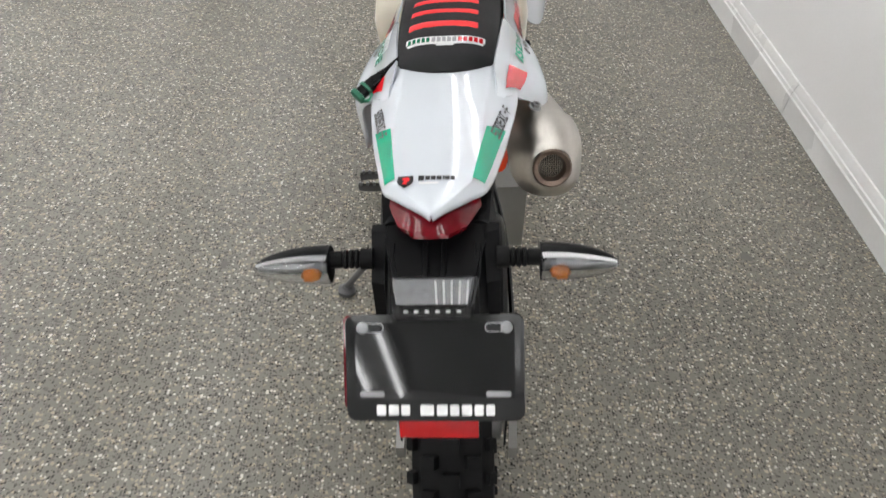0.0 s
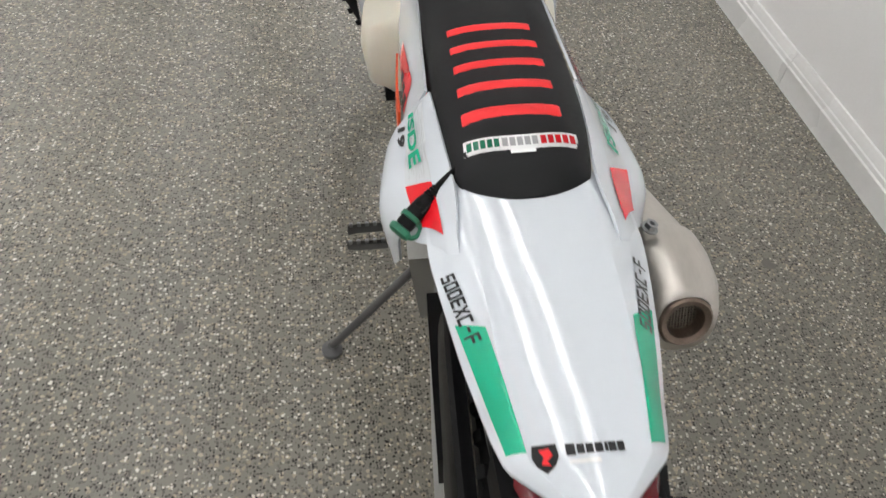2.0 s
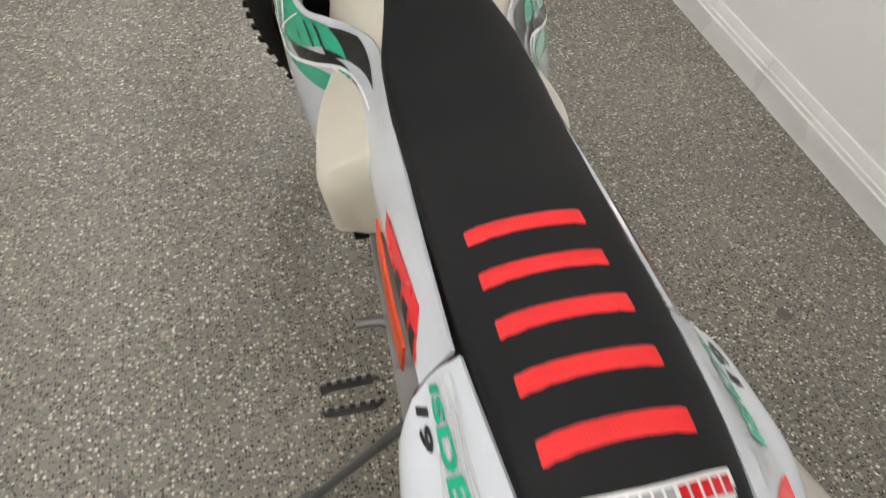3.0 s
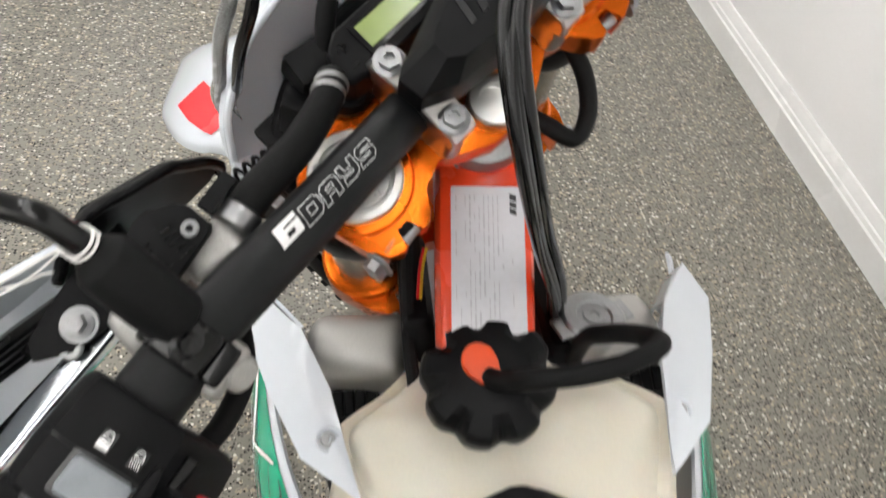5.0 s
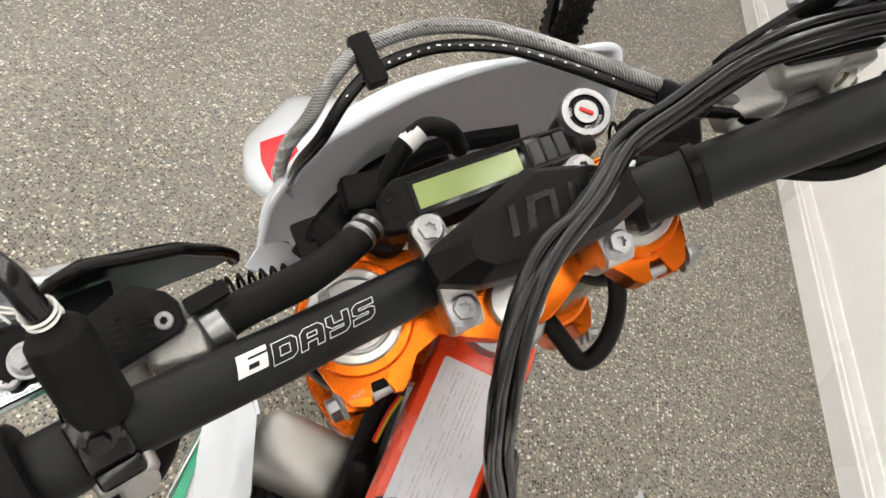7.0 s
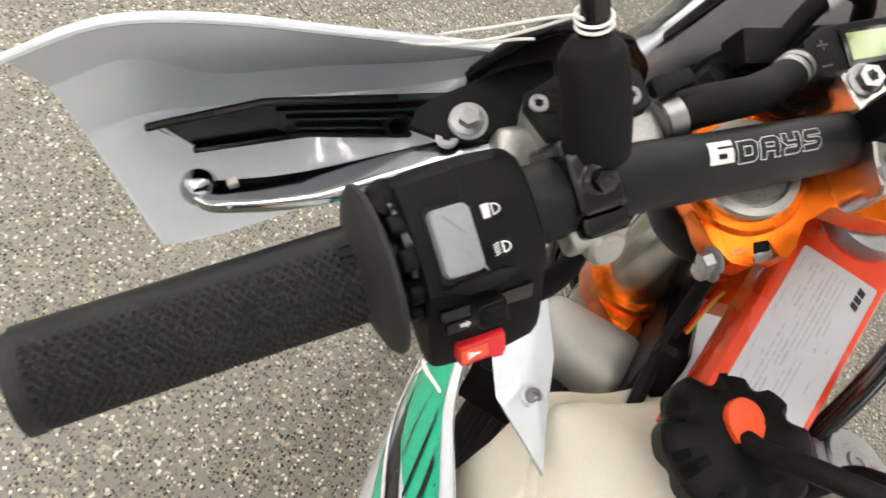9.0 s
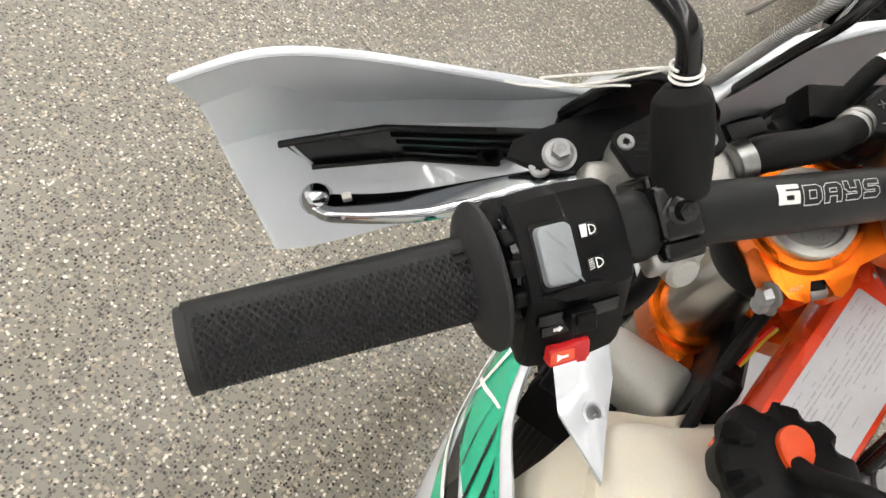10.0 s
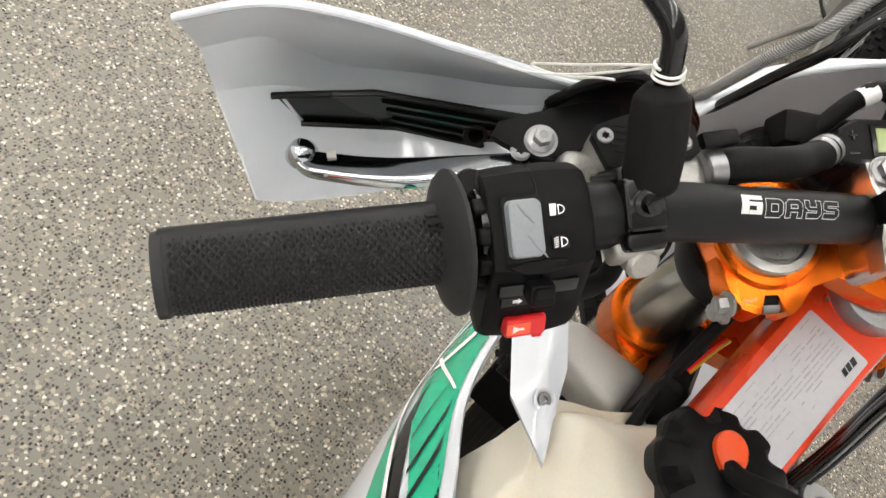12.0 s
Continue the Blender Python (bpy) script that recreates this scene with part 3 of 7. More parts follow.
def seat_mesh():
    ys = [0.805, 0.808, 0.812, 0.818, 0.826, 0.836, 0.848] + [0.865 + 0.025 * i for i in range(27)] + [1.552, 1.564, 1.573, 1.580, 1.585, 1.588]
    rings = []
    for y in ys:
        w = seat_w(y)
        ks = [-1, -0.96, -0.9, -0.8, -0.65, -0.45, -0.2, 0, 0.2, 0.45, 0.65, 0.8, 0.9, 0.96, 1]
        end = min(1, (y - 0.80) / 0.05, (1.593 - y) / 0.03)
        bot = seat_top(y) - 0.075 * max(0.3, end)
        fl = 0.006 * end
        rings.append([(k * w, y, seat_z(k * w, y)) for k in ks] + [(w + fl * 0.5, y, seat_top(y) - 0.034), (w + fl, y, bot + 0.008), (w + fl * 0.8, y, bot), (-w - fl * 0.8, y, bot), (-w - fl, y, bot + 0.008), (-w - fl * 0.5, y, seat_top(y) - 0.034)])
    return loft(rings)


SITE[0] = along
seat = part("seat", seat_mesh(), SEATM, bike, "black vinyl seat with five red gripper strips", smooth=50)


def gripper(y, half, deep):
    """A raised ribbed strip across the seat, with rounded ends."""
    nx, ny = 64, 6

    def f(u, v):
        x = (u * 2 - 1) * half
        e = max(0.0, abs(x) - (half - deep * 0.30)) / (deep * 0.30)
        yy = y - 0.0035 * (x / half) ** 2 + (v - 0.5) * deep * (1 - 0.12 * e ** 4)
        rim = min(1.0, 6 * min(u, 1 - u, ) * nx / 10, 3.5 * min(v, 1 - v))
        x -= 0.0042
        return (x, yy, seat_z(x, yy) - 0.001 + 0.0024 * rim + 0.0003 * (round(u * nx) % 2) * rim)
    return sheet(f, nx, ny)


for y, deep in ((0.9135, 0.0205), (0.9640, 0.0210), (1.0140, 0.0215), (1.0635, 0.0220), (1.1130, 0.0225)):
    part("gripper_strip", gripper(y, 0.0505, deep), GRIPPER, seat, "red ribbed gripper strip", smooth=20)
# maker's badge: a curved tricolour strip with word-shaped bars


def on_seat(lift):
    return lambda u, v: (u, v - 0.004 * (1 - (u / 0.055) ** 2) + 0.004, seat_z(u, v) + lift)


part("badge", quad_patch(on_seat(0.0006), [(-0.0555, 0.8555), (0.0555, 0.8555), (0.0555, 0.8745), (-0.0555, 0.8745)], 24, 4), SILVER_INK, seat, "silver-edged tricolour badge with word-shaped bars")
for x0, x1, m_ in ((-0.0535, -0.0205, BADGE_GREEN), (-0.0195, 0.0165, GREY_INK), (0.0175, 0.0535, BADGE_RED)):
    part("badge_field", quad_patch(on_seat(0.0011), [(x0, 0.8575), (x1, 0.8575), (x1, 0.8725), (x0, 0.8725)], 10, 3), SILVER_INK, seat)
    n = 5
    for i in range(n):
        a, b = x0 + (x1 - x0) * (i + 0.1) / n, x0 + (x1 - x0) * (i + 0.85) / n
        part("badge_mark", quad_patch(on_seat(0.0016), [(a, 0.8595), (b, 0.8595), (b, 0.8705), (a, 0.8705)], 2, 2), m_, seat)
part("badge_field", quad_patch(on_seat(0.0012), [(-0.012, 0.8505), (0.012, 0.8505), (0.012, 0.8556), (-0.012, 0.8556)], 4, 1), SILVER_INK, seat)


# ---- side panels ----
SIDE = ((0.690, ((0.0655, 0.937), (0.0690, 0.932), (0.0720, 0.925), (0.0730, 0.917))),
        (0.730, ((0.0690, 0.939), (0.0780, 0.932), (0.0870, 0.918), (0.0880, 0.902))),
        (0.770, ((0.0705, 0.944), (0.0865, 0.930), (0.1010, 0.910), (0.0985, 0.888))),
        (0.820, ((0.0680, 0.944), (0.0930, 0.920), (0.1150, 0.890), (0.1100, 0.860))),
        (0.860, ((0.0700, 0.942), (0.0990, 0.912), (0.1310, 0.870), (0.1260, 0.820))),
        (0.900, ((0.0740, 0.941), (0.1040, 0.908), (0.1450, 0.860), (0.1390, 0.770))),
        (0.930, ((0.0765, 0.939), (0.1060, 0.906), (0.1465, 0.860), (0.1400, 0.750))),
        (0.990, ((0.0810, 0.934), (0.1060, 0.904), (0.1400, 0.860), (0.1340, 0.740))),
        (1.040, ((0.0840, 0.930), (0.1040, 0.902), (0.1290, 0.862), (0.1240, 0.750))))


def side_at(s):
    """Surface of a side panel: (0..1 down, y) to a place."""
    cols = [smooth_path([(s * r[j][0], y, r[j][1]) for y, r in SIDE], 8) for j in range(4)]
    ys = [p.y for p in cols[0]]

    def f(k, y, lift=0.0):
        i = float(np.interp(y, ys, range(len(ys))))
        a = int(min(i, len(ys) - 2))
        pts = [cols[j][a].lerp(cols[j][a + 1], i - a) for j in range(4)]
        c = smooth_path(pts, 8)
        q = k * (len(c) - 1)
        b = int(min(q, len(c) - 2))
        p = c[b].lerp(c[b + 1], q - b)
        d = (c[b + 1] - c[b]).normalized()
        nrm = Vector((-d.z * s, 0, d.x * s)) * s
        nrm = nrm if nrm.z > 0 or nrm.x * s > 0 else -nrm
        return p + nrm.normalized() * lift
    return f


def panel_rear(k):
    return float(np.interp(k, (0, 0.18, 0.58, 0.72, 1), (0.718, 0.7437, 0.7957, 0.842, 0.872)))


def panel_front(k):
    return float(np.interp(k, (0, 0.07, 0.226, 0.365, 0.5, 0.62, 1), (1.0125, 1.0135, 1.0187, 1.0200, 1.011, 0.990, 0.972)))


def boxed(bm):
    """Move a flat mesh so that it fills 0..1 in x and y."""
    xs, ys = [v.co.x for v in bm.verts], [v.co.y for v in bm.verts]
    return warp(bm, lambda c: Vector(((c.x - min(xs)) / (max(xs) - min(xs)), (c.y - min(ys)) / (max(ys) - min(ys)), 0)))


for s in (-1, 1):
    f = side_at(s)
    panel = part("side_panel", sheet(lambda u, v: f(v, panel_rear(v) * (1 - u) + panel_front(v) * u), 40, 20, -0.003 * s), WHITE, bike, "white side panel with green, red and black graphics", smooth=40)

    def deck(c, mat_, label="", lift=0.0012, f=f, panel=panel, nu=8, nv=8):
        return part("sticker", quad_patch(lambda k, y: f(k, y, lift), c, nu, nv), mat_, panel, label)
    deck([(0.2045, 0.8628), (0.4325, 0.8887), (0.4625, 0.8138), (0.2116, 0.7759)], RED, "red angular sticker", nu=12, nv=14)
    deck([(0.130, 1.008), (0.335, 1.014), (0.4325, 0.8897), (0.2045, 0.8638)], STICKER, "white sticker with fine grey contour lines", 0.0005, nu=10, nv=16)
    rnd_s = random.Random(5)
    for i in range(17):
        e0 = 0.03 + 0.94 * i / 16
        ph, am, t0, t1 = rnd_s.uniform(0, 6.3), rnd_s.uniform(0.02, 0.055), rnd_s.uniform(0.0, 0.25), rnd_s.uniform(0.75, 0.99)

        def line(u, v, e0=e0, ph=ph, am=am, t0=t0, t1=t1, f=f):
            t = t0 + (t1 - t0) * u
            e = min(0.98, max(0.02, e0 + am * math.sin(7 * t + ph) + 0.5 * am * math.sin(17 * t + 2 * ph))) + 0.010 * (v - 0.5)
            y0, y1 = 1.008 + 0.006 * e, 0.8638 + 0.026 * e
            return f((0.130 + 0.205 * e) * (1 - t) + (0.2045 + 0.228 * e) * t, y0 * (1 - t) + y1 * t, 0.0009)
        part("contour_line", sheet(line, 28, 1), GREY_INK, panel)
    way = (lambda x: x) if s < 0 else (lambda x: 1 - x)

    def set_type(bm, y0, y1, b0, b1, h0, h1, lift, f=f, way=way):
        """Lay boxed letters along the panel from y0 to y1, on a base line b0..b1 with heights h0..h1."""
        return warp(boxed(bm), lambda c: f(b0 + (b1 - b0) * way(c.x) - c.y * (h0 + (h1 - h0) * way(c.x)), y0 + (y1 - y0) * way(c.x), lift))
    part("lettering", set_type(letters("ISDE", 0.046, 0.12, 0.0016), 1.0117, 0.9052, 0.353, 0.376, 0.075, 0.125, 0.0016), GREEN, panel, "green event lettering", smooth=0)
    part("lettering", set_type(letters("19", 0.046, 0.2, 0.0020), 1.002, 0.958, 0.475, 0.462, 0.085, 0.065, 0.0013), INK, panel, "black figures", smooth=0)
    part("groove", sheet(lambda u, v: f(0.01 + 0.72 * u, panel_front(0.01 + 0.72 * u) + 0.0005 + (0.003 + 0.012 * max(0.0, u - 0.45)) * v, -0.002), 24, 1), BLACK, panel, "dark gap before the shroud")

SITE[0] = lambda p: TAIL @ p
# ---- tail light, bracket, plate ----
def across(xs, ys, zs):
    return [(-x, y, z) for x, y, z in zip(xs, ys, zs)][:0:-1] + [(x, y, z) for x, y, z in zip(xs, ys, zs)]


lens_rows = [across((0, 0.018, 0.034, 0.047), (0.512, 0.516, 0.535, 0.560), (0.940, 0.940, 0.936, 0.930)),
             across((0, 0.018, 0.036, 0.050), (0.483, 0.490, 0.509, 0.543), (0.940, 0.939, 0.934, 0.928)),
             across((0, 0.0185, 0.0370, 0.0505), (0.4755, 0.479, 0.500, 0.540), (0.937, 0.936, 0.930, 0.924)),
             across((0, 0.0180, 0.0355, 0.0495), (0.4735, 0.476, 0.498, 0.539), (0.934, 0.933, 0.927, 0.921)),
             across((0, 0.0165, 0.0330, 0.0480), (0.4780, 0.480, 0.502, 0.542), (0.931, 0.930, 0.923, 0.917)),
             across((0, 0.0150, 0.0300, 0.0450), (0.505, 0.507, 0.525, 0.560), (0.929, 0.927, 0.920, 0.914))]
tail = part("tail_light", loft(lens_rows, closed=False), REDLENS, bike, "dark red glossy tail light under the fender tip", smooth=40)
part("light_core", box(0.060, 0.03, 0.014, pose(0, 0.525, 0.915), 0.003), BLACK, tail)
bracket = part("tail_bracket", loft([[(-0.062, 0.570, 0.922), (-0.066, 0.565, 0.89), (0.066, 0.565, 0.89), (0.062, 0.570, 0.922)],
                                     [(-0.057, 0.520, 0.906), (-0.062, 0.515, 0.872), (0.062, 0.515, 0.872), (0.057, 0.520, 0.906)],
                                     [(-0.050, 0.490, 0.894), (-0.058, 0.50, 0.855), (0.058, 0.50, 0.855), (0.050, 0.490, 0.894)],
                                     [(-0.047, 0.455, 0.877), (-0.057, 0.475, 0.835), (0.057, 0.475, 0.835), (0.047, 0.455, 0.877)],
                                     [(-0.047, 0.438, 0.862), (-0.055, 0.455, 0.80), (0.055, 0.455, 0.80), (0.047, 0.438, 0.862)],
                                     [(-0.045, 0.400, 0.79), (-0.05, 0.43, 0.70), (0.05, 0.43, 0.70), (0.045, 0.400, 0.79)]]), BLACK, bike, "matt black plate bracket with raised ribs", smooth=25)
for s in (-1, 1):
    for x0, x1 in ((0.010, 0.009), (0.046, 0.038)):
        part("rib", loft([[(s * x + dx, y, z + dz) for dx, dz in ((-0.0035, -0.004), (0.0035, -0.004), (0.0022, 0.0035), (-0.0022, 0.0035))] for x, y, z in ((x0, 0.505, 0.900), (x0, 0.490, 0.894), (x1, 0.455, 0.877))]), BLACK, bracket)
    part("bracket_arm", loft([[(s * 0.053, 0.530, 0.909), (s * 0.0695, 0.530, 0.909), (s * 0.0695, 0.520, 0.908), (s * 0.053, 0.515, 0.907)], [(s * 0.055, 0.520, 0.875), (s * 0.0700, 0.520, 0.875), (s * 0.0700, 0.482, 0.868), (s * 0.055, 0.478, 0.868)], [(s * 0.058, 0.515, 0.80), (s * 0.0690, 0.515, 0.80), (s * 0.0690, 0.47, 0.77), (s * 0.058, 0.46, 0.77)]]), BLACK, bracket, smooth=25)
PLATE = facing((0, 0.4035, 0.8185), (0, -0.783, 0.622), (0, 0.62, 0.78))     # x right, y up the plate


def rounded(w, h, r, n=5):
    return [(sx * (w / 2 - r) + r * math.cos(a), sy * (h / 2 - r) + r * math.sin(a)) for sx, sy, a0 in ((1, 1, 0), (-1, 1, 90), (-1, -1, 180), (1, -1, 270)) for a in (radians(a0 + 90 * i / n) for i in range(n + 1))]


plate = part("plate_frame", prism(rounded(0.186, 0.112, 0.009), -0.003, 0.003, 0.0015, m=PLATE), BLACK_G, bike, "black plate frame with a dealer's name below, screwed to the bracket", smooth=25)
part("plate_blank", prism(rounded(0.166, 0.080, 0.004), 0.003, 0.0036, m=PLATE @ pose(0, 0.007, 0)), mat("plate_gloss", (0.005, 0.005, 0.006), 0.04, var=0.05, bump=0.002, rvar=0.02), plate, "glossy black blank plate")
for sx, sy in ((-0.075, 0.042), (0.075, 0.042)):
    part("screw", hex_head(0.0044, 0.0055, PLATE @ pose(sx, sy, 0.0038, 0, 0, 20)), STEEL, plate, "zinc hexagon screw")
    part("slot", prism(rounded(0.024, 0.010, 0.0045), 0.0036, 0.0040, m=PLATE @ pose(sx * 0.86, sy, 0)), GREY_INK, plate)
    part("slot", prism(rounded(0.0215, 0.0078, 0.0036), 0.0040, 0.0042, m=PLATE @ pose(sx * 0.86, sy, 0)), INK, plate)
for sx in (-0.066, 0.066):
    part("slot", prism(rounded(0.026, 0.006, 0.0025), 0.0036, 0.0042, m=PLATE @ pose(sx, -0.0275, 0)), GREY_INK, plate)
wx = -0.063
for wd in (0.0125, 0.0135, 0.0115, -0.008, 0.0175, 0.014, 0.0120, 0.0135, 0.0120, 0.0115):
    if wd > 0:
        part("word_bar", prism(rounded(wd * 0.80, 0.0112, 0.0018), 0.003, 0.0038, m=PLATE @ pose(wx + wd / 2, -0.0445, 0)), WHITE_INK, plate, "white word-shaped bar")
    wx += abs(wd)
part("plate_back", prism(rounded(0.178, 0.100, 0.006), -0.012, -0.008, m=PLATE @ pose(-0.009, 0.004, 0)), REDLENS, plate, "dark red plastic backing")
def lamp_ring(y, z0, z1, w):
    y = 0.0945 - (0.0945 - y) * 0.70
    return [tuple(PLATE @ Vector((sx * w, y, z))) for sx, z in ((-1, z0), (1, z0), (0.93, z1), (-0.93, z1))]


lamp = part("plate_light", loft([lamp_ring(*r) for r in ((0.034, 0.004, 0.020, 0.0395), (0.037, 0.004, 0.0245, 0.0410), (0.052, 0.002, 0.0265, 0.0430), (0.080, -0.004, 0.0210, 0.0465), (0.092, -0.010, 0.0150, 0.0475), (0.0945, -0.010, 0.0120, 0.0470))]), GLASS, bike, "clear plate light above the plate", smooth=25)
part("reflector_box", loft([lamp_ring(*r) for r in ((0.056, 0.004, 0.0200, 0.0385), (0.080, -0.002, 0.0160, 0.0425), (0.090, -0.008, 0.0105, 0.0435))]), mat("frosted_reflector", (0.30, 0.30, 0.31), 0.38, metal=0.6, var=0.25, grain=220, bump=0.3), lamp, "bright metal reflector box")
# white bars stand in for the striped reflection in the lens
for i in range(5):
    part("reflection_bar", box(0.0022, 0.024, 0.0016, PLATE @ pose(0.004 + 0.008 * i, 0.080, 0.0178, -14, 0, 4 - 2 * i)), WHITE_INK, lamp)
for i in range(6):
    part("diode", box(0.0045, 0.0030, 0.003, PLATE @ pose(-0.027 + 0.0108 * i, 0.0615, 0.0195), 0.0008), WHITE_INK, lamp)
part("diode_strip", box(0.068, 0.0075, 0.010, PLATE @ pose(0, 0.0610, 0.0135), 0.001), BLACK, lamp, "dark row of diodes")
part("rear_reflector", box(0.088, 0.008, 0.034, pose(0, 0.392, 0.738, -25), 0.002), REDBRIGHT, bike, "bright red reflector below the plate")


def indicator(s):
    """Turn signal: ribbed rubber stalk, black shell and a clear lens with an amber bulb."""
    root = part("indicator_stalk", lathe([(0.0115, 0), (0.0115, 0.013), (0.0080, 0.014), (0.0105, 0.016), (0.0105, 0.019), (0.0080, 0.020), (0.0105, 0.022), (0.0105, 0.025), (0.0080, 0.026), (0.0105, 0.028), (0.0105, 0.031), (0.0080, 0.032), (0.0092, 0.034), (0.0092, 0.052)], 20,
                                       m=facing((s * 0.066, 0.491, 0.8935), (s, -0.02, 0.0))), RUBBER, bike, "black ribbed rubber turn-signal stalk", smooth=30)

    def prof(k, a, shrink=1.0):
        # k along the shell outwards, a round it
        h = (0.0195 * (1 - k ** 2.2) ** 0.55 + 0.0012) * shrink
        d = (0.0190 * (1 - k ** 2.5) ** 0.6 + 0.001) * shrink
        return Vector((s * (0.112 + 0.080 * k), 0.4885 - 0.012 * k ** 1.5 + d * math.cos(a), 0.8885 + 0.006 * k + h * math.sin(a)))
    ks = [0, 0.015, 0.05, 0.12, 0.2, 0.35, 0.5, 0.65, 0.8, 0.9, 0.96, 1.0]
    cut_a = 112
    shell = [[prof(k, radians(-75 + (cut_a + 75) * i / 14)) for i in range(15)] for k in ks]
    shell.insert(0, [prof(0, radians(-75 + (cut_a + 75) * i / 14), 0.75) for i in range(15)])
    part("shell", loft(shell, closed=False), BLACK, root, "matt black shell", smooth=50)
    part("end_wall", loft([[prof(0.0, radians(30 * i), q) for i in range(12)] for q in (0.05, 0.985)]), BLACK, root, smooth=40)
    lens = loft([[prof(k, radians(cut_a + (286 - cut_a) * i / 14)) for i in range(15)] for k in ks], closed=False)
    lens.normal_update()
    bmesh.ops.solidify(lens, geom=list(lens.faces), thickness=0.0012)
    part("lens", lens, GLASS, root, "clear lens", smooth=60)
    part("reflector", loft([[prof(k, radians(cut_a + (286 - cut_a) * i / 8), 0.42 + 0.10 * (n % 2)) for i in range(9)] for n, k in enumerate(ks[1:-1])], closed=False), STEEL, root, "silvered reflector", smooth=20)
    for dx, r in ((0.132, 0.0078),):
        part("bulb", lathe([(0.001, -r * 1.4), (r * 0.8, -r), (r, 0), (r * 0.8, r), (0.001, r * 1.4)], 16, m=facing((s * dx, 0.4760, 0.8850), (s, -0.2, 0))), AMBER, root, "amber bulb")
    ribs = []
    for n in range(30):
        k = 0.03 + 0.92 * n / 29
        c = prof(k, radians(cut_a + 9), 1.005)
        ribs.append(box(0.0017, 0.0016, 0.0062 * (1 - 0.5 * k), facing(c, prof(k, radians(cut_a + 9), 2.0) - c, (s * 0.2, -0.6, -0.8)) @ pose(0, 0, 0, 90)))
    part("ribbed_edge", join(*ribs), WHITE_INK, root, "silver ribbed lens edge", smooth=0)


indicator(-1)
indicator(1)


# ---- exhaust ----
MUF = facing((0.1430, 0.735, 0.836), (0.06, -0.93, 0.30), (0, 0.3, 1))     # z runs out of the pipe
muff_rings = []
for z, rx_, ry_ in ((-0.34, 0.036, 0.042), (-0.30, 0.046, 0.054), (-0.20, 0.0485, 0.0565), (-0.092, 0.0495, 0.0575), (-0.0905, 0.0515, 0.0600), (-0.086, 0.0525, 0.0612), (-0.06, 0.0508, 0.0590), (-0.025, 0.044, 0.050), (-0.006, 0.036, 0.039), (0.0, 0.0295, 0.0305), (0.001, 0.0262, 0.0262)):
    muff_rings.append([tuple(MUF @ Vector((rx_ * abs(math.cos(a)) ** 0.8 * (1 if math.cos(a) > 0 else -1), ry_ * abs(math.sin(a)) ** 0.8 * (1 if math.sin(a) > 0 else -1), z))) for a in (2 * math.pi * i / 36 for i in range(36))])
muffler = part("muffler", loft(muff_rings, caps=False), TITAN, bike, "satin steel muffler with a mesh-screened outlet", smooth=40)
part("outlet", lathe([(0.0262, -0.004), (0.0268, 0.003), (0.0245, 0.0055), (0.0190, 0.003), (0.0168, -0.003), (0.0165, -0.03)], 40, m=MUF, cap=False), mat("burnt_steel", (0.20, 0.15, 0.12), 0.4, metal=0.9, var=0.25), muffler, "heat-stained outlet ring")
# a black disc gives the pipe's inside its shade
part("outlet_dark", lathe([(0.017, -0.014), (0.0165, -0.013), (0.0003, -0.013)], 32, m=MUF), INK, muffler, "black disc standing for the shaded depth of the outlet")
mesh_bars = [box(2 * (0.0165 ** 2 - (0.015 - 0.003 * i) ** 2) ** 0.5, 0.0008, 0.0008, MUF @ pose(0, -0.015 + 0.003 * i, -0.010)) for i in range(11)] + [box(0.0008, 2 * (0.0165 ** 2 - (0.015 - 0.003 * i) ** 2) ** 0.5, 0.0008, MUF @ pose(-0.015 + 0.003 * i, 0, -0.010)) for i in range(11)]
part("screen", join(*mesh_bars), CHAINM, muffler, "woven outlet screen", smooth=0, kind="stuff")
part("bolt", bolt(0.0065, 0.007, TAIL.inverted() @ pose(0.1173, 0.8353, 0.8965, 0, 20, 0)), STEEL, muffler)


SITE[0] = None
# ---- rear wheel, swingarm, chain, stand ----
REAR = Vector((0, 0.72, 0.335))


def knob_tyre(R, w, m, parent, rows=46, name="tyre"):
    """A knobbly tyre: a round carcass and separate tread blocks."""
    prof = [(R - 0.085, -w * 0.30), (R - 0.06, -w * 0.46), (R - 0.030, -w * 0.48), (R - 0.014, -w * 0.36), (R - 0.010, 0), (R - 0.014, w * 0.36), (R - 0.030, w * 0.48), (R - 0.06, w * 0.46), (R - 0.085, w * 0.30)]
    t = part(name, lathe(prof, 72, m=m, cap=False), RUBBER, parent, "black knobbly off-road tyre")
    blocks = []
    for i in range(rows):
        a = 360 / rows * i
        for z, aa, sx, sz in ((0.0, a, 0.018, w * 0.20), (-w * 0.24, a + 180 / rows, 0.017, w * 0.17), (w * 0.24, a + 180 / rows, 0.017, w * 0.17), (-w * 0.44, a, 0.016, w * 0.10), (w * 0.44, a, 0.016, w * 0.10)):
            q = R - 0.008 - 0.020 * (abs(z) / (w / 2)) ** 2.2
            tilt = math.degrees(math.atan2(z, w * 0.5)) * 0.9
            blocks.append(box(0.020, sx, sz, m @ pose(0, 0, 0, 0, 0, aa) @ pose(q, 0, z, 0, -tilt, 0)))
    part("tread", join(*blocks), RUBBER, t, "worn-in tread blocks", smooth=0, kind="stuff")
    return t


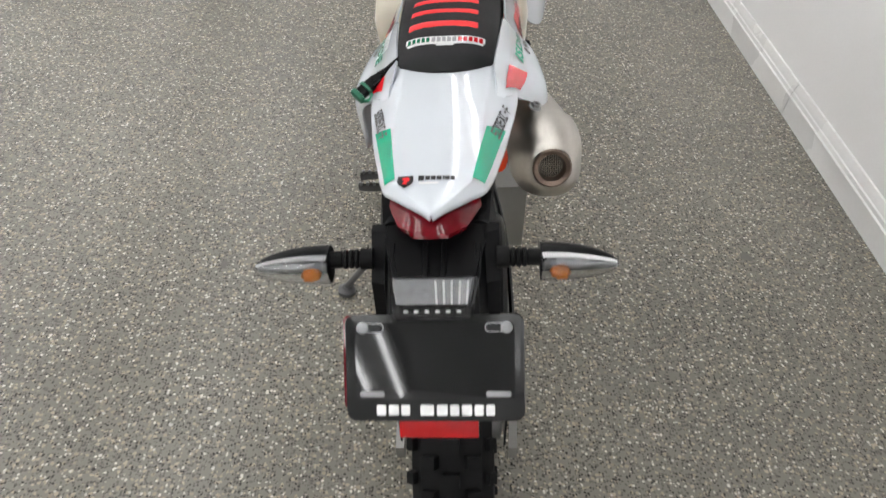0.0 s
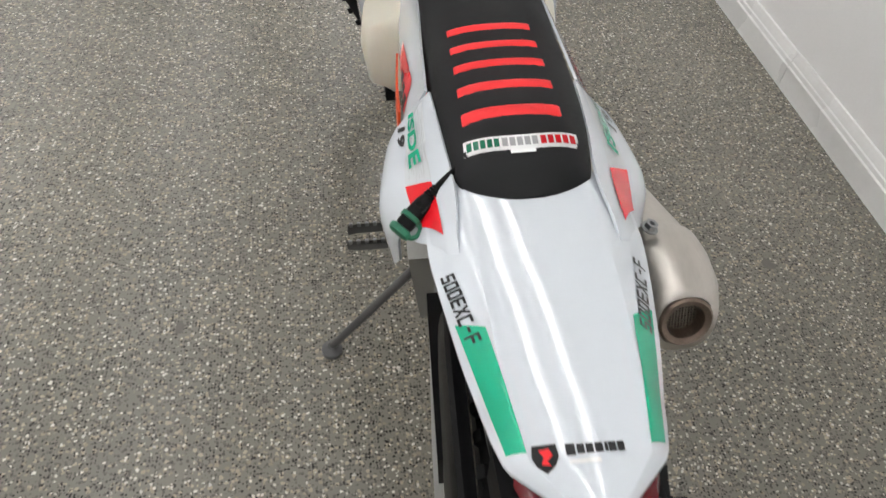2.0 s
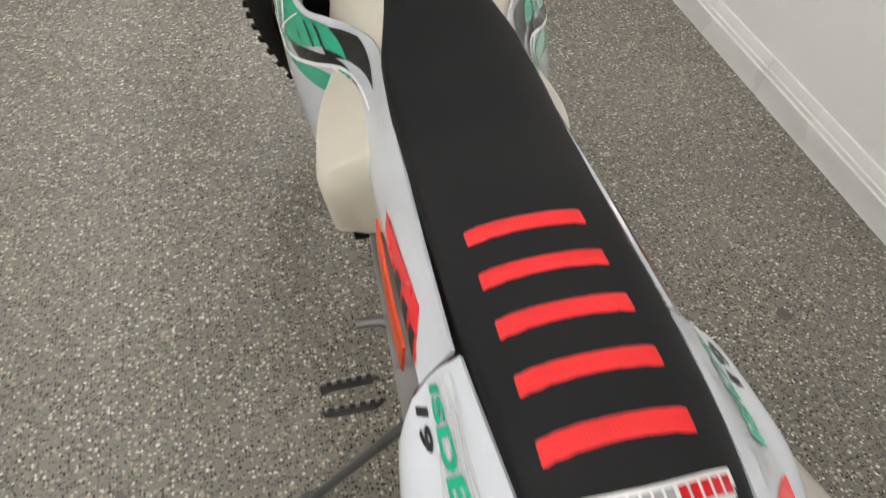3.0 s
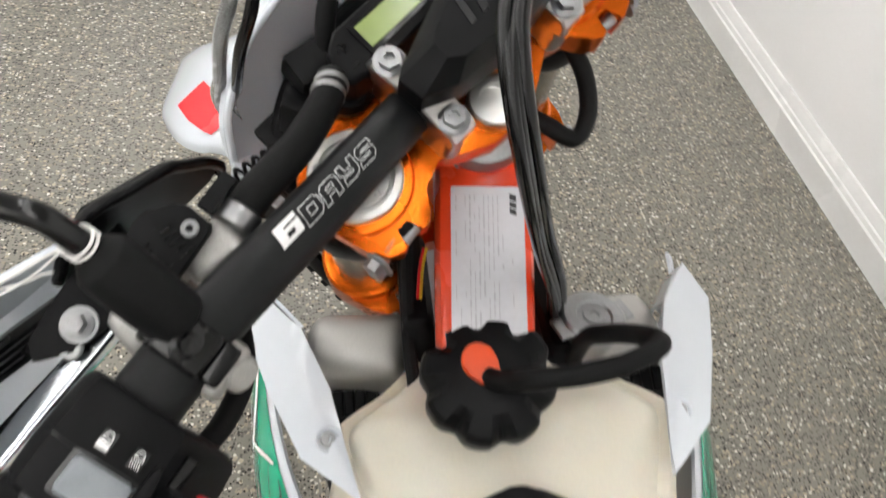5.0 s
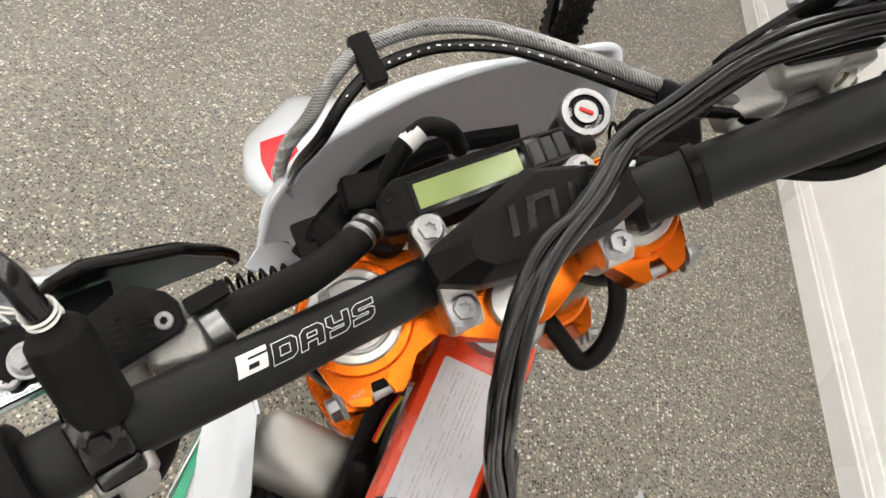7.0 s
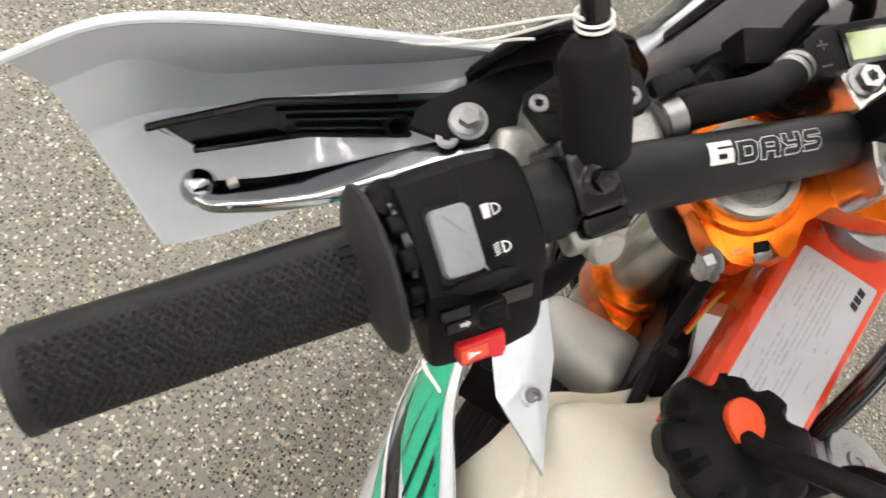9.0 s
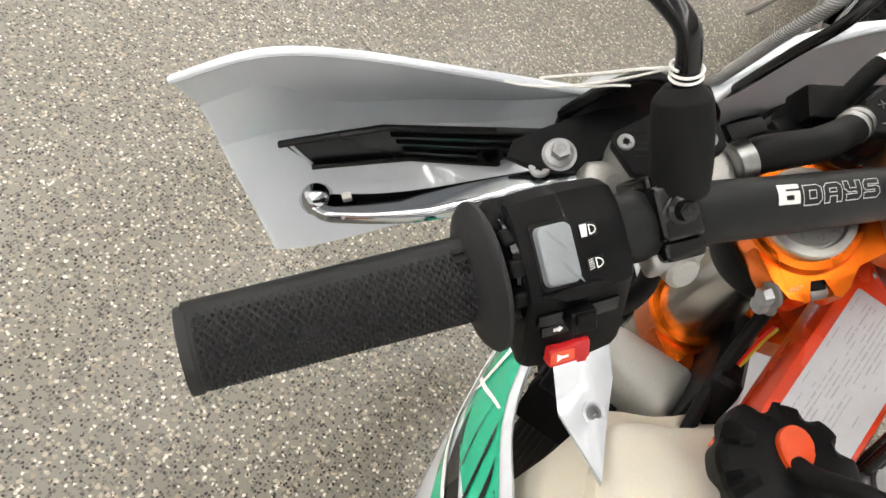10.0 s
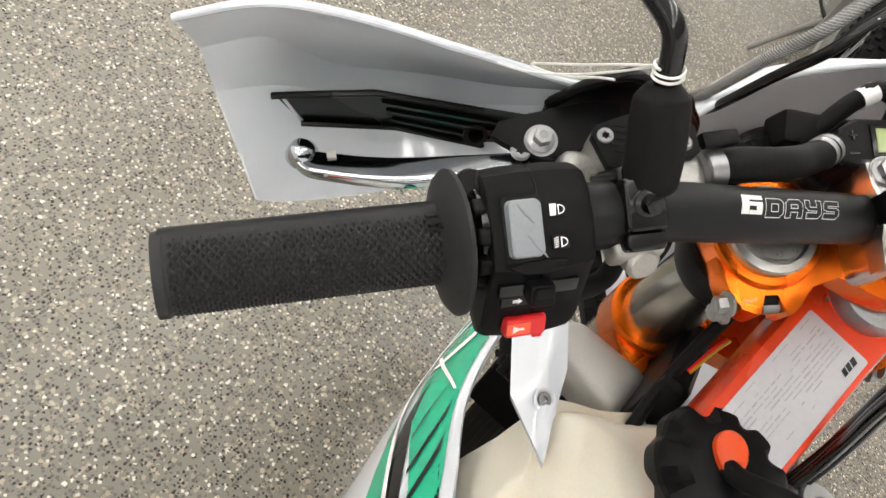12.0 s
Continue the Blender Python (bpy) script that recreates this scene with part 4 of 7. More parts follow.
def wheel(m, R, w, name, spokes=36, parent=None):
    root = part(name, lathe([(R - 0.088, -0.022), (R - 0.080, -0.024), (R - 0.078, -0.018), (R - 0.094, -0.010), (R - 0.094, 0.010), (R - 0.078, 0.018), (R - 0.080, 0.024), (R - 0.088, 0.022)], 64, m=m, cap=False), BLACK_G, parent or bike, "black spoked wheel with a knobbly tyre")
    knob_tyre(R, w, m, root)
    part("hub", lathe([(0.012, -0.07), (0.030, -0.065), (0.034, -0.04), (0.024, -0.03), (0.022, 0.03), (0.034, 0.04), (0.030, 0.065), (0.012, 0.07)], 32, m=m), GUNMETAL, root, "grey hub")
    sp = []
    for i in range(spokes):
        a, b = 2 * math.pi * i / spokes, 2 * math.pi * (i + (2.5 if i % 2 else -2.5)) / spokes
        z = 0.035 if i % 4 < 2 else -0.035
        sp.append(move(tube([(0.032 * math.cos(b), 0.032 * math.sin(b), z), ((R - 0.092) * math.cos(a), (R - 0.092) * math.sin(a), z * 0.2)], 0.002, 6, 1), m))
    part("spokes", join(*sp), STEEL, root, "steel spokes", kind="stuff")
    return root


wheel(pose(*REAR, 0, 90, 0), 0.335, 0.112, "rear_wheel")
for s in (-1, 1):
    part("swingarm", loft([[(s * (x - (0.018 if s > 0 else 0) + dx), y, z + dz) for dx, dz in ((-0.007, -h * 0.6), (0.007, -h * 0.6), (0.007, h * 0.4), (-0.007, h * 0.4))] for x, y, z, h in ((0.104, 0.66, 0.335, 0.030), (0.108, 0.76, 0.338, 0.034), (0.106, 0.9, 0.365, 0.030), (0.098, 1.08, 0.40, 0.034), (0.075, 1.22, 0.42, 0.04))]), CAST, bike, "cast aluminium swingarm", smooth=40)
part("mud_guard", skin([[(-0.060, 0.62, 0.60), (-0.062, 0.75, 0.66), (-0.062, 0.90, 0.64), (-0.060, 1.02, 0.56)], [(-0.085, 0.62, 0.585), (-0.088, 0.75, 0.64), (-0.088, 0.90, 0.62), (-0.085, 1.02, 0.54)], [(-0.095, 0.64, 0.40), (-0.098, 0.75, 0.42), (-0.098, 0.90, 0.42), (-0.095, 1.02, 0.42)]], 4, 4, 0.003), BLACK, bike, "black plastic chain and mud guard")
links = []
for i in range(44):
    t = i / 43
    for dz, dy in ((0.045, 0), (-0.045, 0.0)):
        links.append(box(0.014, 0.011, 0.009, pose(-0.058, 0.72 + 0.52 * t, 0.335 + dz * (1.6 - 0.9 * t) + 0.09 * t, 10), 0.002, 1))
part("chain", join(*links), CHAINM, bike, "steel drive chain", kind="stuff")
part("subframe", join(tube([(-0.055, 1.15, 0.86), (-0.058, 0.95, 0.88), (-0.055, 0.70, 0.915), (-0.045, 0.56, 0.925)], 0.011, 12), tube([(0.055, 1.15, 0.86), (0.058, 0.95, 0.88), (0.055, 0.70, 0.915), (0.045, 0.56, 0.925)], 0.011, 12)), BLACK, bike, "black subframe tubes")
part("inner_fender", skin([[(-0.055, 0.55, 0.90), (-0.06, 0.70, 0.90), (-0.06, 0.90, 0.80), (-0.06, 1.06, 0.62)], [(0, 0.55, 0.915), (0, 0.70, 0.92), (0, 0.90, 0.83), (0, 1.05, 0.66)], [(0.055, 0.55, 0.90), (0.06, 0.70, 0.90), (0.06, 0.90, 0.80), (0.06, 1.06, 0.62)]], 4, 4, 0.003), BLACK, bike, "black inner fender")
stand = part("side_stand", tube([Vector((-0.155, 1.291, 0.300)).lerp(BIKE.inverted() @ Vector((-0.173, 1.333, 0.026)), k) for k in (-0.3, 0.3, 1.0)], (0.0095, 0.0088, 0.0082), 16), GUNMETAL, bike, "grey side stand on the floor", smooth=40)
part("foot", lathe([(0.020, -0.010), (0.023, -0.007), (0.023, 0.003), (0.014, 0.008), (0.010, 0.014)], 24, m=BIKE.inverted() @ pose(-0.175, 1.333, 0.011)), GUNMETAL, stand, "round stand foot", smooth=30)
peg_m = pose(-0.199, 1.311, 0.418)
peg = part("footpeg", loft([[(-0.045, -0.022, z), (-0.03, -0.026, z), (0.03, -0.026, z), (0.045, -0.018, z), (0.045, 0.018, z), (0.03, 0.026, z), (-0.03, 0.026, z), (-0.045, 0.022, z), (-0.045, 0.014, z), (-0.03, 0.018, z), (0.035, 0.018, z), (0.035, -0.018, z), (-0.03, -0.018, z), (-0.045, -0.014, z)] for z in (-0.012, 0.004)], caps=False), GUNMETAL, bike, "serrated steel footpeg", at=peg_m, smooth=25)
for i in range(6):
    for sy in (-0.022, 0.022):
        part("tooth", box(0.007, 0.006, 0.010, peg_m @ pose(-0.038 + 0.015 * i, sy, 0.007, 0, 0, 0), 0.0015, 1), STEEL, peg, smooth=0)
part("shift_lever", tube([(-0.118, 1.36, 0.488), (-0.137, 1.374, 0.498), (-0.173, 1.3755, 0.500)], 0.0078, 12), STEEL, bike, "steel gear lever tip")

caliper = part("brake_caliper", join(box(0.034, 0.060, 0.050, pose(0.081, 0.834, 0.405, 0, 0, 6), 0.008, 3), lathe([(0.012, -0.01), (0.014, -0.008), (0.014, 0.010), (0.011, 0.012)], 24, m=pose(0.077, 0.814, 0.435))), RADM, bike, "silver rear brake caliper", smooth=40)
part("pin", hex_head(0.006, 0.009, pose(0.091, 0.844, 0.432)), STEEL, caliper)
part("brake_line", tube([(0.075, 0.70, 0.46), (0.088, 0.80, 0.50), (0.080, 0.95, 0.56), (0.06, 1.08, 0.58)], 0.0045, 10), BLACK_G, caliper, "black brake line")
part("wheel_flap", skin([[(0.060, 0.60, 0.60), (0.062, 0.75, 0.66), (0.062, 0.90, 0.64), (0.060, 1.02, 0.56)], [(0.074, 0.60, 0.57), (0.077, 0.75, 0.63), (0.077, 0.90, 0.61), (0.075, 1.02, 0.54)], [(0.070, 0.62, 0.42), (0.072, 0.75, 0.44), (0.072, 0.90, 0.44), (0.070, 1.02, 0.44)]], 4, 4, 0.003), BLACK, bike, "black inner mud flap")

part("chain_guard", loft([[(-0.106, y, z0), (-0.074, y, z0), (-0.076, y, z1), (-0.104, y, z1)] for y, z0, z1 in ((0.826, 0.40, 0.475), (0.856, 0.39, 0.490), (1.048, 0.39, 0.485), (1.128, 0.40, 0.46))]), BLACK, bike, "black chain guard on the swingarm", smooth=30)

# ---- tank, shrouds, radiators, frame ----
def mir(rows, s):
    return [[(s * x, y, z) for x, y, z in r] for r in rows]


def tank_ring(y, top, p, q, lobe, bot):
    """Section from the middle outwards: a raised top, a lower shelf, a bulging flank."""
    k = min(1.0, max(0.0, (y - 1.53) / 0.10))
    sh = min(top - 0.012, 0.882) * (1 - k) + (top + 0.004) * k
    half = [(0, top), (p * 0.5, top), (p * 0.85, top - 0.002), (p, top - 0.006), (p + 0.008, top - 0.016), (p + 0.016, (top + sh) / 2 - 0.012), (max(q, p + 0.020), sh - 0.012 - 0.012 * k), (max(q, p + 0.020) + 0.006, 0.839), (lobe * 0.95, 0.809), (lobe, 0.764), (lobe * 0.97, 0.709), (lobe * 0.75, bot), (0.04, bot)]
    return [(x, y, z) for x, z in half] + [(-x * (1.0 if z > 0.824 else 1.3), y, z) for x, z in half[:0:-1]]


TANK = ((1.314, 0.866, 0.045, 0.06, 0.070, 0.764), (1.352, 0.879, 0.052, 0.068, 0.080, 0.742), (1.366, 0.884, 0.055, 0.072, 0.118, 0.704), (1.378, 0.887, 0.056, 0.074, 0.132, 0.686), (1.426, 0.896, 0.058, 0.080, 0.136, 0.654), (1.496, 0.908, 0.062, 0.088, 0.126, 0.634), (1.556, 0.914, 0.068, 0.098, 0.110, 0.654),
        (1.606, 0.917, 0.080, 0.104, 0.104, 0.684), (1.640, 0.919, 0.091, 0.108, 0.106, 0.724), (1.666, 0.920, 0.096, 0.110, 0.102, 0.744), (1.680, 0.917, 0.086, 0.097, 0.084, 0.76), (1.692, 0.916, 0.068, 0.077, 0.066, 0.78), (1.704, 0.917, 0.054, 0.060, 0.052, 0.80), (1.718, 0.916, 0.042, 0.046, 0.038, 0.82), (1.733, 0.908, 0.028, 0.034, 0.028, 0.84))
tank_rows = [tank_ring(*r) for r in TANK]
tank_cols = [smooth_path([r[j] for r in tank_rows], 4) for j in range(len(tank_rows[0]))]
tank = part("fuel_tank", loft([[c[i] for c in tank_cols] for i in range(len(tank_cols[0]))]), TANKM, bike, "translucent cream plastic fuel tank", smooth=60)
part("fuel_tap", join(lathe([(0.009, -0.03), (0.011, -0.028), (0.011, -0.008), (0.014, -0.006), (0.014, 0.0)], 20, m=pose(-0.138, 1.424, 0.676)), box(0.02, 0.03, 0.014, pose(-0.138, 1.419, 0.654), 0.003)), BLACK, tank, "black tap under the tank")


def cap_mesh():
    """Filler cap with eight scalloped grips."""
    n, rings = 96, []
    for k, z in ((0.90, 0.0), (1.0, 0.003), (1.0, 0.0165), (0.97, 0.0205), (0.90, 0.0235), (0.78, 0.0262), (0.62, 0.0285), (0.47, 0.0300), (0.40, 0.0302), (0.02, 0.0302)):
        ring = []
        for i in range(n):
            a = 2 * math.pi * i / n
            dip = math.sin(math.pi * ((i + 4) % 12) / 12) ** 5
            sc = 1 - 0.10 * dip * min(1.0, max(0, (k - 0.5) / 0.4))
            zz = z - 0.0085 * max(0.0, dip - 0.15) * min(1.0, max(0, (k - 0.60) / 0.35)) * (1 if z > 0.01 else 0)
            ring.append((0.0428 * k * sc * math.cos(a), 0.0428 * k * sc * math.sin(a), zz))
        rings.append(ring)
    return loft(rings)


CAP = pose(-0.0135, 1.6755, 0.9440, 15, 0, 0)
cap = part("fuel_cap", cap_mesh(), BLACK, bike, "black scalloped fuel cap with an orange vent plug", at=CAP, smooth=16)
part("vent_plug", prism([(0.0108 * math.cos(a) * (1 - 0.22 * max(0, -math.sin(a))), 0.0118 * math.sin(a) * (1.45 if math.sin(a) < 0 else 1)) for a in (2 * math.pi * i / 28 for i in range(28))], 0.025, 0.0345, 0.002, 3, m=CAP @ pose(-0.006, 0.006, 0, 0, 0, 28)), ORANGE_P, cap, "orange vent plug")
HOSE_V = [CAP @ Vector((-0.001, -0.004, 0.031)), CAP @ Vector((0.006, -0.009, 0.040)), (0.006, 1.645, 1.000), (0.030, 1.638, 1.014), (0.056, 1.642, 1.015), (0.076, 1.653, 1.010), (0.082, 1.664, 1.000), (0.076, 1.676, 0.988), (0.062, 1.688, 0.972), (0.054, 1.700, 0.945), (0.052, 1.71, 0.87)]
part("vent_hose", tube(HOSE_V, 0.0062, 14, 6), RUBBER, cap, "black rubber vent hose")

SHROUD = (((-0.182, 1.850, 0.842), (-0.190, 1.850, 0.828), (-0.204, 1.860, 0.785), (-0.212, 1.865, 0.73), (-0.206, 1.85, 0.66)),
          ((-0.172, 1.750, 0.828), (-0.180, 1.748, 0.815), (-0.196, 1.752, 0.775), (-0.204, 1.755, 0.71), (-0.198, 1.73, 0.62)),
          ((-0.157, 1.684, 0.827), (-0.166, 1.682, 0.817), (-0.186, 1.680, 0.775), (-0.193, 1.68, 0.71), (-0.188, 1.65, 0.65)),
          ((-0.129, 1.612, 0.853), (-0.137, 1.608, 0.841), (-0.156, 1.600, 0.80), (-0.170, 1.595, 0.735), (-0.172, 1.575, 0.655)),
          ((-0.099, 1.540, 0.877), (-0.106, 1.536, 0.862), (-0.119, 1.525, 0.828), (-0.135, 1.512, 0.775), (-0.142, 1.50, 0.70)),
          ((-0.078, 1.470, 0.888), (-0.087, 1.460, 0.872), (-0.104, 1.445, 0.838), (-0.116, 1.430, 0.805), (-0.118, 1.420, 0.785)),
          ((-0.082, 1.326, 0.893), (-0.091, 1.318, 0.879), (-0.103, 1.306, 0.856), (-0.112, 1.296, 0.834), (-0.115, 1.291, 0.820)),
          ((-0.084, 1.176, 0.912), (-0.091, 1.171, 0.899), (-0.101, 1.166, 0.881), (-0.108, 1.161, 0.866), (-0.110, 1.158, 0.858)),
          ((-0.0835, 1.032, 0.931), (-0.0895, 1.034, 0.918), (-0.0975, 1.036, 0.903), (-0.1055, 1.032, 0.892), (-0.1100, 1.022, 0.888)))


def shroud_at(s):
    rows = [smooth_path([(-s * p[0], p[1], p[2]) for p in r], 6) for r in SHROUD]
    cols = [smooth_path([r[j] for r in rows], 8) for j in range(len(rows[0]))]
    nv, nu = len(cols) - 1, len(cols[0]) - 1

    def f(u, v, lift=0.0):
        a, b = u * nu, v * nv
        i, j = int(min(max(a, 0), nu - 1e-6)), int(min(max(b, 0), nv - 1e-6))
        p = cols[j][i].lerp(cols[j][i + 1], a - i).lerp(cols[j + 1][i].lerp(cols[j + 1][i + 1], a - i), b - j)
        if lift:
            n = (cols[j][i + 1] - cols[j][i]).cross(cols[j + 1][i] - cols[j][i]).normalized()
            p = p + (n if n.x * s > 0 else -n) * lift
        return p
    return f


for s in (-1, 1):
    f = shroud_at(s)
    shroud = part("radiator_shroud", sheet(f, 64, 24, 0.003 * s), WHITE, bike, "white radiator shroud with green and black graphics", smooth=45)

    def deck(c, mat_, label="", lift=0.0012, f=f, shroud=shroud, nu=16, nv=6):
        return part("sticker", quad_patch(lambda u, v: f(u, v, lift), c, nu, nv), mat_, shroud, label)
    # a green ribbon, a black wedge under it, white scratches and a lower green leaf
    deck([(0.02, 0.16), (0.405, 0.20), (0.39, 0.40), (0.05, 0.60)], GREEN, "green ribbon graphic", 0.0010, nu=32)
    deck([(0.36, 0.24), (0.528, 0.11), (0.648, 0.34), (0.43, 0.46)], INK, "black wedge graphic", 0.0010, nu=24)
    deck([(0.385, 0.20), (0.45, 0.30), (0.505, 0.42), (0.385, 0.40)], GREEN, "", 0.0015, nu=12)
    deck([(0.20, 0.46), (0.44, 0.44), (0.60, 0.50), (0.30, 0.53)], INK, "", 0.0010, nu=24)
    deck([(0.15, 0.56), (0.40, 0.54), (0.665, 0.64), (0.44, 0.66)], GREEN, "green leaf graphic", 0.0013, nu=24)
    deck([(0.42, 0.50), (0.52, 0.50), (0.665, 0.63), (0.60, 0.60)], GREEN, "", 0.0015, nu=16)
    for u0, v0, u1, v1, wd in ((0.20, 0.27, 0.31, 0.43, 0.016), (0.255, 0.22, 0.36, 0.42, 0.022), (0.315, 0.23, 0.42, 0.44, 0.026), (0.385, 0.33, 0.46, 0.44, 0.014)):
        deck([(u0, v0), (u0 + wd, v0 + 0.02), (u1 + wd * 0.4, v1), (u1, v1)], INK, "", 0.0021, nu=2, nv=10)
    for u0, v0, u1, v1, wd in ((0.06, 0.60, 0.66, 0.43, 0.024), (0.055, 0.20, 0.17, 0.47, 0.05), (0.14, 0.52, 0.235, 0.22, 0.03), (0.03, 0.36, 0.12, 0.60, 0.03), (0.45, 0.50, 0.64, 0.60, 0.016)):
        deck([(u0, v0), (u1, v1), (u1, v1 + wd), (u0, v0 + wd)], WHITE_INK, "", 0.0024, nu=20, nv=1)
    deck([(0.800, 0.58), (0.940, 0.42), (0.976, 0.90), (0.830, 0.975)], RED, "red number field with dark figures", 0.0011, nu=16, nv=8)
    for u0, u1 in ((0.868, 0.898), (0.904, 0.930), (0.936, 0.960)):
        deck([(u0, 0.70), (u1 - 0.006, 0.66), (u1 + 0.006, 0.94), (u0 + 0.008, 0.965)], INK, "", 0.0016, nu=3, nv=5)
    rnd_s = random.Random(11)
    for i in range(26):
        u0, v0 = 0.53 + 0.16 * rnd_s.random(), 0.10 + 0.26 * rnd_s.random()
        u1 = u0 + rnd_s.uniform(0.02, 0.05)
        v1 = v0 + rnd_s.uniform(0.02, 0.10)
        if v0 < (u0 - 0.53) * 1.9 + 0.03:
            deck([(u0, v0), (u0 + 0.003, v0), (u1 + 0.003, v1), (u1, v1)], GREY_INK, "", 0.0011, nu=1, nv=4)
    # upper blade with its screw
    blade = [(-0.176, 1.816, 0.866), (-0.187, 1.780, 0.864), (-0.166, 1.722, 0.880), (-0.136, 1.655, 0.901), (-0.0950, 1.613, 0.9235), (-0.1055, 1.655, 0.914), (-0.1165, 1.702, 0.906), (-0.140, 1.764, 0.889)]
    bm = bmesh.new()
    vs = [bm.verts.new((-s * x, y, z)) for x, y, z in blade]
    mid = bm.verts.new((s * 0.134, 1.706, 0.902))
    for i in range(8):
        bm.faces.new((vs[i], vs[(i + 1) % 8], mid))
    bmesh.ops.subdivide_edges(bm, edges=list(bm.edges), cuts=2, use_grid_fill=True)
    bm.normal_update()
    bmesh.ops.solidify(bm, geom=list(bm.faces), thickness=0.004)
    top = part("shroud_blade", bm, WHITE, bike, "white upper shroud blade held by one screw", smooth=60)
    scr = (s * 0.1168, 1.6615, 0.9125)
    part("washer", lathe([(0.0085, -0.001), (0.0085, 0.0010), (0.0074, 0.0013), (0.0060, 0.0004), (0.0055, -0.0010), (0.0005, -0.0010)], 28, m=pose(scr[0], scr[1], scr[2], 12, -s * 14, 0)), WHITE, top)
    part("screw", torx(0.0050, pose(scr[0], scr[1], scr[2] + 0.0002, 12, -s * 14, 0)), STEEL, top, "recessed steel screw")
    part("blade_leg", skin(mir([[(-0.141, 1.766, 0.887), (-0.176, 1.816, 0.864), (-0.186, 1.780, 0.862)], [(-0.146, 1.785, 0.85), (-0.178, 1.83, 0.83), (-0.192, 1.795, 0.83)], [(-0.15, 1.80, 0.79), (-0.182, 1.84, 0.77), (-0.20, 1.81, 0.77)]], -s), 4, 4, 0.003), WHITE, top)
    # radiator: cast top tank, finned core
    rad = part("radiator", join(box(0.088, 0.058, 0.062, pose(s * 0.0960, 1.7590, 0.8490, 4, s * 13, s * 13), 0.022, 6), box(0.094, 0.064, 0.010, pose(s * 0.1000, 1.7600, 0.817, 0, s * 13, s * 13), 0.004, 2)), RADM, bike, "cast aluminium radiator top tank over a finned core", smooth=40)
    part("core", box(0.080, 0.030, 0.26, pose(s * 0.112, 1.765, 0.690), 0.003, 1), FIN, rad, "dark finned core")
    part("fin", join(*[box(0.0016, 0.036, 0.25, pose(s * (0.076 + 0.006 * i), 1.763, 0.690)) for i in range(13)]), FIN, rad, "close black fins", kind="stuff", smooth=0)
    part("louvre", join(*[box(0.008, 0.020, 0.006, pose(s * (0.066 + 0.0085 * i), 1.722, 0.845, 20, 0, 0), 0.001, 1) for i in range(11)] + [box(0.10, 0.014, 0.06, pose(s * 0.110, 1.726, 0.812), 0.002, 1)]), BLACK, rad, "black ribbed radiator guard", smooth=0)

rc = part("radiator_cap", lathe([(0.0165, -0.062), (0.0165, -0.010), (0.0185, -0.009), (0.0175, 0.0), (0.021, 0.001), (0.021, 0.005), (0.0195, 0.0065), (0.012, 0.0068), (0.011, 0.0052), (0.0075, 0.0052), (0.007, 0.0066), (0.0035, 0.0066), (0.003, 0.0052), (0.0003, 0.0052)], 40, m=pose(0.0673, 1.7230, 0.9335, -6, 8, 0) @ Matrix.Scale(1.1, 4)), STEEL, bike, "pressed steel radiator cap", smooth=30)
for a in (20, 200):
    part("ear", box(0.014, 0.018, 0.0035, pose(0.0673, 1.7230, 0.9362, -6, 8, 0) @ pose(0, 0, 0, 0, 0, a) @ pose(0.0235, 0, 0), 0.0015), STEEL, rc)

SITE[0] = lambda p: SPINE @ p
# frame backbone with its data label
BACK = facing((0.0105, 1.746, 0.9850), (0.02, -0.50, 1.0), (0.085, 1, 0.50))     # x right, y ahead along the tube, z up
bb = [(0.032, -0.045), (0.0345, -0.014), (0.0335, -0.006), (0.0310, -0.0015), (0.0275, 0.0), (-0.0235, 0.0), (-0.0275, -0.0015), (-0.0300, -0.006), (-0.0310, -0.014), (-0.029, -0.045)]
frame_ob = part("frame_backbone", loft([[tuple(BACK @ Vector((x * k, y, z + d))) for x, z in bb] for y, k, d in ((-0.080, 0.94, -0.034), (-0.068, 0.96, -0.010), (-0.060, 0.97, -0.001), (-0.03, 0.99, 0), (0.046, 1.0, 0), (0.062, 1.02, 0), (0.075, 0.98, 0))]), ORANGE, bike, "orange-red frame backbone with a grey data label", smooth=35)
part("data_label", prism(rounded(0.0475, 0.102, 0.002), 0.0003, 0.0006, m=BACK @ pose(0.003, -0.005, 0)), LABELM, frame_ob, "grey foil data label with lines of small print")
rnd = random.Random(4)
bars = []
for i in range(13):
    xx = -0.0175 + 0.0030 * i
    y = 0.040
    while y > -0.046:
        wd = rnd.uniform(0.003, 0.011)
        if rnd.random() < (0.8 if 2 < i < 10 else 0.3) and not (xx > 0.012 and y > 0.018):
            bars.append(box(0.0006 if rnd.random() < 0.8 else 0.0010, wd, 0.0002, BACK @ pose(xx, y - wd / 2, 0.0007)))
        y -= wd + 0.0016
part("print", join(*bars), mat("pale_print", (0.36, 0.36, 0.38), 0.5, var=0.1), frame_ob, "illegible small print", kind="stuff", smooth=0)
for y, wd in ((0.0385, 0.0042), (0.0335, 0.0036), (0.0290, 0.0036)):
    part("word_bar", prism([(-0.0022, -wd / 2 + 0.0008), (0.0022, -wd / 2 - 0.0008), (0.0022, wd / 2 - 0.0008), (-0.0022, wd / 2 + 0.0008)], 0.0006, 0.0009, m=BACK @ pose(0.0195, y, 0)), INK, frame_ob)
part("head_tube", lathe([(0.029, -0.20), (0.029, -0.03), (0.0305, -0.026), (0.0305, -0.014)], 40, m=SPINE.inverted() @ STEER @ pose(-0.010, -0.028, -0.075)), ORANGE, frame_ob, "orange head tube", smooth=30)
SITE[0] = None
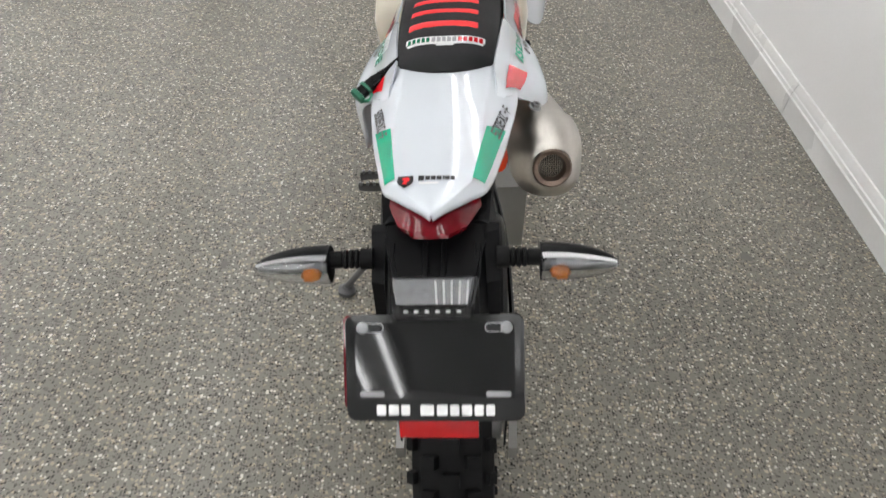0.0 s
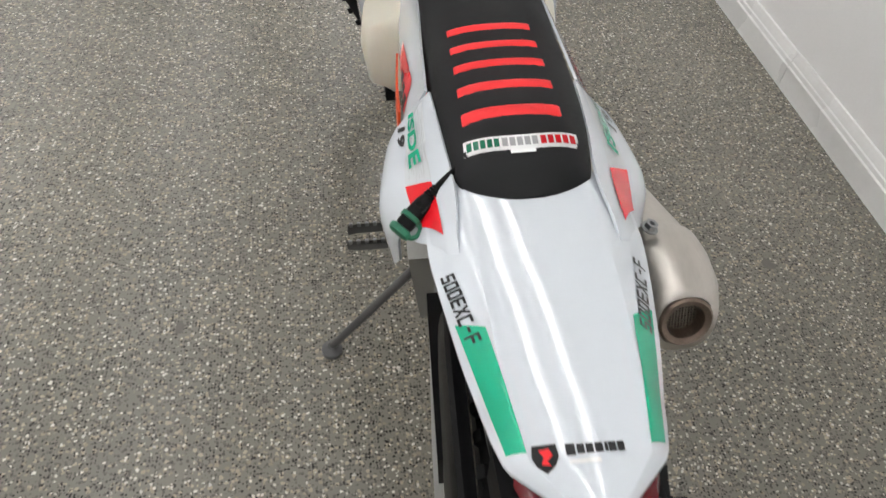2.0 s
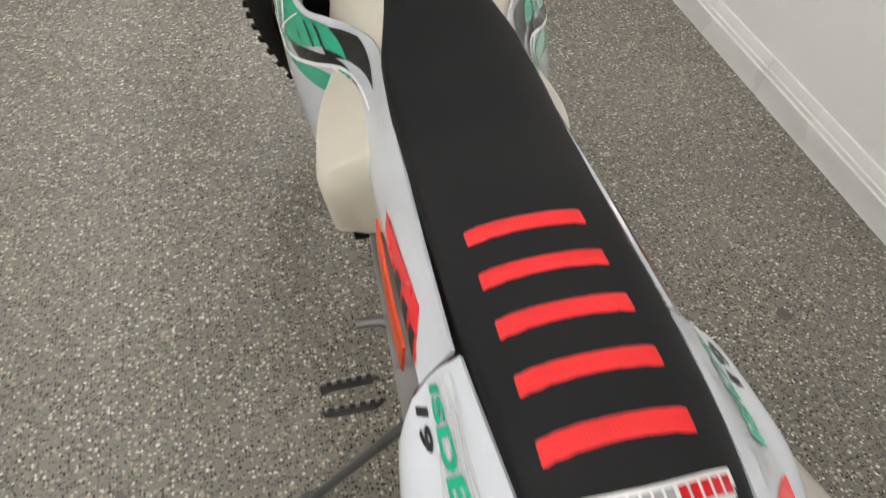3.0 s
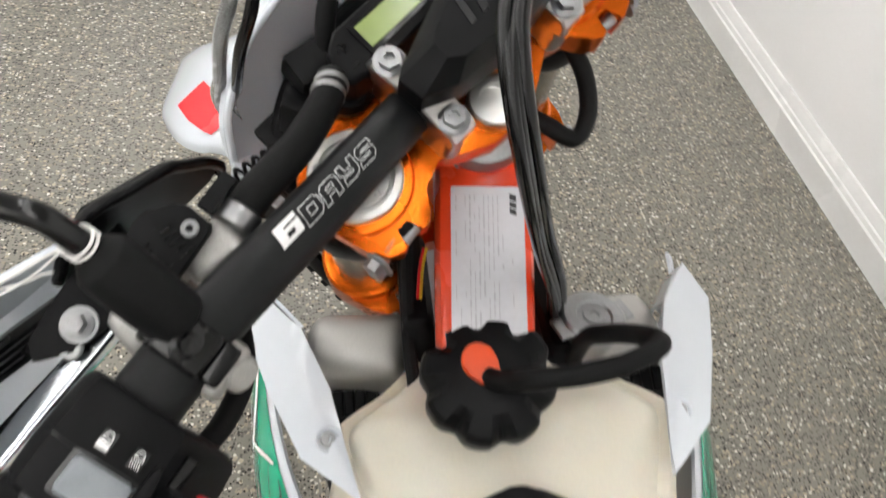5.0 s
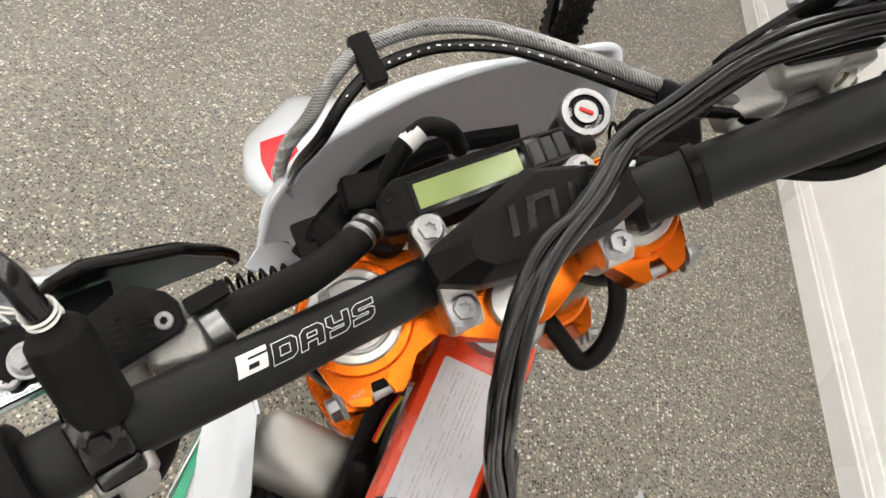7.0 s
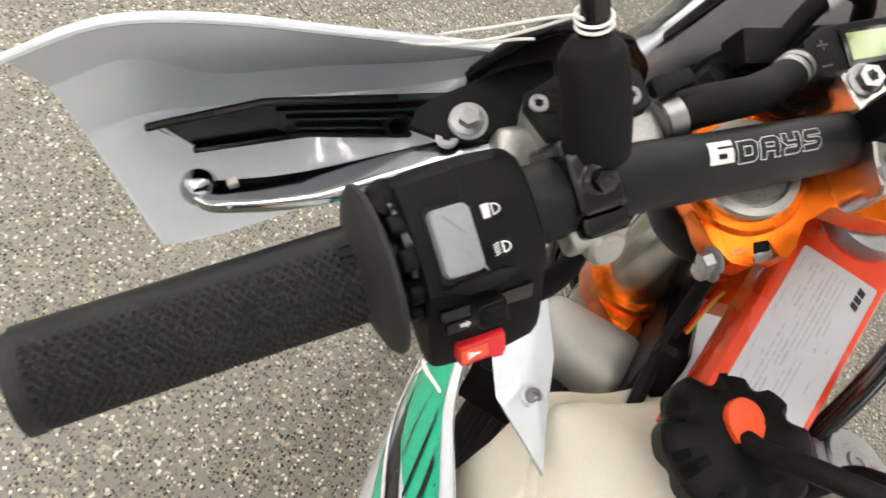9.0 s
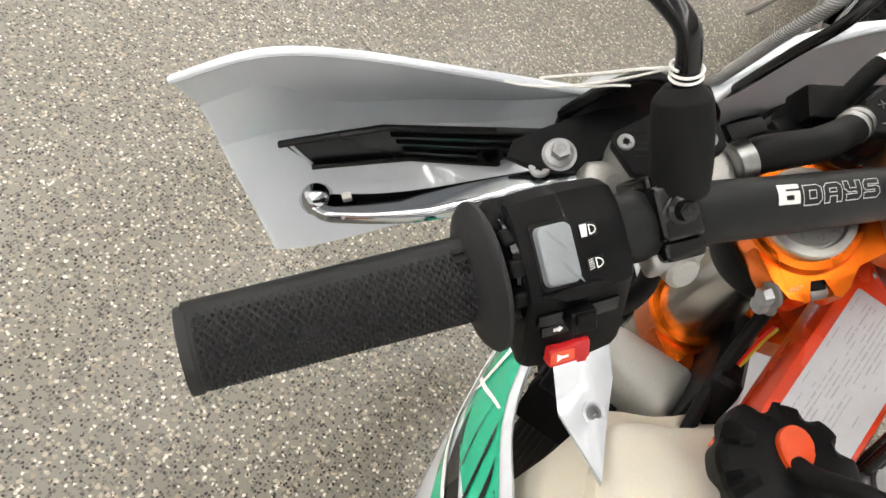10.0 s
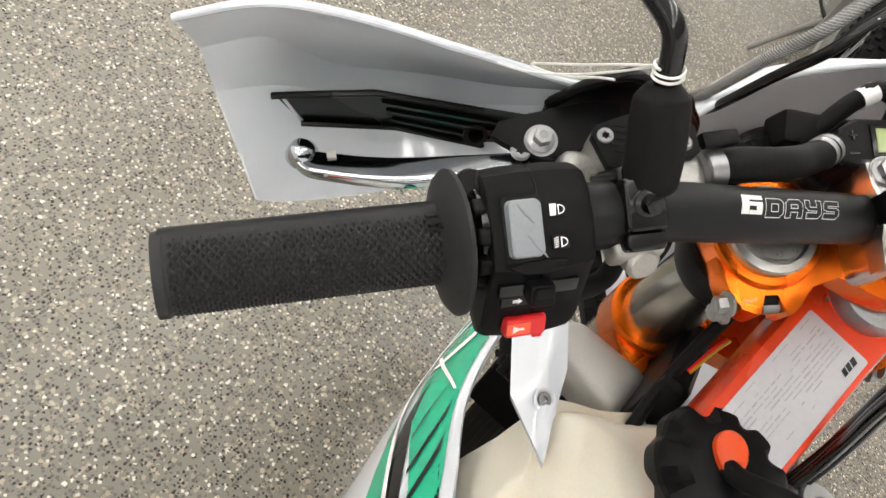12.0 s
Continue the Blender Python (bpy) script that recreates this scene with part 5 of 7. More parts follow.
for s in (-1, 1):
    part("frame_spar", tube([(s * 0.024, 1.68, 0.800), (s * 0.05, 1.50, 0.740), (s * 0.076, 1.30, 0.66), (s * 0.076, 1.22, 0.58), (s * 0.066, 1.20, 0.42)], (0.02, 0.019, 0.018, 0.018, 0.018), 14), ORANGE, frame_ob)
    q = 0.0 if s < 0 else 0.030
    part("frame_guard", skin(mir([[(-0.1150 + q, 1.27, 0.826), (-0.1160 + q, 1.17, 0.846), (-0.1140 + q, 1.085, 0.864)], [(-0.119 + q, 1.26, 0.79), (-0.120 + q, 1.17, 0.80), (-0.118 + q, 1.10, 0.81)], [(-0.119 + q, 1.26, 0.74), (-0.120 + q, 1.18, 0.75), (-0.118 + q, 1.12, 0.77)]], -s), 4, 4, 0.003), ORANGE_P, frame_ob, "orange frame guard")
SITE[0] = None
# crank cases and down tubes, glimpsed between tank and floor
engine = part("engine", loft([[(-0.12, y, z0), (0.12, y, z0), (0.13, y, z1), (-0.13, y, z1)] for y, z0, z1 in ((1.17, 0.34, 0.50), (1.24, 0.28, 0.58), (1.45, 0.27, 0.60), (1.56, 0.32, 0.52))]), CAST, bike, "grey cast engine cases", smooth=30)
part("cylinder", box(0.15, 0.15, 0.30, pose(0, 1.47, 0.69, -12), 0.02, 3), BLACK, engine, "black cylinder and head")
part("down_tube", tube([(0.006, 1.76, 0.95), (0.0, 1.74, 0.66), (0.0, 1.66, 0.38), (0.0, 1.5, 0.27)], 0.022, 14), ORANGE, frame_ob)
for x, y0, m_, r in ((-0.030, 1.765, BRAID, 0.0034), (-0.058, 1.790, RUBBER, 0.005)):
    part("wiring", tube([(x + 0.016, y0 + 0.05, 1.06), (x + 0.004, y0 + 0.01, 0.995), (x - 0.002, y0 - 0.05, 0.965 + (x + 0.03) * 1.2), (x, y0 - 0.10, 0.90)], r, 10), m_, frame_ob, "hose beside the backbone")
for x, m_ in ((-0.052, RED), (-0.050, mat("yellow_wire", (0.7, 0.5, 0.02), 0.4))):
    part("wire", tube([(x + 0.007, 1.780, 0.957), (x + 0.003, 1.768, 0.948), (x, 1.752, 0.930)], 0.0012, 8), m_, frame_ob)

# black blocks added to keep the void beside the backbone dark
for x, y, z, sx in ((-0.053, 1.772, 0.888, 0.024), (0.046, 1.748, 0.880, 0.026)):
    part("void_filler", box(sx, 0.110, 0.078, pose(x, y, z, -14), 0.011, 3), BLACK, frame_ob, "black block filling the dark void beside the backbone")
SITE[0] = lambda p: TAIL @ p
# ---- charging lead on the left side panel ----
SITE[0] = None
lead = part("charging_lead", tube([(-0.054, 0.884, 0.952), (-0.0640, 0.8735, 0.9530), (-0.074, 0.868, 0.9475), (-0.082, 0.8637, 0.9420)], 0.0030, 12), RUBBER, bike, "black charging plug with a green rubber cap on a short lead")
PLUG = facing((-0.082, 0.8637, 0.9405), (-0.0373, -0.0358, -0.0165), (0.3, -0.35, 1))     # z along the plug, y off the panel


def plug_ring(z, w, h, n=28):
    return [tuple(PLUG @ Vector((w * abs(math.cos(a)) ** 0.6 * (1 if math.cos(a) > 0 else -1), h * abs(math.sin(a)) ** 0.6 * (1 if math.sin(a) > 0 else -1), z))) for a in (2 * math.pi * i / n for i in range(n))]


part("plug", loft([plug_ring(*r) for r in ((-0.002, 0.0036, 0.0034), (0.004, 0.0046, 0.0040), (0.010, 0.0058, 0.0046), (0.018, 0.0080, 0.0056), (0.030, 0.0086, 0.0060), (0.042, 0.0086, 0.0062), (0.048, 0.0080, 0.0058))]), BLACK, lead, "flattened black plug", smooth=40)
for i in range(4):
    part("relief_ring", loft([plug_ring(-0.003 + 0.0034 * i + dz, (0.0040 + 0.0005 * i) * k, (0.0037 + 0.0003 * i) * k, 16) for dz, k in ((0, 1.0), (0.0006, 1.22), (0.0016, 1.22), (0.0022, 1.0))]), BLACK, lead)
part("button", lathe([(0.0036, 0), (0.0036, 0.0006), (0.0030, 0.0009), (0.0026, 0.0004), (0.0003, 0.0004)], 24, m=PLUG @ pose(-0.0015, 0.0056, 0.0215, -90)), RUBBER, lead)
part("slot", box(0.0016, 0.0006, 0.013, PLUG @ pose(0.0058, 0.0056, 0.020), 0.0002), INK, lead)
cp = part("cap", loft([plug_ring(*r) for r in ((0.0470, 0.0092, 0.0066), (0.0480, 0.0108, 0.0082), (0.0510, 0.0112, 0.0086), (0.0535, 0.0104, 0.0078), (0.0545, 0.0080, 0.0056))]), GREENCAP, lead, "green rubber dust cap", smooth=40)
part("cap_ring", loft([plug_ring(z, w, h) for z, w, h in ((0.0330, 0.0088, 0.0063), (0.0330, 0.0102, 0.0078), (0.0372, 0.0104, 0.0080), (0.0376, 0.0088, 0.0063))]), GREENCAP, cp, "", smooth=40)
part("cap_strap", tube([PLUG @ Vector(p) for p in ((0.0098, 0.001, 0.035), (0.0140, 0.001, 0.0385), (0.0152, 0.001, 0.0440), (0.0130, 0.001, 0.0490), (0.0098, 0.001, 0.0510))], 0.0024, 10), GREENCAP, cp)

SITE[0] = None
# ---- steering: fork, clamps, bar, in the steering frame (x along the bar, z along the stem) ----
SXC = -0.0090
FORK = STEER @ pose(0, 0, -0.05, -4.5, 3.0, 0) @ pose(0, 0, 0.05)     # the legs' own line
def spart(name, bm, material, parent=None, label="", **k):
    return part(name, bm, material, parent or bike, label, at=STEER, **k)


def fpart(name, bm, material, parent=None, label="", **k):
    return part(name, bm, material, parent or bike, label, at=FORK, **k)


AXLE = -0.870 + (0.342 - (BIKE @ FORK @ Vector((SXC, 0.040, -0.870))).z) / 0.93     # the tyre stands on the floor
wheel(FORK @ pose(SXC, 0.040, AXLE, 0, 90, 0), 0.345, 0.086, "front_wheel")
TC_HALF = [(0.0, 0.018), (0.032, 0.022), (0.062, 0.030), (0.082, 0.036), (0.100, 0.036), (0.120, 0.026), (0.130, 0.008), (0.130, -0.014), (0.125, -0.034), (0.118, -0.046), (0.1085, -0.050), (0.1045, -0.049), (0.1035, -0.0365), (0.0925, -0.0365), (0.0915, -0.048), (0.086, -0.0495), (0.078, -0.044), (0.071, -0.032), (0.052, -0.026), (0.036, -0.036), (0.018, -0.045), (0.0, -0.047)]
TC = [(SXC - x * 0.95, y) for x, y in TC_HALF] + [(SXC + x * 0.95, y) for x, y in TC_HALF[-2:0:-1]]
tc = spart("top_clamp", prism(TC, -0.068, -0.046, 0.0013, 2), ORANGE_AN, None, "orange anodised upper fork clamp", smooth=30)
lc = fpart("lower_clamp", prism([(x * 1.02 + 0.0, y) for x, y in TC], -0.268, -0.236, 0.0013, 2), ORANGE_AN, None, "orange anodised lower fork clamp", smooth=30)
for s in (-1, 1):
    fx = SXC + s * 0.0917
    leg = fpart("fork_leg", lathe([(0.0275, -0.60), (0.0275, -0.40), (0.0290, -0.36), (0.0290, -0.29), (0.0275, -0.20), (0.0270, -0.07), (0.0265, -0.048)], 40, m=pose(fx, 0, 0)), FORKM, None, "satin bronze-grey fork outer tube", smooth=30)
    fpart("slider", lathe([(0.024, AXLE), (0.024, -0.62), (0.030, -0.61), (0.030, -0.595)], 32, m=pose(fx, 0, 0)), STEEL, leg, "polished fork slider")
    fpart("axle_lug", box(0.05, 0.07, 0.09, pose(fx, 0.035, AXLE), 0.012, 3), BLACK, leg)
    fpart("clamp_ring", lathe([(0.029, -0.274), (0.0365, -0.272), (0.0365, -0.230), (0.034, -0.227), (0.029, -0.226)], 40, m=pose(fx, 0, 0)), ORANGE_AN, lc, smooth=30)
    spart("clamp_ring", lathe([(0.028, -0.074), (0.0345, -0.072), (0.0345, -0.044), (0.033, -0.0415), (0.0285, -0.041)], 48, m=pose(fx, 0, 0)), ORANGE_AN, tc, smooth=30)
    capf = spart("fork_cap", lathe([(0.0280, -0.060), (0.0280, -0.0365), (0.0268, -0.0345), (0.0225, -0.034), (0.0215, -0.0375), (0.0200, -0.0375), (0.0195, -0.033), (0.0120, -0.0325), (0.0112, -0.037), (0.0005, -0.037)], 48, m=pose(fx, 0, 0)), ALU, leg, "silver fork cap with a damping adjuster", smooth=30)
    spart("adjuster", join(lathe([(0.009, -0.038), (0.009, -0.031), (0.0078, -0.0298), (0.0005, -0.0298)], 6, m=pose(fx, 0, 0)), box(0.012, 0.002, 0.002, pose(fx, 0, -0.029, 0, 0, 30))), STEEL, capf, smooth=20)
    spart("screw", torx(0.0035, pose(fx - 0.012, 0.017, -0.033)), STEEL, capf)
    for dx, tt in ((-0.010, "0"), (0.0, "+3"), (0.010, "+6")):
        spart("figure", warp(letters(tt, 0.0048), lambda c, dx=dx, fx=fx: Vector((fx + dx + c.x, -0.0165 - 0.0 + abs(dx) * 0.25 + c.y, -0.0326))), GREY_INK, capf, smooth=0)
    for dz in (-0.053, -0.062):
        pb = (SXC + s * 0.1165, -0.041 - (0.003 if dz < -0.06 else 0), dz)
        spart("pinch_bolt", hex_head(0.0056, 0.009, facing(pb, (s, -0.12, 0.1), (0, 0, 1))), STEEL, tc, "zinc pinch bolt")
    spart("pinch_stud", tube([(SXC + s * 0.082, -0.0425, -0.053), (SXC + s * 0.106, -0.0445, -0.053)], 0.0044, 14, 1), STEEL, tc, "threaded pinch stud", smooth=30)
    for dz in (-0.243, -0.260):
        fpart("pinch_bolt", bolt(0.005, 0.009, facing((SXC + s * 0.110, -0.050, dz), (s, -0.3, 0.1), (0, 0, 1))), STEEL, lc)
    fpart("guard_ring", lathe([(0.027, -0.104), (0.036, -0.102), (0.0375, -0.098), (0.0375, -0.078), (0.036, -0.075), (0.030, -0.074)], 36, m=pose(fx, 0, 0)), BLACK, leg, "black rubber fork bumper")
    # bar clamp tower and cap
    cx = s * 0.0475
    tw = spart("bar_clamp", prism([(cx + dx, dy) for dx, dy in rounded(0.0165, 0.066, 0.0075)], -0.046, -0.020), ALU, None, "machined aluminium bar clamp with two bolts", smooth=30)
    prof = [(-0.0335, -0.018), (-0.0335, -0.009), (-0.030, -0.004), (-0.0165, -0.002), (-0.0105, 0.0005), (0.0, 0.0025), (0.0105, 0.0005), (0.0165, -0.002), (0.030, -0.004), (0.0335, -0.009), (0.0335, -0.018)]
    spart("cap", loft([[(cx + dx * 1.0, y * k, z - (0.0012 if abs(dx) > 0.0085 else 0)) for y, z in prof] for dx, k in ((-0.0095, 0.97), (-0.0083, 1.0), (0.0083, 1.0), (0.0095, 0.97))]), ALU, tw, "bright clamp cap", smooth=30)
    for y in (-0.0235, 0.0235):
        spart("washer", lathe([(0.0095, -0.004), (0.0095, -0.0028), (0.0005, -0.0028)], 28, m=pose(cx, y, 0)), STEEL, tw)
        spart("bolt", bolt(0.0064, 0.0065, pose(cx, y, -0.003, 0, 0, 17 * s)), STEEL, tw, "zinc star-socket bolt", smooth=20)
# a black block put into the left clamp slit as its shade
spart("slit_shade", box(0.010, 0.010, 0.018, pose(SXC - 0.093, -0.0385, -0.057), 0.001), BLACK, tc, smooth=0)
spart("stamp", warp(letters("17Nm", 0.0046), lambda c: Vector((SXC - 0.1075 + c.x * 0.9, -0.0415 + c.y + c.x * 0.3, -0.0457))), GREY_INK, tc, smooth=0)
spart("stem_nut", lathe([(0.017, -0.046), (0.017, -0.036), (0.0155, -0.034), (0.010, -0.034), (0.0095, -0.040), (0.0005, -0.040)], 36, m=pose(-0.010, -0.028, 0)), ALU, tc, "silver stem nut", smooth=30)
spart("bearing_ring", lathe([(0.028, -0.092), (0.0300, -0.090), (0.0300, -0.082), (0.0275, -0.075), (0.018, -0.0715)], 40, m=pose(-0.010, -0.028, 0)), STEEL, tc, "polished bearing ring", smooth=30)

BAR = [(0, 0, -0.0195), (-0.055, 0, -0.0185), (-0.082, -0.0035, -0.0045), (-0.118, -0.008, 0.0135), (-0.152, -0.012, 0.0290), (-0.185, -0.0155, 0.0445), (-0.210, -0.018, 0.0525), (-0.240, -0.0225, 0.0590), (-0.416, -0.0497, 0.0880)]
full = [(-x, y, z) for x, y, z in BAR[:0:-1]] + BAR
bar = spart("handlebar", tube(full, 0.0144, 28, 6), BARM, None, "matt dark grey tapered handlebar with silver lettering", smooth=60)


def bar_at(x, ang, lift=0.0):
    """A place on the bar's skin: x along it, ang degrees from up towards the rider."""
    P = smooth_path(BAR, 6)
    xs = [-p.x for p in P]
    i = float(np.interp(-x, xs, range(len(xs))))
    a = int(min(i, len(P) - 2))
    c = P[a].lerp(P[a + 1], i - a)
    d = (P[a + 1] - P[a]).normalized()
    up = Vector((0, 0, 1))
    up = (up - d * up.dot(d)).normalized()
    back = up.cross(d)
    back = back if back.y < 0 else -back
    return c + (up * math.cos(radians(ang)) + back * math.sin(radians(ang))) * (0.0144 + lift)


def on_bar(x0, ang, k=1.0):
    return lambda c: bar_at(x0 + c.x, ang - math.degrees(c.y / 0.0144) * k, 0.0004)


part("lettering", warp(heavy_six(0.0138, 0.0098), on_bar(-0.1605, 0)), SILVER_INK, bar, "silver event figure", at=STEER, smooth=0)
part("lettering", warp(outlined("DAYS", 0.0118, 0.0096, 0.00038, 0.0016, 0.30), on_bar(-0.1255, 5)), SILVER_INK, bar, "silver outlined event lettering", at=STEER, smooth=0)
part("sleeve", tube([(0.075, -0.003, -0.008), (0.118, -0.008, 0.0135), (0.152, -0.012, 0.0290), (0.185, -0.0155, 0.0445), (0.225, -0.020, 0.056)], 0.0172, 24), BARM, bar, "black sleeve over cables on the bar", at=STEER, smooth=60)
for x, y, z in ((0.104, -0.0065, 0.0065), (0.205, -0.018, 0.051), (0.072, -0.003, -0.010)):
    part("tie", lathe([(0.0175, -0.004), (0.0192, -0.003), (0.0192, 0.003), (0.0175, 0.004)], 28, m=facing((x, y, z), (0.9, -0.1, 0.42)), cap=False), BLACK, bar, "black band", at=STEER)
    part("tie_head", box(0.008, 0.006, 0.006, facing((x, y, z), (0.9, -0.1, 0.42)) @ pose(0, 0.02, 0), 0.001), BLACK, bar, at=STEER)

# crossbar pad with raised mark
PADP = [(-0.0575, 0.0085), (-0.051, 0.0125), (0.0135, 0.0340), (0.045, 0.0240), (0.0690, 0.0125), (0.0690, -0.0090), (0.045, -0.0165), (0.000, -0.0212), (-0.037, -0.0165), (-0.0565, -0.0078)]
PADT = [(-0.0350, 0.0055), (-0.0280, 0.0110), (0.0140, 0.0270), (0.045, 0.0190), (0.0620, 0.0095), (0.0620, -0.0065), (0.0435, -0.0125), (0.000, -0.0160), (-0.0280, -0.0120), (-0.0360, -0.0050)]
def risen(p, k):
    return (p[0] + k * (-0.108 - p[0]), p[1] + k * (-0.037 - p[1]))


PADM, PADU = [risen(p, 0.045) for p in PADP], [risen(p, 0.052) for p in PADT]
pad = spart("bar_pad", loft([[(x, y, -0.010) for x, y in PADP], [(x, y, 0.0205) for x, y in PADM], [(x * 0.993, y * 0.99, 0.0220) for x, y in PADM], [(x, y, 0.0355) for x, y in PADU], [(x * 0.985 + 0.0002, y * 0.96, 0.0362) for x, y in PADU]]), BLACK, None, "black plastic bar pad with a raised plain mark", smooth=18)
for i, (x, wd, lean_) in enumerate(((-0.004, 0.0045, 0.002), (0.006, 0.005, 0.003), (0.013, 0.014, 0.0), (0.019, 0.004, 0.002), (0.030, 0.0045, 0.002), (0.037, 0.0045, -0.002), (0.043, 0.0045, 0.002))):
    x -= 0.010
    y0, y1 = (-0.004, 0.012) if i != 2 else (0.009, 0.013)
    spart("raised_mark", prism([(x - wd / 2 - lean_, y0), (x + wd / 2 - lean_, y0), (x + wd / 2 + lean_, y1), (x - wd / 2 + lean_, y1)], 0.0358, 0.0372, 0.0003, 1), BLACK_S, pad, smooth=20)

# instrument
DASH = STEER @ pose(-0.0015, -0.0032, -0.001)


def dpart(name, bm, material, parent=None, label="", **k):
    return part(name, bm, material, parent or bike, label, at=DASH, **k)


DASHP = [(-0.071, 0.038), (-0.064, 0.057), (-0.053, 0.0635), (0.000, 0.0610), (0.0535, 0.0575), (0.0605, 0.049), (0.0585, 0.036), (0.020, 0.030), (-0.050, 0.0315), (-0.066, 0.033)]
dash = dpart("instrument", prism(DASHP, -0.034, -0.008, 0.004, 3), BLACK, None, "black speedometer with a green display and three buttons", smooth=30)
dpart("bezel", prism([(-0.0475, 0.0375), (0.0235, 0.0365), (0.0245, 0.0560), (-0.0465, 0.0585)], -0.010, -0.0066, 0.0012, 2), BLACK_G, dash, smooth=30)
dpart("display", prism([(-0.0445, 0.0405), (0.0195, 0.0392), (0.0205, 0.0532), (-0.0435, 0.0555)], -0.008, -0.0060), LCD, dash, "plain green display", smooth=0)
for i in range(3):
    dpart("button", box(0.0068, 0.0145, 0.004, pose(0.0310 + 0.0082 * i, 0.0468, -0.0076, 0, 0, -3), 0.0012), DARKSW, dash, "dark grey button")
dpart("rim", prism([(0.0255, 0.0370), (0.0545, 0.0365), (0.0565, 0.0475), (0.052, 0.0565), (0.0265, 0.0575)], -0.010, -0.0072, 0.001, 1), BLACK_G, dash)
for dx, dy, sx, sy in ((-0.057, 0.052, 0.006, 0.0012), (-0.057, 0.052, 0.0012, 0.006), (-0.058, 0.0405, 0.006, 0.0012)):
    dpart("mark", box(sx, sy, 0.0008, pose(dx, dy, -0.0078)), BLACK_G, dash, smooth=0)
for i in range(3):
    dpart("mark", box(0.0032, 0.0042, 0.0006, pose(0.006 + 0.0045 * i, 0.0345, -0.0078), 0.0001, 1), BLACK_G, dash, smooth=0)

# ignition switch
key = spart("ignition_lock", lathe([(0.0145, -0.085), (0.0145, -0.052), (0.0168, -0.050), (0.0168, -0.0425), (0.0155, -0.041), (0.0118, -0.041), (0.0115, -0.0422), (0.0085, -0.0422), (0.0082, -0.0408), (0.0003, -0.0408)], 48, m=pose(0.0850, 0.0657, 0)), BLACK, None, "ignition lock with a knurled silver ring and red slot mark", smooth=30)
spart("ring", lathe([(0.0164, -0.0500), (0.0172, -0.0495), (0.0172, -0.0430), (0.0160, -0.0406), (0.0120, -0.0404), (0.0120, -0.0412)], 60, m=pose(0.0850, 0.0657, 0), cap=False), STEEL, key, "silver ring", smooth=20)
spart("barrel", lathe([(0.0080, -0.0420), (0.0078, -0.0402), (0.0003, -0.0402)], 32, m=pose(0.0850, 0.0657, 0)), STEEL, key)
spart("slot_mark", box(0.0098, 0.0032, 0.0012, pose(0.0850, 0.0657, -0.0398, 0, 0, -44), 0.0005, 1), REDSW, key, "red slot mark")
for tt, a in (("IGNITION", -75), ("OFF", 160)):
    spart("lettering", warp(letters(tt, 0.0034), lambda c, a=a: Vector((0.0850 + (0.0100 + c.y) * math.cos(radians(a) + c.x / 0.0100), 0.0657 + (0.0100 + c.y) * math.sin(radians(a) + c.x / 0.0100), -0.0420))), WHITE_INK, key, smooth=0)

# headlight mask, dark inside
LIP = [(-0.1390, 0.0776, -0.118), (-0.1310, 0.086, -0.100), (-0.117, 0.098, -0.083), (-0.085, 0.1135, -0.070), (-0.050, 0.121, -0.066), (0.0, 0.126, -0.062), (0.050, 0.1225, -0.056), (0.090, 0.111, -0.048), (0.117, 0.098, -0.033), (0.1190, 0.086, -0.046), (0.1176, 0.0704, -0.078)]
R1 = [(-0.140, 0.076, -0.145), (-0.136, 0.088, -0.125), (-0.122, 0.108, -0.112), (-0.088, 0.134, -0.112), (-0.050, 0.150, -0.112), (0.0, 0.157, -0.110), (0.050, 0.150, -0.106), (0.092, 0.132, -0.098), (0.121, 0.110, -0.086), (0.124, 0.090, -0.096), (0.122, 0.072, -0.120)]
R2 = [(-0.132, 0.062, -0.215), (-0.127, 0.083, -0.205), (-0.112, 0.112, -0.195), (-0.082, 0.146, -0.190), (-0.045, 0.168, -0.190), (0.0, 0.176, -0.190), (0.045, 0.168, -0.190), (0.082, 0.146, -0.185), (0.110, 0.112, -0.180), (0.120, 0.084, -0.190), (0.120, 0.062, -0.205)]
R3 = [(-0.115, 0.055, -0.32), (-0.110, 0.080, -0.32), (-0.098, 0.112, -0.31), (-0.070, 0.142, -0.305), (-0.036, 0.160, -0.30), (0.0, 0.166, -0.30), (0.036, 0.160, -0.30), (0.070, 0.142, -0.305), (0.094, 0.112, -0.31), (0.104, 0.080, -0.32), (0.106, 0.055, -0.32)]
mask = spart("headlight_mask", skin([LIP, R1, R2, R3], 5, 4, 0.0028), WHITE_IN, None, "white plastic headlight mask seen from inside", smooth=60)
spart("lip", tube([(x, y - 0.001, z + 0.001) for x, y, z in LIP], 0.0030, 10, 6), WHITE, mask, "white rolled upper edge")
spart("mask_wing", skin([[(-0.1358, 0.079, -0.106), (-0.144, 0.071, -0.099), (-0.1507, 0.0654, -0.095)], [(-0.1202, 0.0791, -0.127), (-0.124, 0.066, -0.123), (-0.1343, 0.056, -0.110)], [(-0.110, 0.070, -0.145), (-0.112, 0.062, -0.143), (-0.1133, 0.0573, -0.140)]], 4, 4, 0.0022), WHITE, mask, "white lower wing")
spart("headlight_bowl", lathe([(0.060, 0.0), (0.056, 0.02), (0.040, 0.040), (0.016, 0.046), (0.0005, 0.047)], 32, m=facing((0, 0.140, -0.310), (0, -1, 0.3))), BLACK, mask, "black back of the headlight")
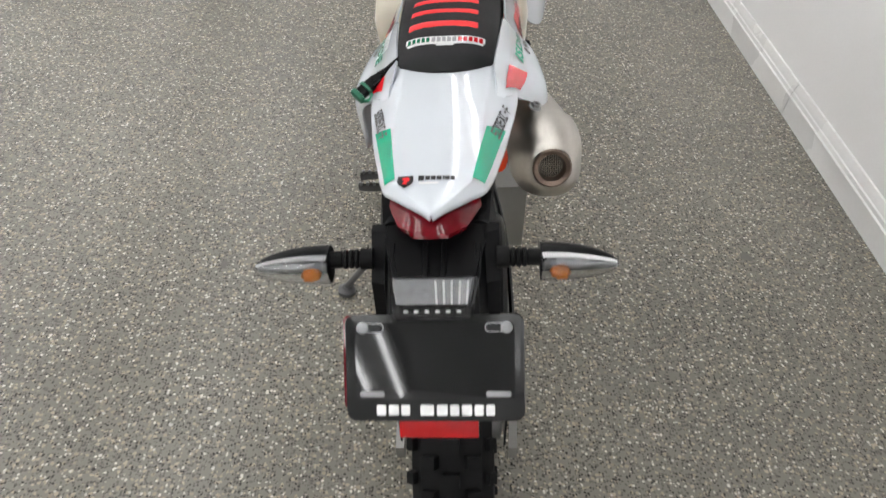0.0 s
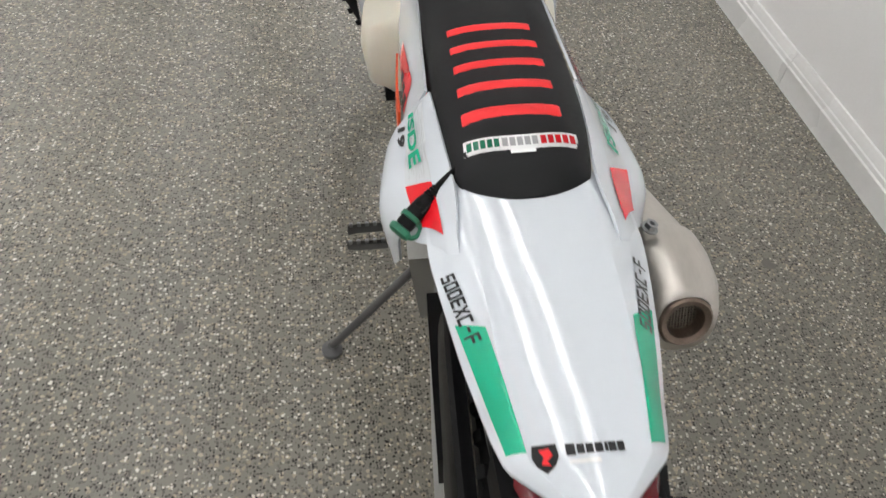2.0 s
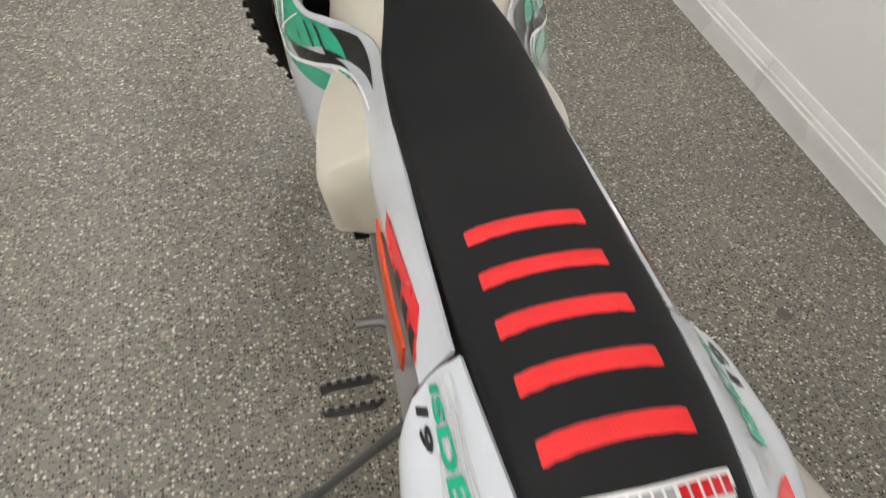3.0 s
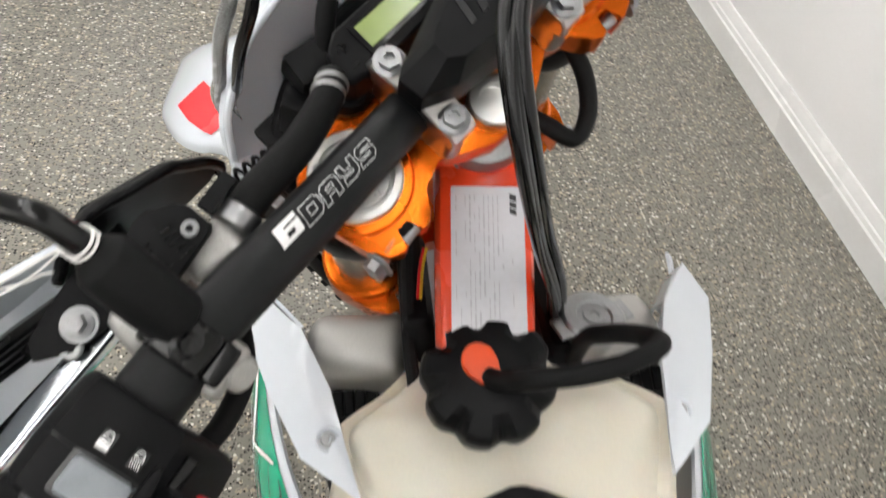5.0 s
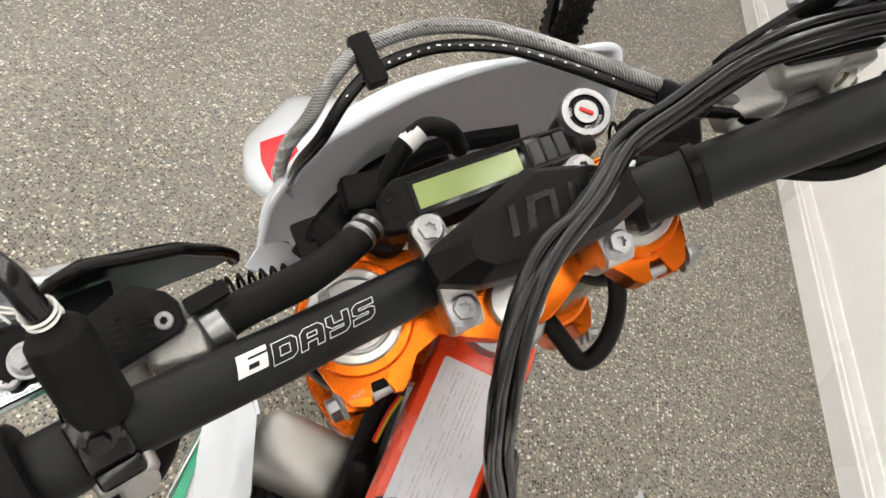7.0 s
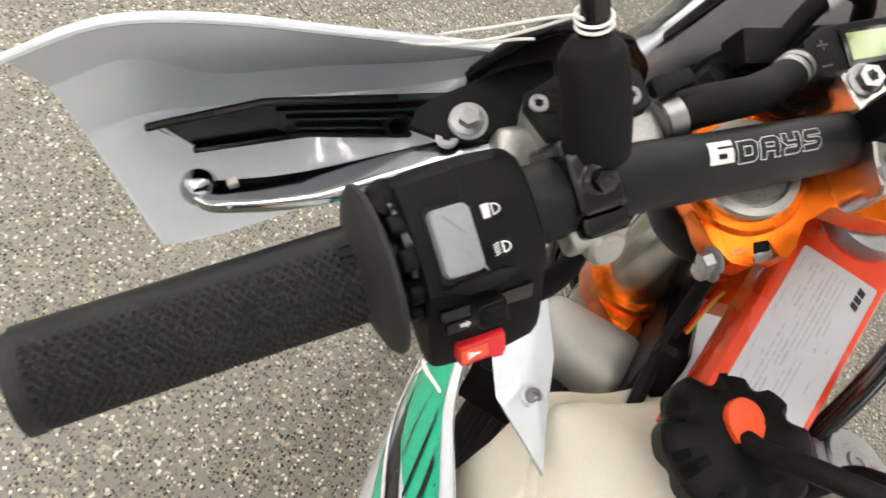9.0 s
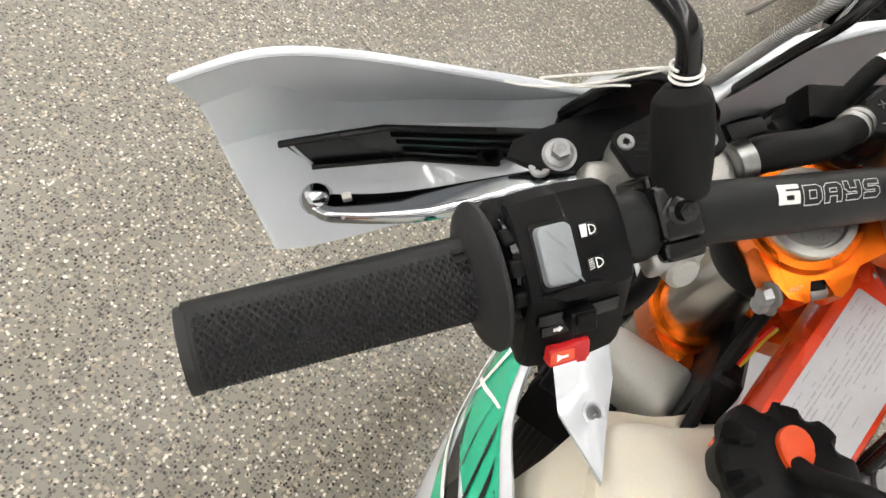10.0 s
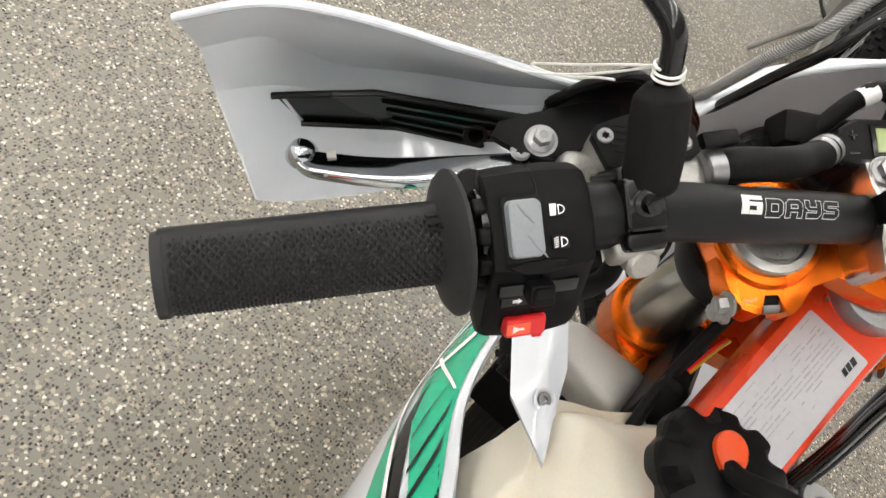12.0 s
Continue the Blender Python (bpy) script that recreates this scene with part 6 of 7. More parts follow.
for nm, m_, bm in (("connector", BLACK, box(0.027, 0.022, 0.026, pose(-0.066, 0.072, -0.056, 8, 6, -8), 0.003)), ("connector", BLACK, box(0.022, 0.020, 0.026, pose(-0.088, 0.060, -0.070, 0, 20, 20), 0.003)),
                   ("relay", BLACK_G, box(0.030, 0.030, 0.028, pose(-0.060, 0.055, -0.075, 0, 0, 20), 0.003)), ("loom_cover", RUBBER, tube([(-0.055, 0.070, -0.05), (-0.035, 0.084, -0.035), (-0.018, 0.090, -0.032), (-0.004, 0.084, -0.038), (0.004, 0.078, -0.060)], 0.0062, 12)),
                   ("tag", WHITE_INK, lathe([(0.0068, -0.006), (0.0068, 0.006)], 16, m=facing((-0.028, 0.0866, -0.033), (0.9, 0.4, 0.1)), cap=False)), ("wiring", BLACK, tube([(-0.115, 0.060, -0.10), (-0.090, 0.075, -0.09), (-0.06, 0.09, -0.10), (0.0, 0.10, -0.11), (0.06, 0.085, -0.10)], 0.007, 10)),
                   ("wiring", RUBBER, tube([(-0.118, 0.075, -0.15), (-0.112, 0.055, -0.17), (-0.108, 0.04, -0.20), (-0.11, 0.03, -0.26)], 0.010, 10)), ("wiring", BLACK, tube([(-0.124, 0.08, -0.14), (-0.120, 0.062, -0.17), (-0.116, 0.05, -0.22)], 0.006, 10)),
                   ("bracket", BLACK, box(0.16, 0.012, 0.05, pose(0.0, 0.045, -0.060), 0.004)), ("bracket", BLACK, box(0.06, 0.05, 0.012, pose(-0.085, 0.055, -0.095), 0.003)), ("socket", BLACK, lathe([(0.013, -0.02), (0.015, 0.0), (0.012, 0.006), (0.0005, 0.006)], 24, m=facing((-0.066, 0.040, -0.040), (0.1, -0.2, 1)))),
                   ("rubber_boot", RUBBER, box(0.045, 0.022, 0.03, pose(0.122, 0.034, -0.038, 0, 0, -25), 0.005, 3))):
    spart(nm, bm, m_, mask, "white paper tag" if nm == "tag" else "")
part("connector_arrow", warp(prism([(-0.003, -0.001), (0.0005, -0.001), (0.0005, -0.003), (0.004, 0), (0.0005, 0.003), (0.0005, 0.001), (-0.003, 0.001)], 0, 0.0003), lambda c: facing((-0.066, 0.040, -0.040), (0.1, -0.2, 1)) @ Vector((c.x, c.y, c.z + 0.0062))), WHITE_INK, mask, at=STEER, smooth=0)
for i in range(5):
    spart("boot_rib", lathe([(0.0075, -0.0012), (0.0095, 0), (0.0075, 0.0012)], 18, m=facing((0.098 + 0.0055 * i, 0.046 - 0.002 * i, -0.048), (0.95, -0.3, 0)), cap=False), RUBBER, mask)

# front fender
FCEN = ((-0.16, -0.50, 0.055), (-0.08, -0.42, 0.068), (0.03, -0.370, 0.070), (0.14, -0.360, 0.072), (0.235, -0.376, 0.082), (0.270, -0.388, 0.099), (0.300, -0.405, 0.104), (0.340, -0.438, 0.098), (0.385, -0.488, 0.086), (0.42, -0.535, 0.062), (0.435, -0.560, 0.030))
rows = []
for y, z, w in FCEN:
    rows.append([(SXC + k * w, y - 0.012 * abs(k) ** 2, z - 0.004 - dz * 1.0) for k, dz in ((-1, 0.032), (-0.94, 0.020), (-0.75, 0.012), (-0.45, 0.002), (-0.2, -0.008), (0, -0.010), (0.2, -0.008), (0.45, 0.002), (0.75, 0.012), (0.94, 0.020), (1, 0.032))])
ff = fpart("front_fender", skin(rows, 5, 3, 0.003), WHITE, None, "white front fender with red corner stickers", smooth=50)
for s in (-1, 1):
    fpart("sticker", sheet(lambda u, v, s=s: (lambda y, k: (SXC + s * k * float(np.interp(y, [r[0] for r in FCEN], [r[2] for r in FCEN])), y - 0.012 * k * k, float(np.interp(y, [r[0] for r in FCEN], [r[1] for r in FCEN])) - 0.004 - float(np.interp(k, [0, 0.2, 0.45, 0.75, 0.94], [-0.010, -0.008, 0.002, 0.012, 0.020])) + 0.0035))(0.240 + 0.075 * u + 0.02 * v, 0.45 + 0.38 * v - 0.1 * u), 8, 6), RED, ff, "red angular sticker")

# cables and hoses
def cable(name, pts, r, m_, label, parent=None, seg=12):
    return part(name, tube(pts, r, seg, 7), m_, parent or bike, label, at=STEER)


thr = [(0.300, 0.002, 0.060), (0.223, 0.0230, 0.056), (0.168, 0.0300, 0.056), (0.125, 0.0290, 0.055), (0.078, 0.0200, 0.054), (0.042, 0.0110, 0.058), (0.008, -0.0080, 0.074)]
low = [tuple(STEER.inverted() @ Vector(p)) for p in ((-0.0085, 1.7172, 1.1818), (-0.0119, 1.6961, 1.1714), (-0.0089, 1.6818, 1.1482), (-0.0028, 1.6825, 1.1203), (0.0046, 1.6873, 1.0879), (0.0150, 1.700, 1.046), (0.0270, 1.713, 1.005), (0.040, 1.728, 0.955), (0.050, 1.735, 0.88))]
for i, (dx, dy, dz, r) in enumerate(((0, 0, 0, 0.0042), (0.0085, 0.002, 0.001, 0.0042), (0.004, 0.0075, -0.003, 0.0034), (-0.0045, -0.004, -0.007, 0.003))):
    cable("throttle_cable", [(x + dx * (1 if k > 3 else 0.2), y + dy * (0.2 if k > 5 else 1) + (0.007 * (i - 1) * 0.4 if k < 3 else 0), z + dz) for k, (x, y, z) in enumerate(thr)] + [(x + dx, y + dy, z) for x, y, z in low], r, CABLE, "black glossy throttle cable over the bar pad")
hose = [(0.215, 0.010, 0.020), (0.165, 0.013, 0.010), (0.130, 0.028, 0.022), (0.097, 0.040, 0.034), (0.049, 0.079, 0.040), (0.016, 0.1025, 0.042), (-0.017, 0.114, 0.043), (-0.050, 0.1135, 0.043), (-0.070, 0.105, 0.040), (-0.087, 0.097, 0.022), (-0.100, 0.100, -0.010), (-0.106, 0.112, -0.07), (-0.108, 0.135, -0.16), (-0.107, 0.12, -0.30), (-0.11, 0.06, -0.55)]
bh = cable("brake_hose", hose, 0.0040, BRAID, "braided steel brake hose in a clear sleeve", seg=14)


def braid(pts, r, strand, n, pitch):
    """Crossing helical strands round a hose."""
    path = smooth_path(pts, 10)
    out, run = [], [0.0]
    for a, b in zip(path, path[1:]):
        run.append(run[-1] + (b - a).length)
    steps = int(run[-1] / (pitch / 9))
    up, frames = None, []
    for i in range(steps + 1):
        q = float(np.interp(run[-1] * i / steps, run, range(len(run))))
        k = int(min(q, len(path) - 2))
        d = (path[k + 1] - path[k]).normalized()
        up = d.orthogonal().normalized() if up is None else (up - d * up.dot(d)).normalized()
        frames.append((path[k].lerp(path[k + 1], q - k), up, d.cross(up), run[-1] * i / steps))
    for hand_ in (-1, 1):
        for j in range(n):
            line = []
            for c, u, v, l in frames:
                a = hand_ * 2 * math.pi * l / pitch + 2 * math.pi * j / n
                line.append(c + (u * math.cos(a) + v * math.sin(a)) * (r + 0.00015 * hand_))
            out.append(tube(line, strand, 4, 1, False))
    return join(*out)


part("braid", braid(hose[2:13], 0.00396, 0.00026, 9, 0.017), STEEL, bh, "woven steel strands", at=STEER, kind="stuff")
h2 = cable("brake_sensor_hose", [(x + 0.003, y - 0.0110, z - 0.003) for x, y, z in hose], 0.0035, CABLE, "glossy black hose beside the brake hose")
spart("hose_clip", box(0.0115, 0.028, 0.011, facing((-0.050, 0.107, 0.0425), (0.05, -0.1, 1), (-0.05, 1, 0)), 0.0025), BLACK, bh, "black hose clip")
for x, y, z in ((0.098, 0.034, 0.034), (0.108, 0.030, 0.030)):
    spart("ferrule", lathe([(0.0065, -0.010), (0.0075, -0.008), (0.0075, 0.008), (0.0065, 0.010)], 18, m=facing((x, y, z), (0.8, -0.6, -0.2))), BLACK, bh)
for i in range(34):
    k = 3 + i * 0.165
    a = Vector(hose[int(k)]).lerp(Vector(hose[int(k) + 1]), k % 1)
    d = (Vector(hose[int(k) + 1]) - Vector(hose[int(k)])).normalized()
    spart("print_dash", box(0.0030, 0.0005, 0.0003, facing(a + Vector((0, -0.001, 0.0044)), (0, -0.1, 1), d) @ pose(0, 0, 0, 0, 0, 90)), INK, bh, smooth=0)
    spart("print_dash", box(0.0012 + 0.0012 * (i % 3 == 0), 0.0006 + 0.0004 * (i % 2), 0.0003, facing(a + Vector((0.003, -0.0116, 0.0008)), (0, -0.1, 1), d) @ pose(0, 0, 0, 0, 0, 90)), SILVER_INK, h2, smooth=0)
cable("loop_hose", [(0.030, -0.020, -0.060), (0.060, -0.008, -0.058), (0.0690, -0.0220, -0.070), (0.0650, -0.0500, -0.080), (0.0470, -0.0720, -0.084), (0.0260, -0.0780, -0.084), (0.0190, -0.0600, -0.082), (0.0160, -0.0400, -0.085), (0.02, -0.02, -0.10)], 0.0062, RUBBER, "black taped cable loop behind the fork clamp")
sl = cable("clutch_sleeve", [(-0.166, 0.0122, 0.0290), (-0.150, 0.0155, 0.0275), (-0.122, 0.0190, 0.0200), (-0.100, 0.0270, 0.0060), (-0.082, 0.0350, -0.0030), (-0.074, 0.0420, -0.0100)], (0.0094, 0.0094, 0.0092, 0.0090, 0.0088, 0.0084), RUBBER, "black rubber sleeve over the clutch line", seg=20)
for p, d in (((-0.084, 0.0345, -0.002), (0.7, 0.55, -0.4)), ((-0.078, 0.038, -0.006), (0.7, 0.6, -0.4))):
    spart("hose_band", lathe([(0.0088, -0.002), (0.0096, -0.0015), (0.0096, 0.0015), (0.0088, 0.002)], 24, m=facing(p, d), cap=False), STEEL, sl, "perforated steel hose band", smooth=20)
for i in range(7):
    spart("boot_rib", lathe([(0.006, -0.001), (0.0082, 0), (0.006, 0.001)], 14, m=facing((-0.160 + 0.0055 * i, 0.0285 - 0.0004 * i, 0.018 - 0.002 * i), (0.9, 0.05, -0.3)), cap=False), RUBBER, sl)

for dy in (0.0, 0.007):
    cable("throttle_lead", [(0.262, -0.020 - dy, 0.046), (0.225, -0.030 - dy, 0.026), (0.185, -0.030 - dy, 0.012), (0.150, -0.018, 0.000), (0.120, 0.000, -0.010), (0.095, 0.020, -0.030)], 0.0048, RUBBER, "black lead under the bar")

# ---- left controls; G: x along the bar towards the middle, y towards the rider, z up ----
GX = Vector((0.97577, 0.14930, -0.15996))
GZ = Vector((0.19413, -0.25339, 0.94769))
GZ = (GZ - GX * GZ.dot(GX)).normalized()
GY = GX.cross(GZ)
G = STEER @ Matrix(((GX.x, GY.x, GZ.x, -0.265), (GX.y, GY.y, GZ.y, -0.0262), (GX.z, GY.z, GZ.z, 0.0632), (0, 0, 0, 1)))


def gpart(name, bm, material, parent=None, label="", **k):
    return part(name, bm, material, parent or bike, label, at=G, **k)


def grip_mesh(x0, x1):
    """Rubber grip with a diamond knurl."""
    nx, na = 288, 192
    bm, rings = bmesh.new(), []
    for i in range(nx + 1):
        k = i / nx
        x = x0 + (x1 - x0) * k
        r = 0.0160 + 0.0004 * (1 - k) ** 2 + 0.0012 * k
        ring = []
        for j in range(na):
            a = 2 * math.pi * j / na
            fade = min(1, max(0, (k - 0.045) / 0.01)) * min(1, max(0, (0.97 - k) / 0.01))
            p, q = (i / 8 + j / 8) % 1, (i / 8 - j / 8) % 1
            d = min(abs(p - 0.5), abs(q - 0.5)) * 2
            r2 = r + fade * (0.0017 * min(1, d * 1.25) - 0.0013) + (0.0007 if k < 0.035 else 0)
            ring.append(bm.verts.new((x, r2 * math.cos(a), r2 * math.sin(a))))
        rings.append(ring)
    for a, b in zip(rings, rings[1:]):
        for j in range(na):
            bm.faces.new((a[j], a[(j + 1) % na], b[(j + 1) % na], b[j]))
    bm.faces.new(rings[0][::-1])
    bm.faces.new(rings[-1])
    return bm


AX = Matrix(((0, 0, 1, 0), (1, 0, 0, 0), (0, 1, 0, 0), (0, 0, 0, 1)))     # lathe axis to x
GRIP_AXIS = pose(-0.035, 0.0045, 0, 0, 0.7, 0) @ pose(0.035, 0, 0)
grip = gpart("grip", move(grip_mesh(-0.1575, -0.038), GRIP_AXIS), GRIPM, None, "dark grey rubber grip with a diamond knurl and wide flange", smooth=60)
gpart("flange", move(lathe([(0.0168, -0.0465), (0.0185, -0.0450), (0.0245, -0.0430), (0.0295, -0.0412), (0.0318, -0.0390), (0.0316, -0.0372), (0.0295, -0.0362), (0.017, -0.0362)], 56), GRIP_AXIS @ AX), GRIPM, grip, "round rubber flange", smooth=50)
for i, wd in enumerate((0.0026, 0.0026, 0.0012)):
    gpart("mark", warp(prism([(-0.0515 + 0.0 * i, -0.006 + 0.0042 * i), (-0.0445, -0.006 + 0.0042 * i), (-0.0445, -0.006 + 0.0042 * i + wd), (-0.0515, -0.006 + 0.0042 * i + wd)], 0, 0.0006), lambda c: Vector((c.x, 0.0045 + 0.0172 * math.sin(c.y / 0.0172 - 0.55), 0.0176 * math.cos(c.y / 0.0172 - 0.55) + c.z))), BLACK, grip, smooth=0)
for i in range(9):
    a = radians(-150 + 34 * i)
    gpart("knuckle", box(0.0062, 0.0072, 0.0075, pose(-0.0300, 0.003 + 0.0205 * math.cos(a), 0.0205 * math.sin(a), math.degrees(a)), 0.0022, 3), BLACK, grip, smooth=40)
gpart("boss", lathe([(0.0005, 0.0085), (0.0045, 0.0080), (0.0066, 0.0060), (0.0070, 0.0020), (0.0070, -0.0080)], 28, m=facing((-0.0235, -0.0165, 0.0065), (-0.75, -0.25, 0.6))), BLACK, grip, smooth=50)
gpart("collar", move(lathe([(0.0150, -0.031), (0.0215, -0.030), (0.0215, -0.0245), (0.0150, -0.0235)], 40), AX), BLACK_G, grip)

# switch block
def ring_g(x, sc, dy=0.0):
    pr = [(-0.0265, -0.002), (-0.0255, 0.010), (-0.0215, 0.0180), (-0.0140, 0.0218), (-0.004, 0.0232), (0.012, 0.0232), (0.0195, 0.0215), (0.0240, 0.0165), (0.0300, 0.0105), (0.0370, 0.0035), (0.0445, -0.0040), (0.0495, -0.0105), (0.0490, -0.018), (0.043, -0.021), (0.026, -0.022), (0.010, -0.0235), (-0.008, -0.0240), (-0.020, -0.018), (-0.0250, -0.010)]
    return [(x, y * sc + dy, z * sc) for y, z in pr]


sw = gpart("switch_block", loft([ring_g(-0.0275, 0.90), ring_g(-0.0265, 0.945), ring_g(-0.0245, 0.965), ring_g(-0.012, 1.0), ring_g(0.004, 1.0), ring_g(0.0150, 0.97), ring_g(0.0185, 0.92), ring_g(0.0200, 0.84)]), BLACK, None, "black switch block with grey dip switch and red horn button", smooth=28)
gpart("seam", loft([ring_g(-0.0060, 1.006), ring_g(-0.0054, 1.006)]), BLACK_G, sw)
gpart("dip_switch", loft([[(-0.0136 + x * k, y * k + 0.0022, z) for x, y in rounded(0.0146, 0.0240, 0.0028)] for z, k in ((0.0200, 1.0), (0.0258, 1.0), (0.0278, 0.96), (0.0284, 0.86))]), GREYSW, sw, "ribbed grey dip switch", smooth=35)
for x0, y0, n in ((-0.0150, -0.0040, 4), (-0.0118, 0.0085, 6)):
    for i in range(n):
        gpart("rib", box(0.0085 - 0.0011 * abs(i - n / 2), 0.0004, 0.0005, pose(x0 + 0.0007 * i, y0 + 0.0011 * i - 0.0016, 0.0285, 0, 0, 48)), GREYSW, sw, smooth=0)
gpart("switch_well", prism([(-0.0136 + x, y + 0.0020) for x, y in rounded(0.0172, 0.0275, 0.002)], 0.0225, 0.02345), BLACK_G, sw)
for yy, lit in ((-0.0043, True), (0.0092, False)):
    ic = gpart("icon_field", prism([(0.0020 + x, yy + y) for x, y in rounded(0.0076, 0.0060, 0.0006)], 0.0222, 0.0238), BLACK_G, sw, "black field with a white head-lamp symbol", smooth=0)
    bow = [(0.0022 + 0.0032 * math.sin(a), yy + 0.0021 * math.cos(a)) for a in (math.pi * i / 12 for i in range(13))]
    inner = [(0.0027 + 0.0022 * math.sin(a), yy + 0.0016 * math.cos(a)) for a in (math.pi * i / 12 for i in range(13))]
    gpart("lamp_mark", loft([[(x, y, 0.0239) for x, y in bow], [(x, y, 0.02395) for x, y in inner]], closed=True, caps=False), WHITE_INK, sw, smooth=0)
    for i in range(5):
        gpart("ray_mark", box(0.0022, 0.00032, 0.0002, pose(0.0002, yy - 0.0018 + 0.0009 * i, 0.0239, 0, 0, 0 if lit else -16)), WHITE_INK, sw, smooth=0)
    if lit:
        # a reflection painted on the upper field as a pale patch
        gpart("painted_glint", prism([(-0.0014, yy - 0.0026), (0.0018, yy - 0.0026), (0.0012, yy + 0.0024), (-0.0014, yy + 0.0024)], 0.02378, 0.02385), SILVER_INK, sw, smooth=0)
gpart("brow", prism([(-0.0225, 0.0172), (-0.015, 0.0160), (0.0, 0.0158), (0.0045, 0.0168), (0.0020, 0.0198), (-0.006, 0.0215), (-0.014, 0.0212)], 0.0185, 0.0243, 0.001, 2), BLACK, sw, "curved brow over the turn switch", smooth=30)
gpart("turn_base", box(0.0360, 0.0070, 0.006, pose(-0.0060, 0.0262, 0.0128, -38), 0.001), BLACK_G, sw, smooth=30)
gpart("turn_switch", join(box(0.0115, 0.0105, 0.012, pose(-0.0065, 0.0285, 0.0150, -30), 0.0024, 3), box(0.0085, 0.0050, 0.0030, pose(-0.0065, 0.0295, 0.0215, -30), 0.0012, 2)), BLACK, sw, "small black turn-signal slider", smooth=35)
ARROW = facing((-0.0146, 0.0322, 0.0094), (0, 0.60, 0.80), (0, -0.8, 0.6))
gpart("arrow_field", prism([(x, y) for x, y in rounded(0.0120, 0.0052, 0.0005)], -0.002, 0.0004, m=ARROW @ pose(0.001, 0, 0)), BLACK_G, sw, smooth=0)
gpart("arrow_mark", prism([(-0.0022, 0), (-0.0004, 0.0017), (-0.0004, 0.0008), (0.0020, 0.0008), (0.0020, -0.0008), (-0.0004, -0.0008), (-0.0004, -0.0017)], 0.0004, 0.0007, m=ARROW), WHITE_INK, sw, "white arrow", smooth=0)
HORN = facing((-0.0085, 0.0440, -0.0015), (0, 0.55, 0.83), (0, -0.83, 0.55))
horn = gpart("horn_button", loft([[tuple(HORN @ Vector((x * k, y * k, z))) for x, y in rounded(0.0195, 0.0100, 0.0014)] for z, k in ((-0.010, 1.0), (0.0005, 1.0), (0.0022, 0.96), (0.0028, 0.86))]), REDSW, sw, "red horn button", smooth=35)
gpart("horn_lip", prism([(-0.0097, -0.0045), (-0.0040, -0.0045), (-0.0045, -0.0075), (-0.0085, -0.0078)], -0.008, 0.0020, 0.001, 1, m=HORN), REDSW, horn)
gpart("horn_field", prism(rounded(0.0110, 0.0062, 0.0006), 0.0026, 0.0030, m=HORN @ pose(0.0035, 0, 0)), mat("orange_print", (0.80, 0.10, 0.04), 0.4), horn, smooth=0)
gpart("horn_mark", prism([(0.0010, 0.0006), (0.0035, 0.0006), (0.0062, 0.0020), (0.0062, -0.0020), (0.0035, -0.0006), (0.0010, -0.0006)], 0.0030, 0.0032, m=HORN), WHITE_INK, horn, smooth=0)
gpart("plunger", move(lathe([(0.0078, -0.014), (0.0078, -0.002), (0.0066, 0.0), (0.0005, 0.0005)], 24), facing((-0.0285, -0.0185, 0.0125), (0.25, -0.2, 1))), BLACK, sw, "round black plunger", smooth=30)
gpart("bar_sleeve", move(lathe([(0.0150, 0.014), (0.0156, 0.016), (0.0156, 0.041), (0.0150, 0.043)], 32), AX), BARM, sw, "plastic bar liner")
gpart("switch_lead", tube([(0.010, 0.030, -0.010), (0.030, 0.034, -0.022), (0.055, 0.030, -0.040), (0.08, 0.01, -0.06)], 0.0055, 12), RUBBER, sw, "black switch lead")

# mirror clamp, boot, stem
clampo = gpart("mirror_clamp", join(box(0.0200, 0.024, 0.010, pose(0.0470, -0.003, 0.0140), 0.003, 3), box(0.0195, 0.009, 0.024, pose(0.0475, 0.0135, 0.004), 0.003, 3), box(0.0195, 0.010, 0.030, pose(0.0475, -0.0155, -0.002), 0.003, 3), lathe([(0.0088, 0.010), (0.0095, 0.012), (0.0095, 0.0175), (0.0085, 0.0185)], 24, m=pose(0.0470, -0.0040, 0.001, -12, 0, 0))), BLACK_G, None, "black clutch-lever clamp carrying the mirror", smooth=30)
gpart("bolt", hex_head(0.0046, 0.0070, pose(0.0470, -0.0030, 0.0190, -14, 0, 10)), BLACK_G, clampo, "black hexagon bolt", smooth=20)
gpart("perch", join(box(0.026, 0.012, 0.014, pose(0.0475, 0.0165, 0.001, 20), 0.004, 3), lathe([(0.0075, -0.012), (0.0085, -0.010), (0.0085, 0.006), (0.0065, 0.008)], 20, m=pose(0.0500, 0.0205, -0.001, -35))), CAST, clampo, "cast lever perch", smooth=40)
BOOT = [(-0.2125, -0.0110, 0.0680), (-0.2125, -0.0090, 0.0700), (-0.2122, 0.0000, 0.0790), (-0.2122, 0.0110, 0.0885), (-0.2122, 0.0190, 0.0945), (-0.2124, 0.0235, 0.0985)]
boot = part("mirror_stem", tube([(-0.2120, 0.0210, 0.0960), (-0.2120, 0.0290, 0.1090), (-0.2130, 0.0370, 0.1165), (-0.2180, 0.0465, 0.1195), (-0.2270, 0.0600, 0.1210), (-0.2500, 0.0860, 0.1260), (-0.290, 0.1180, 0.1360), (-0.340, 0.150, 0.150)], 0.0052, 16), BLACK_G, bike, "black bent mirror stem in a rubber boot", at=STEER, smooth=50)
part("boot", tube(BOOT, (0.0118, 0.0128, 0.0130, 0.0130, 0.0122, 0.0072), 32, 6), RUBBER, boot, "soft black rubber boot", at=STEER, smooth=50)

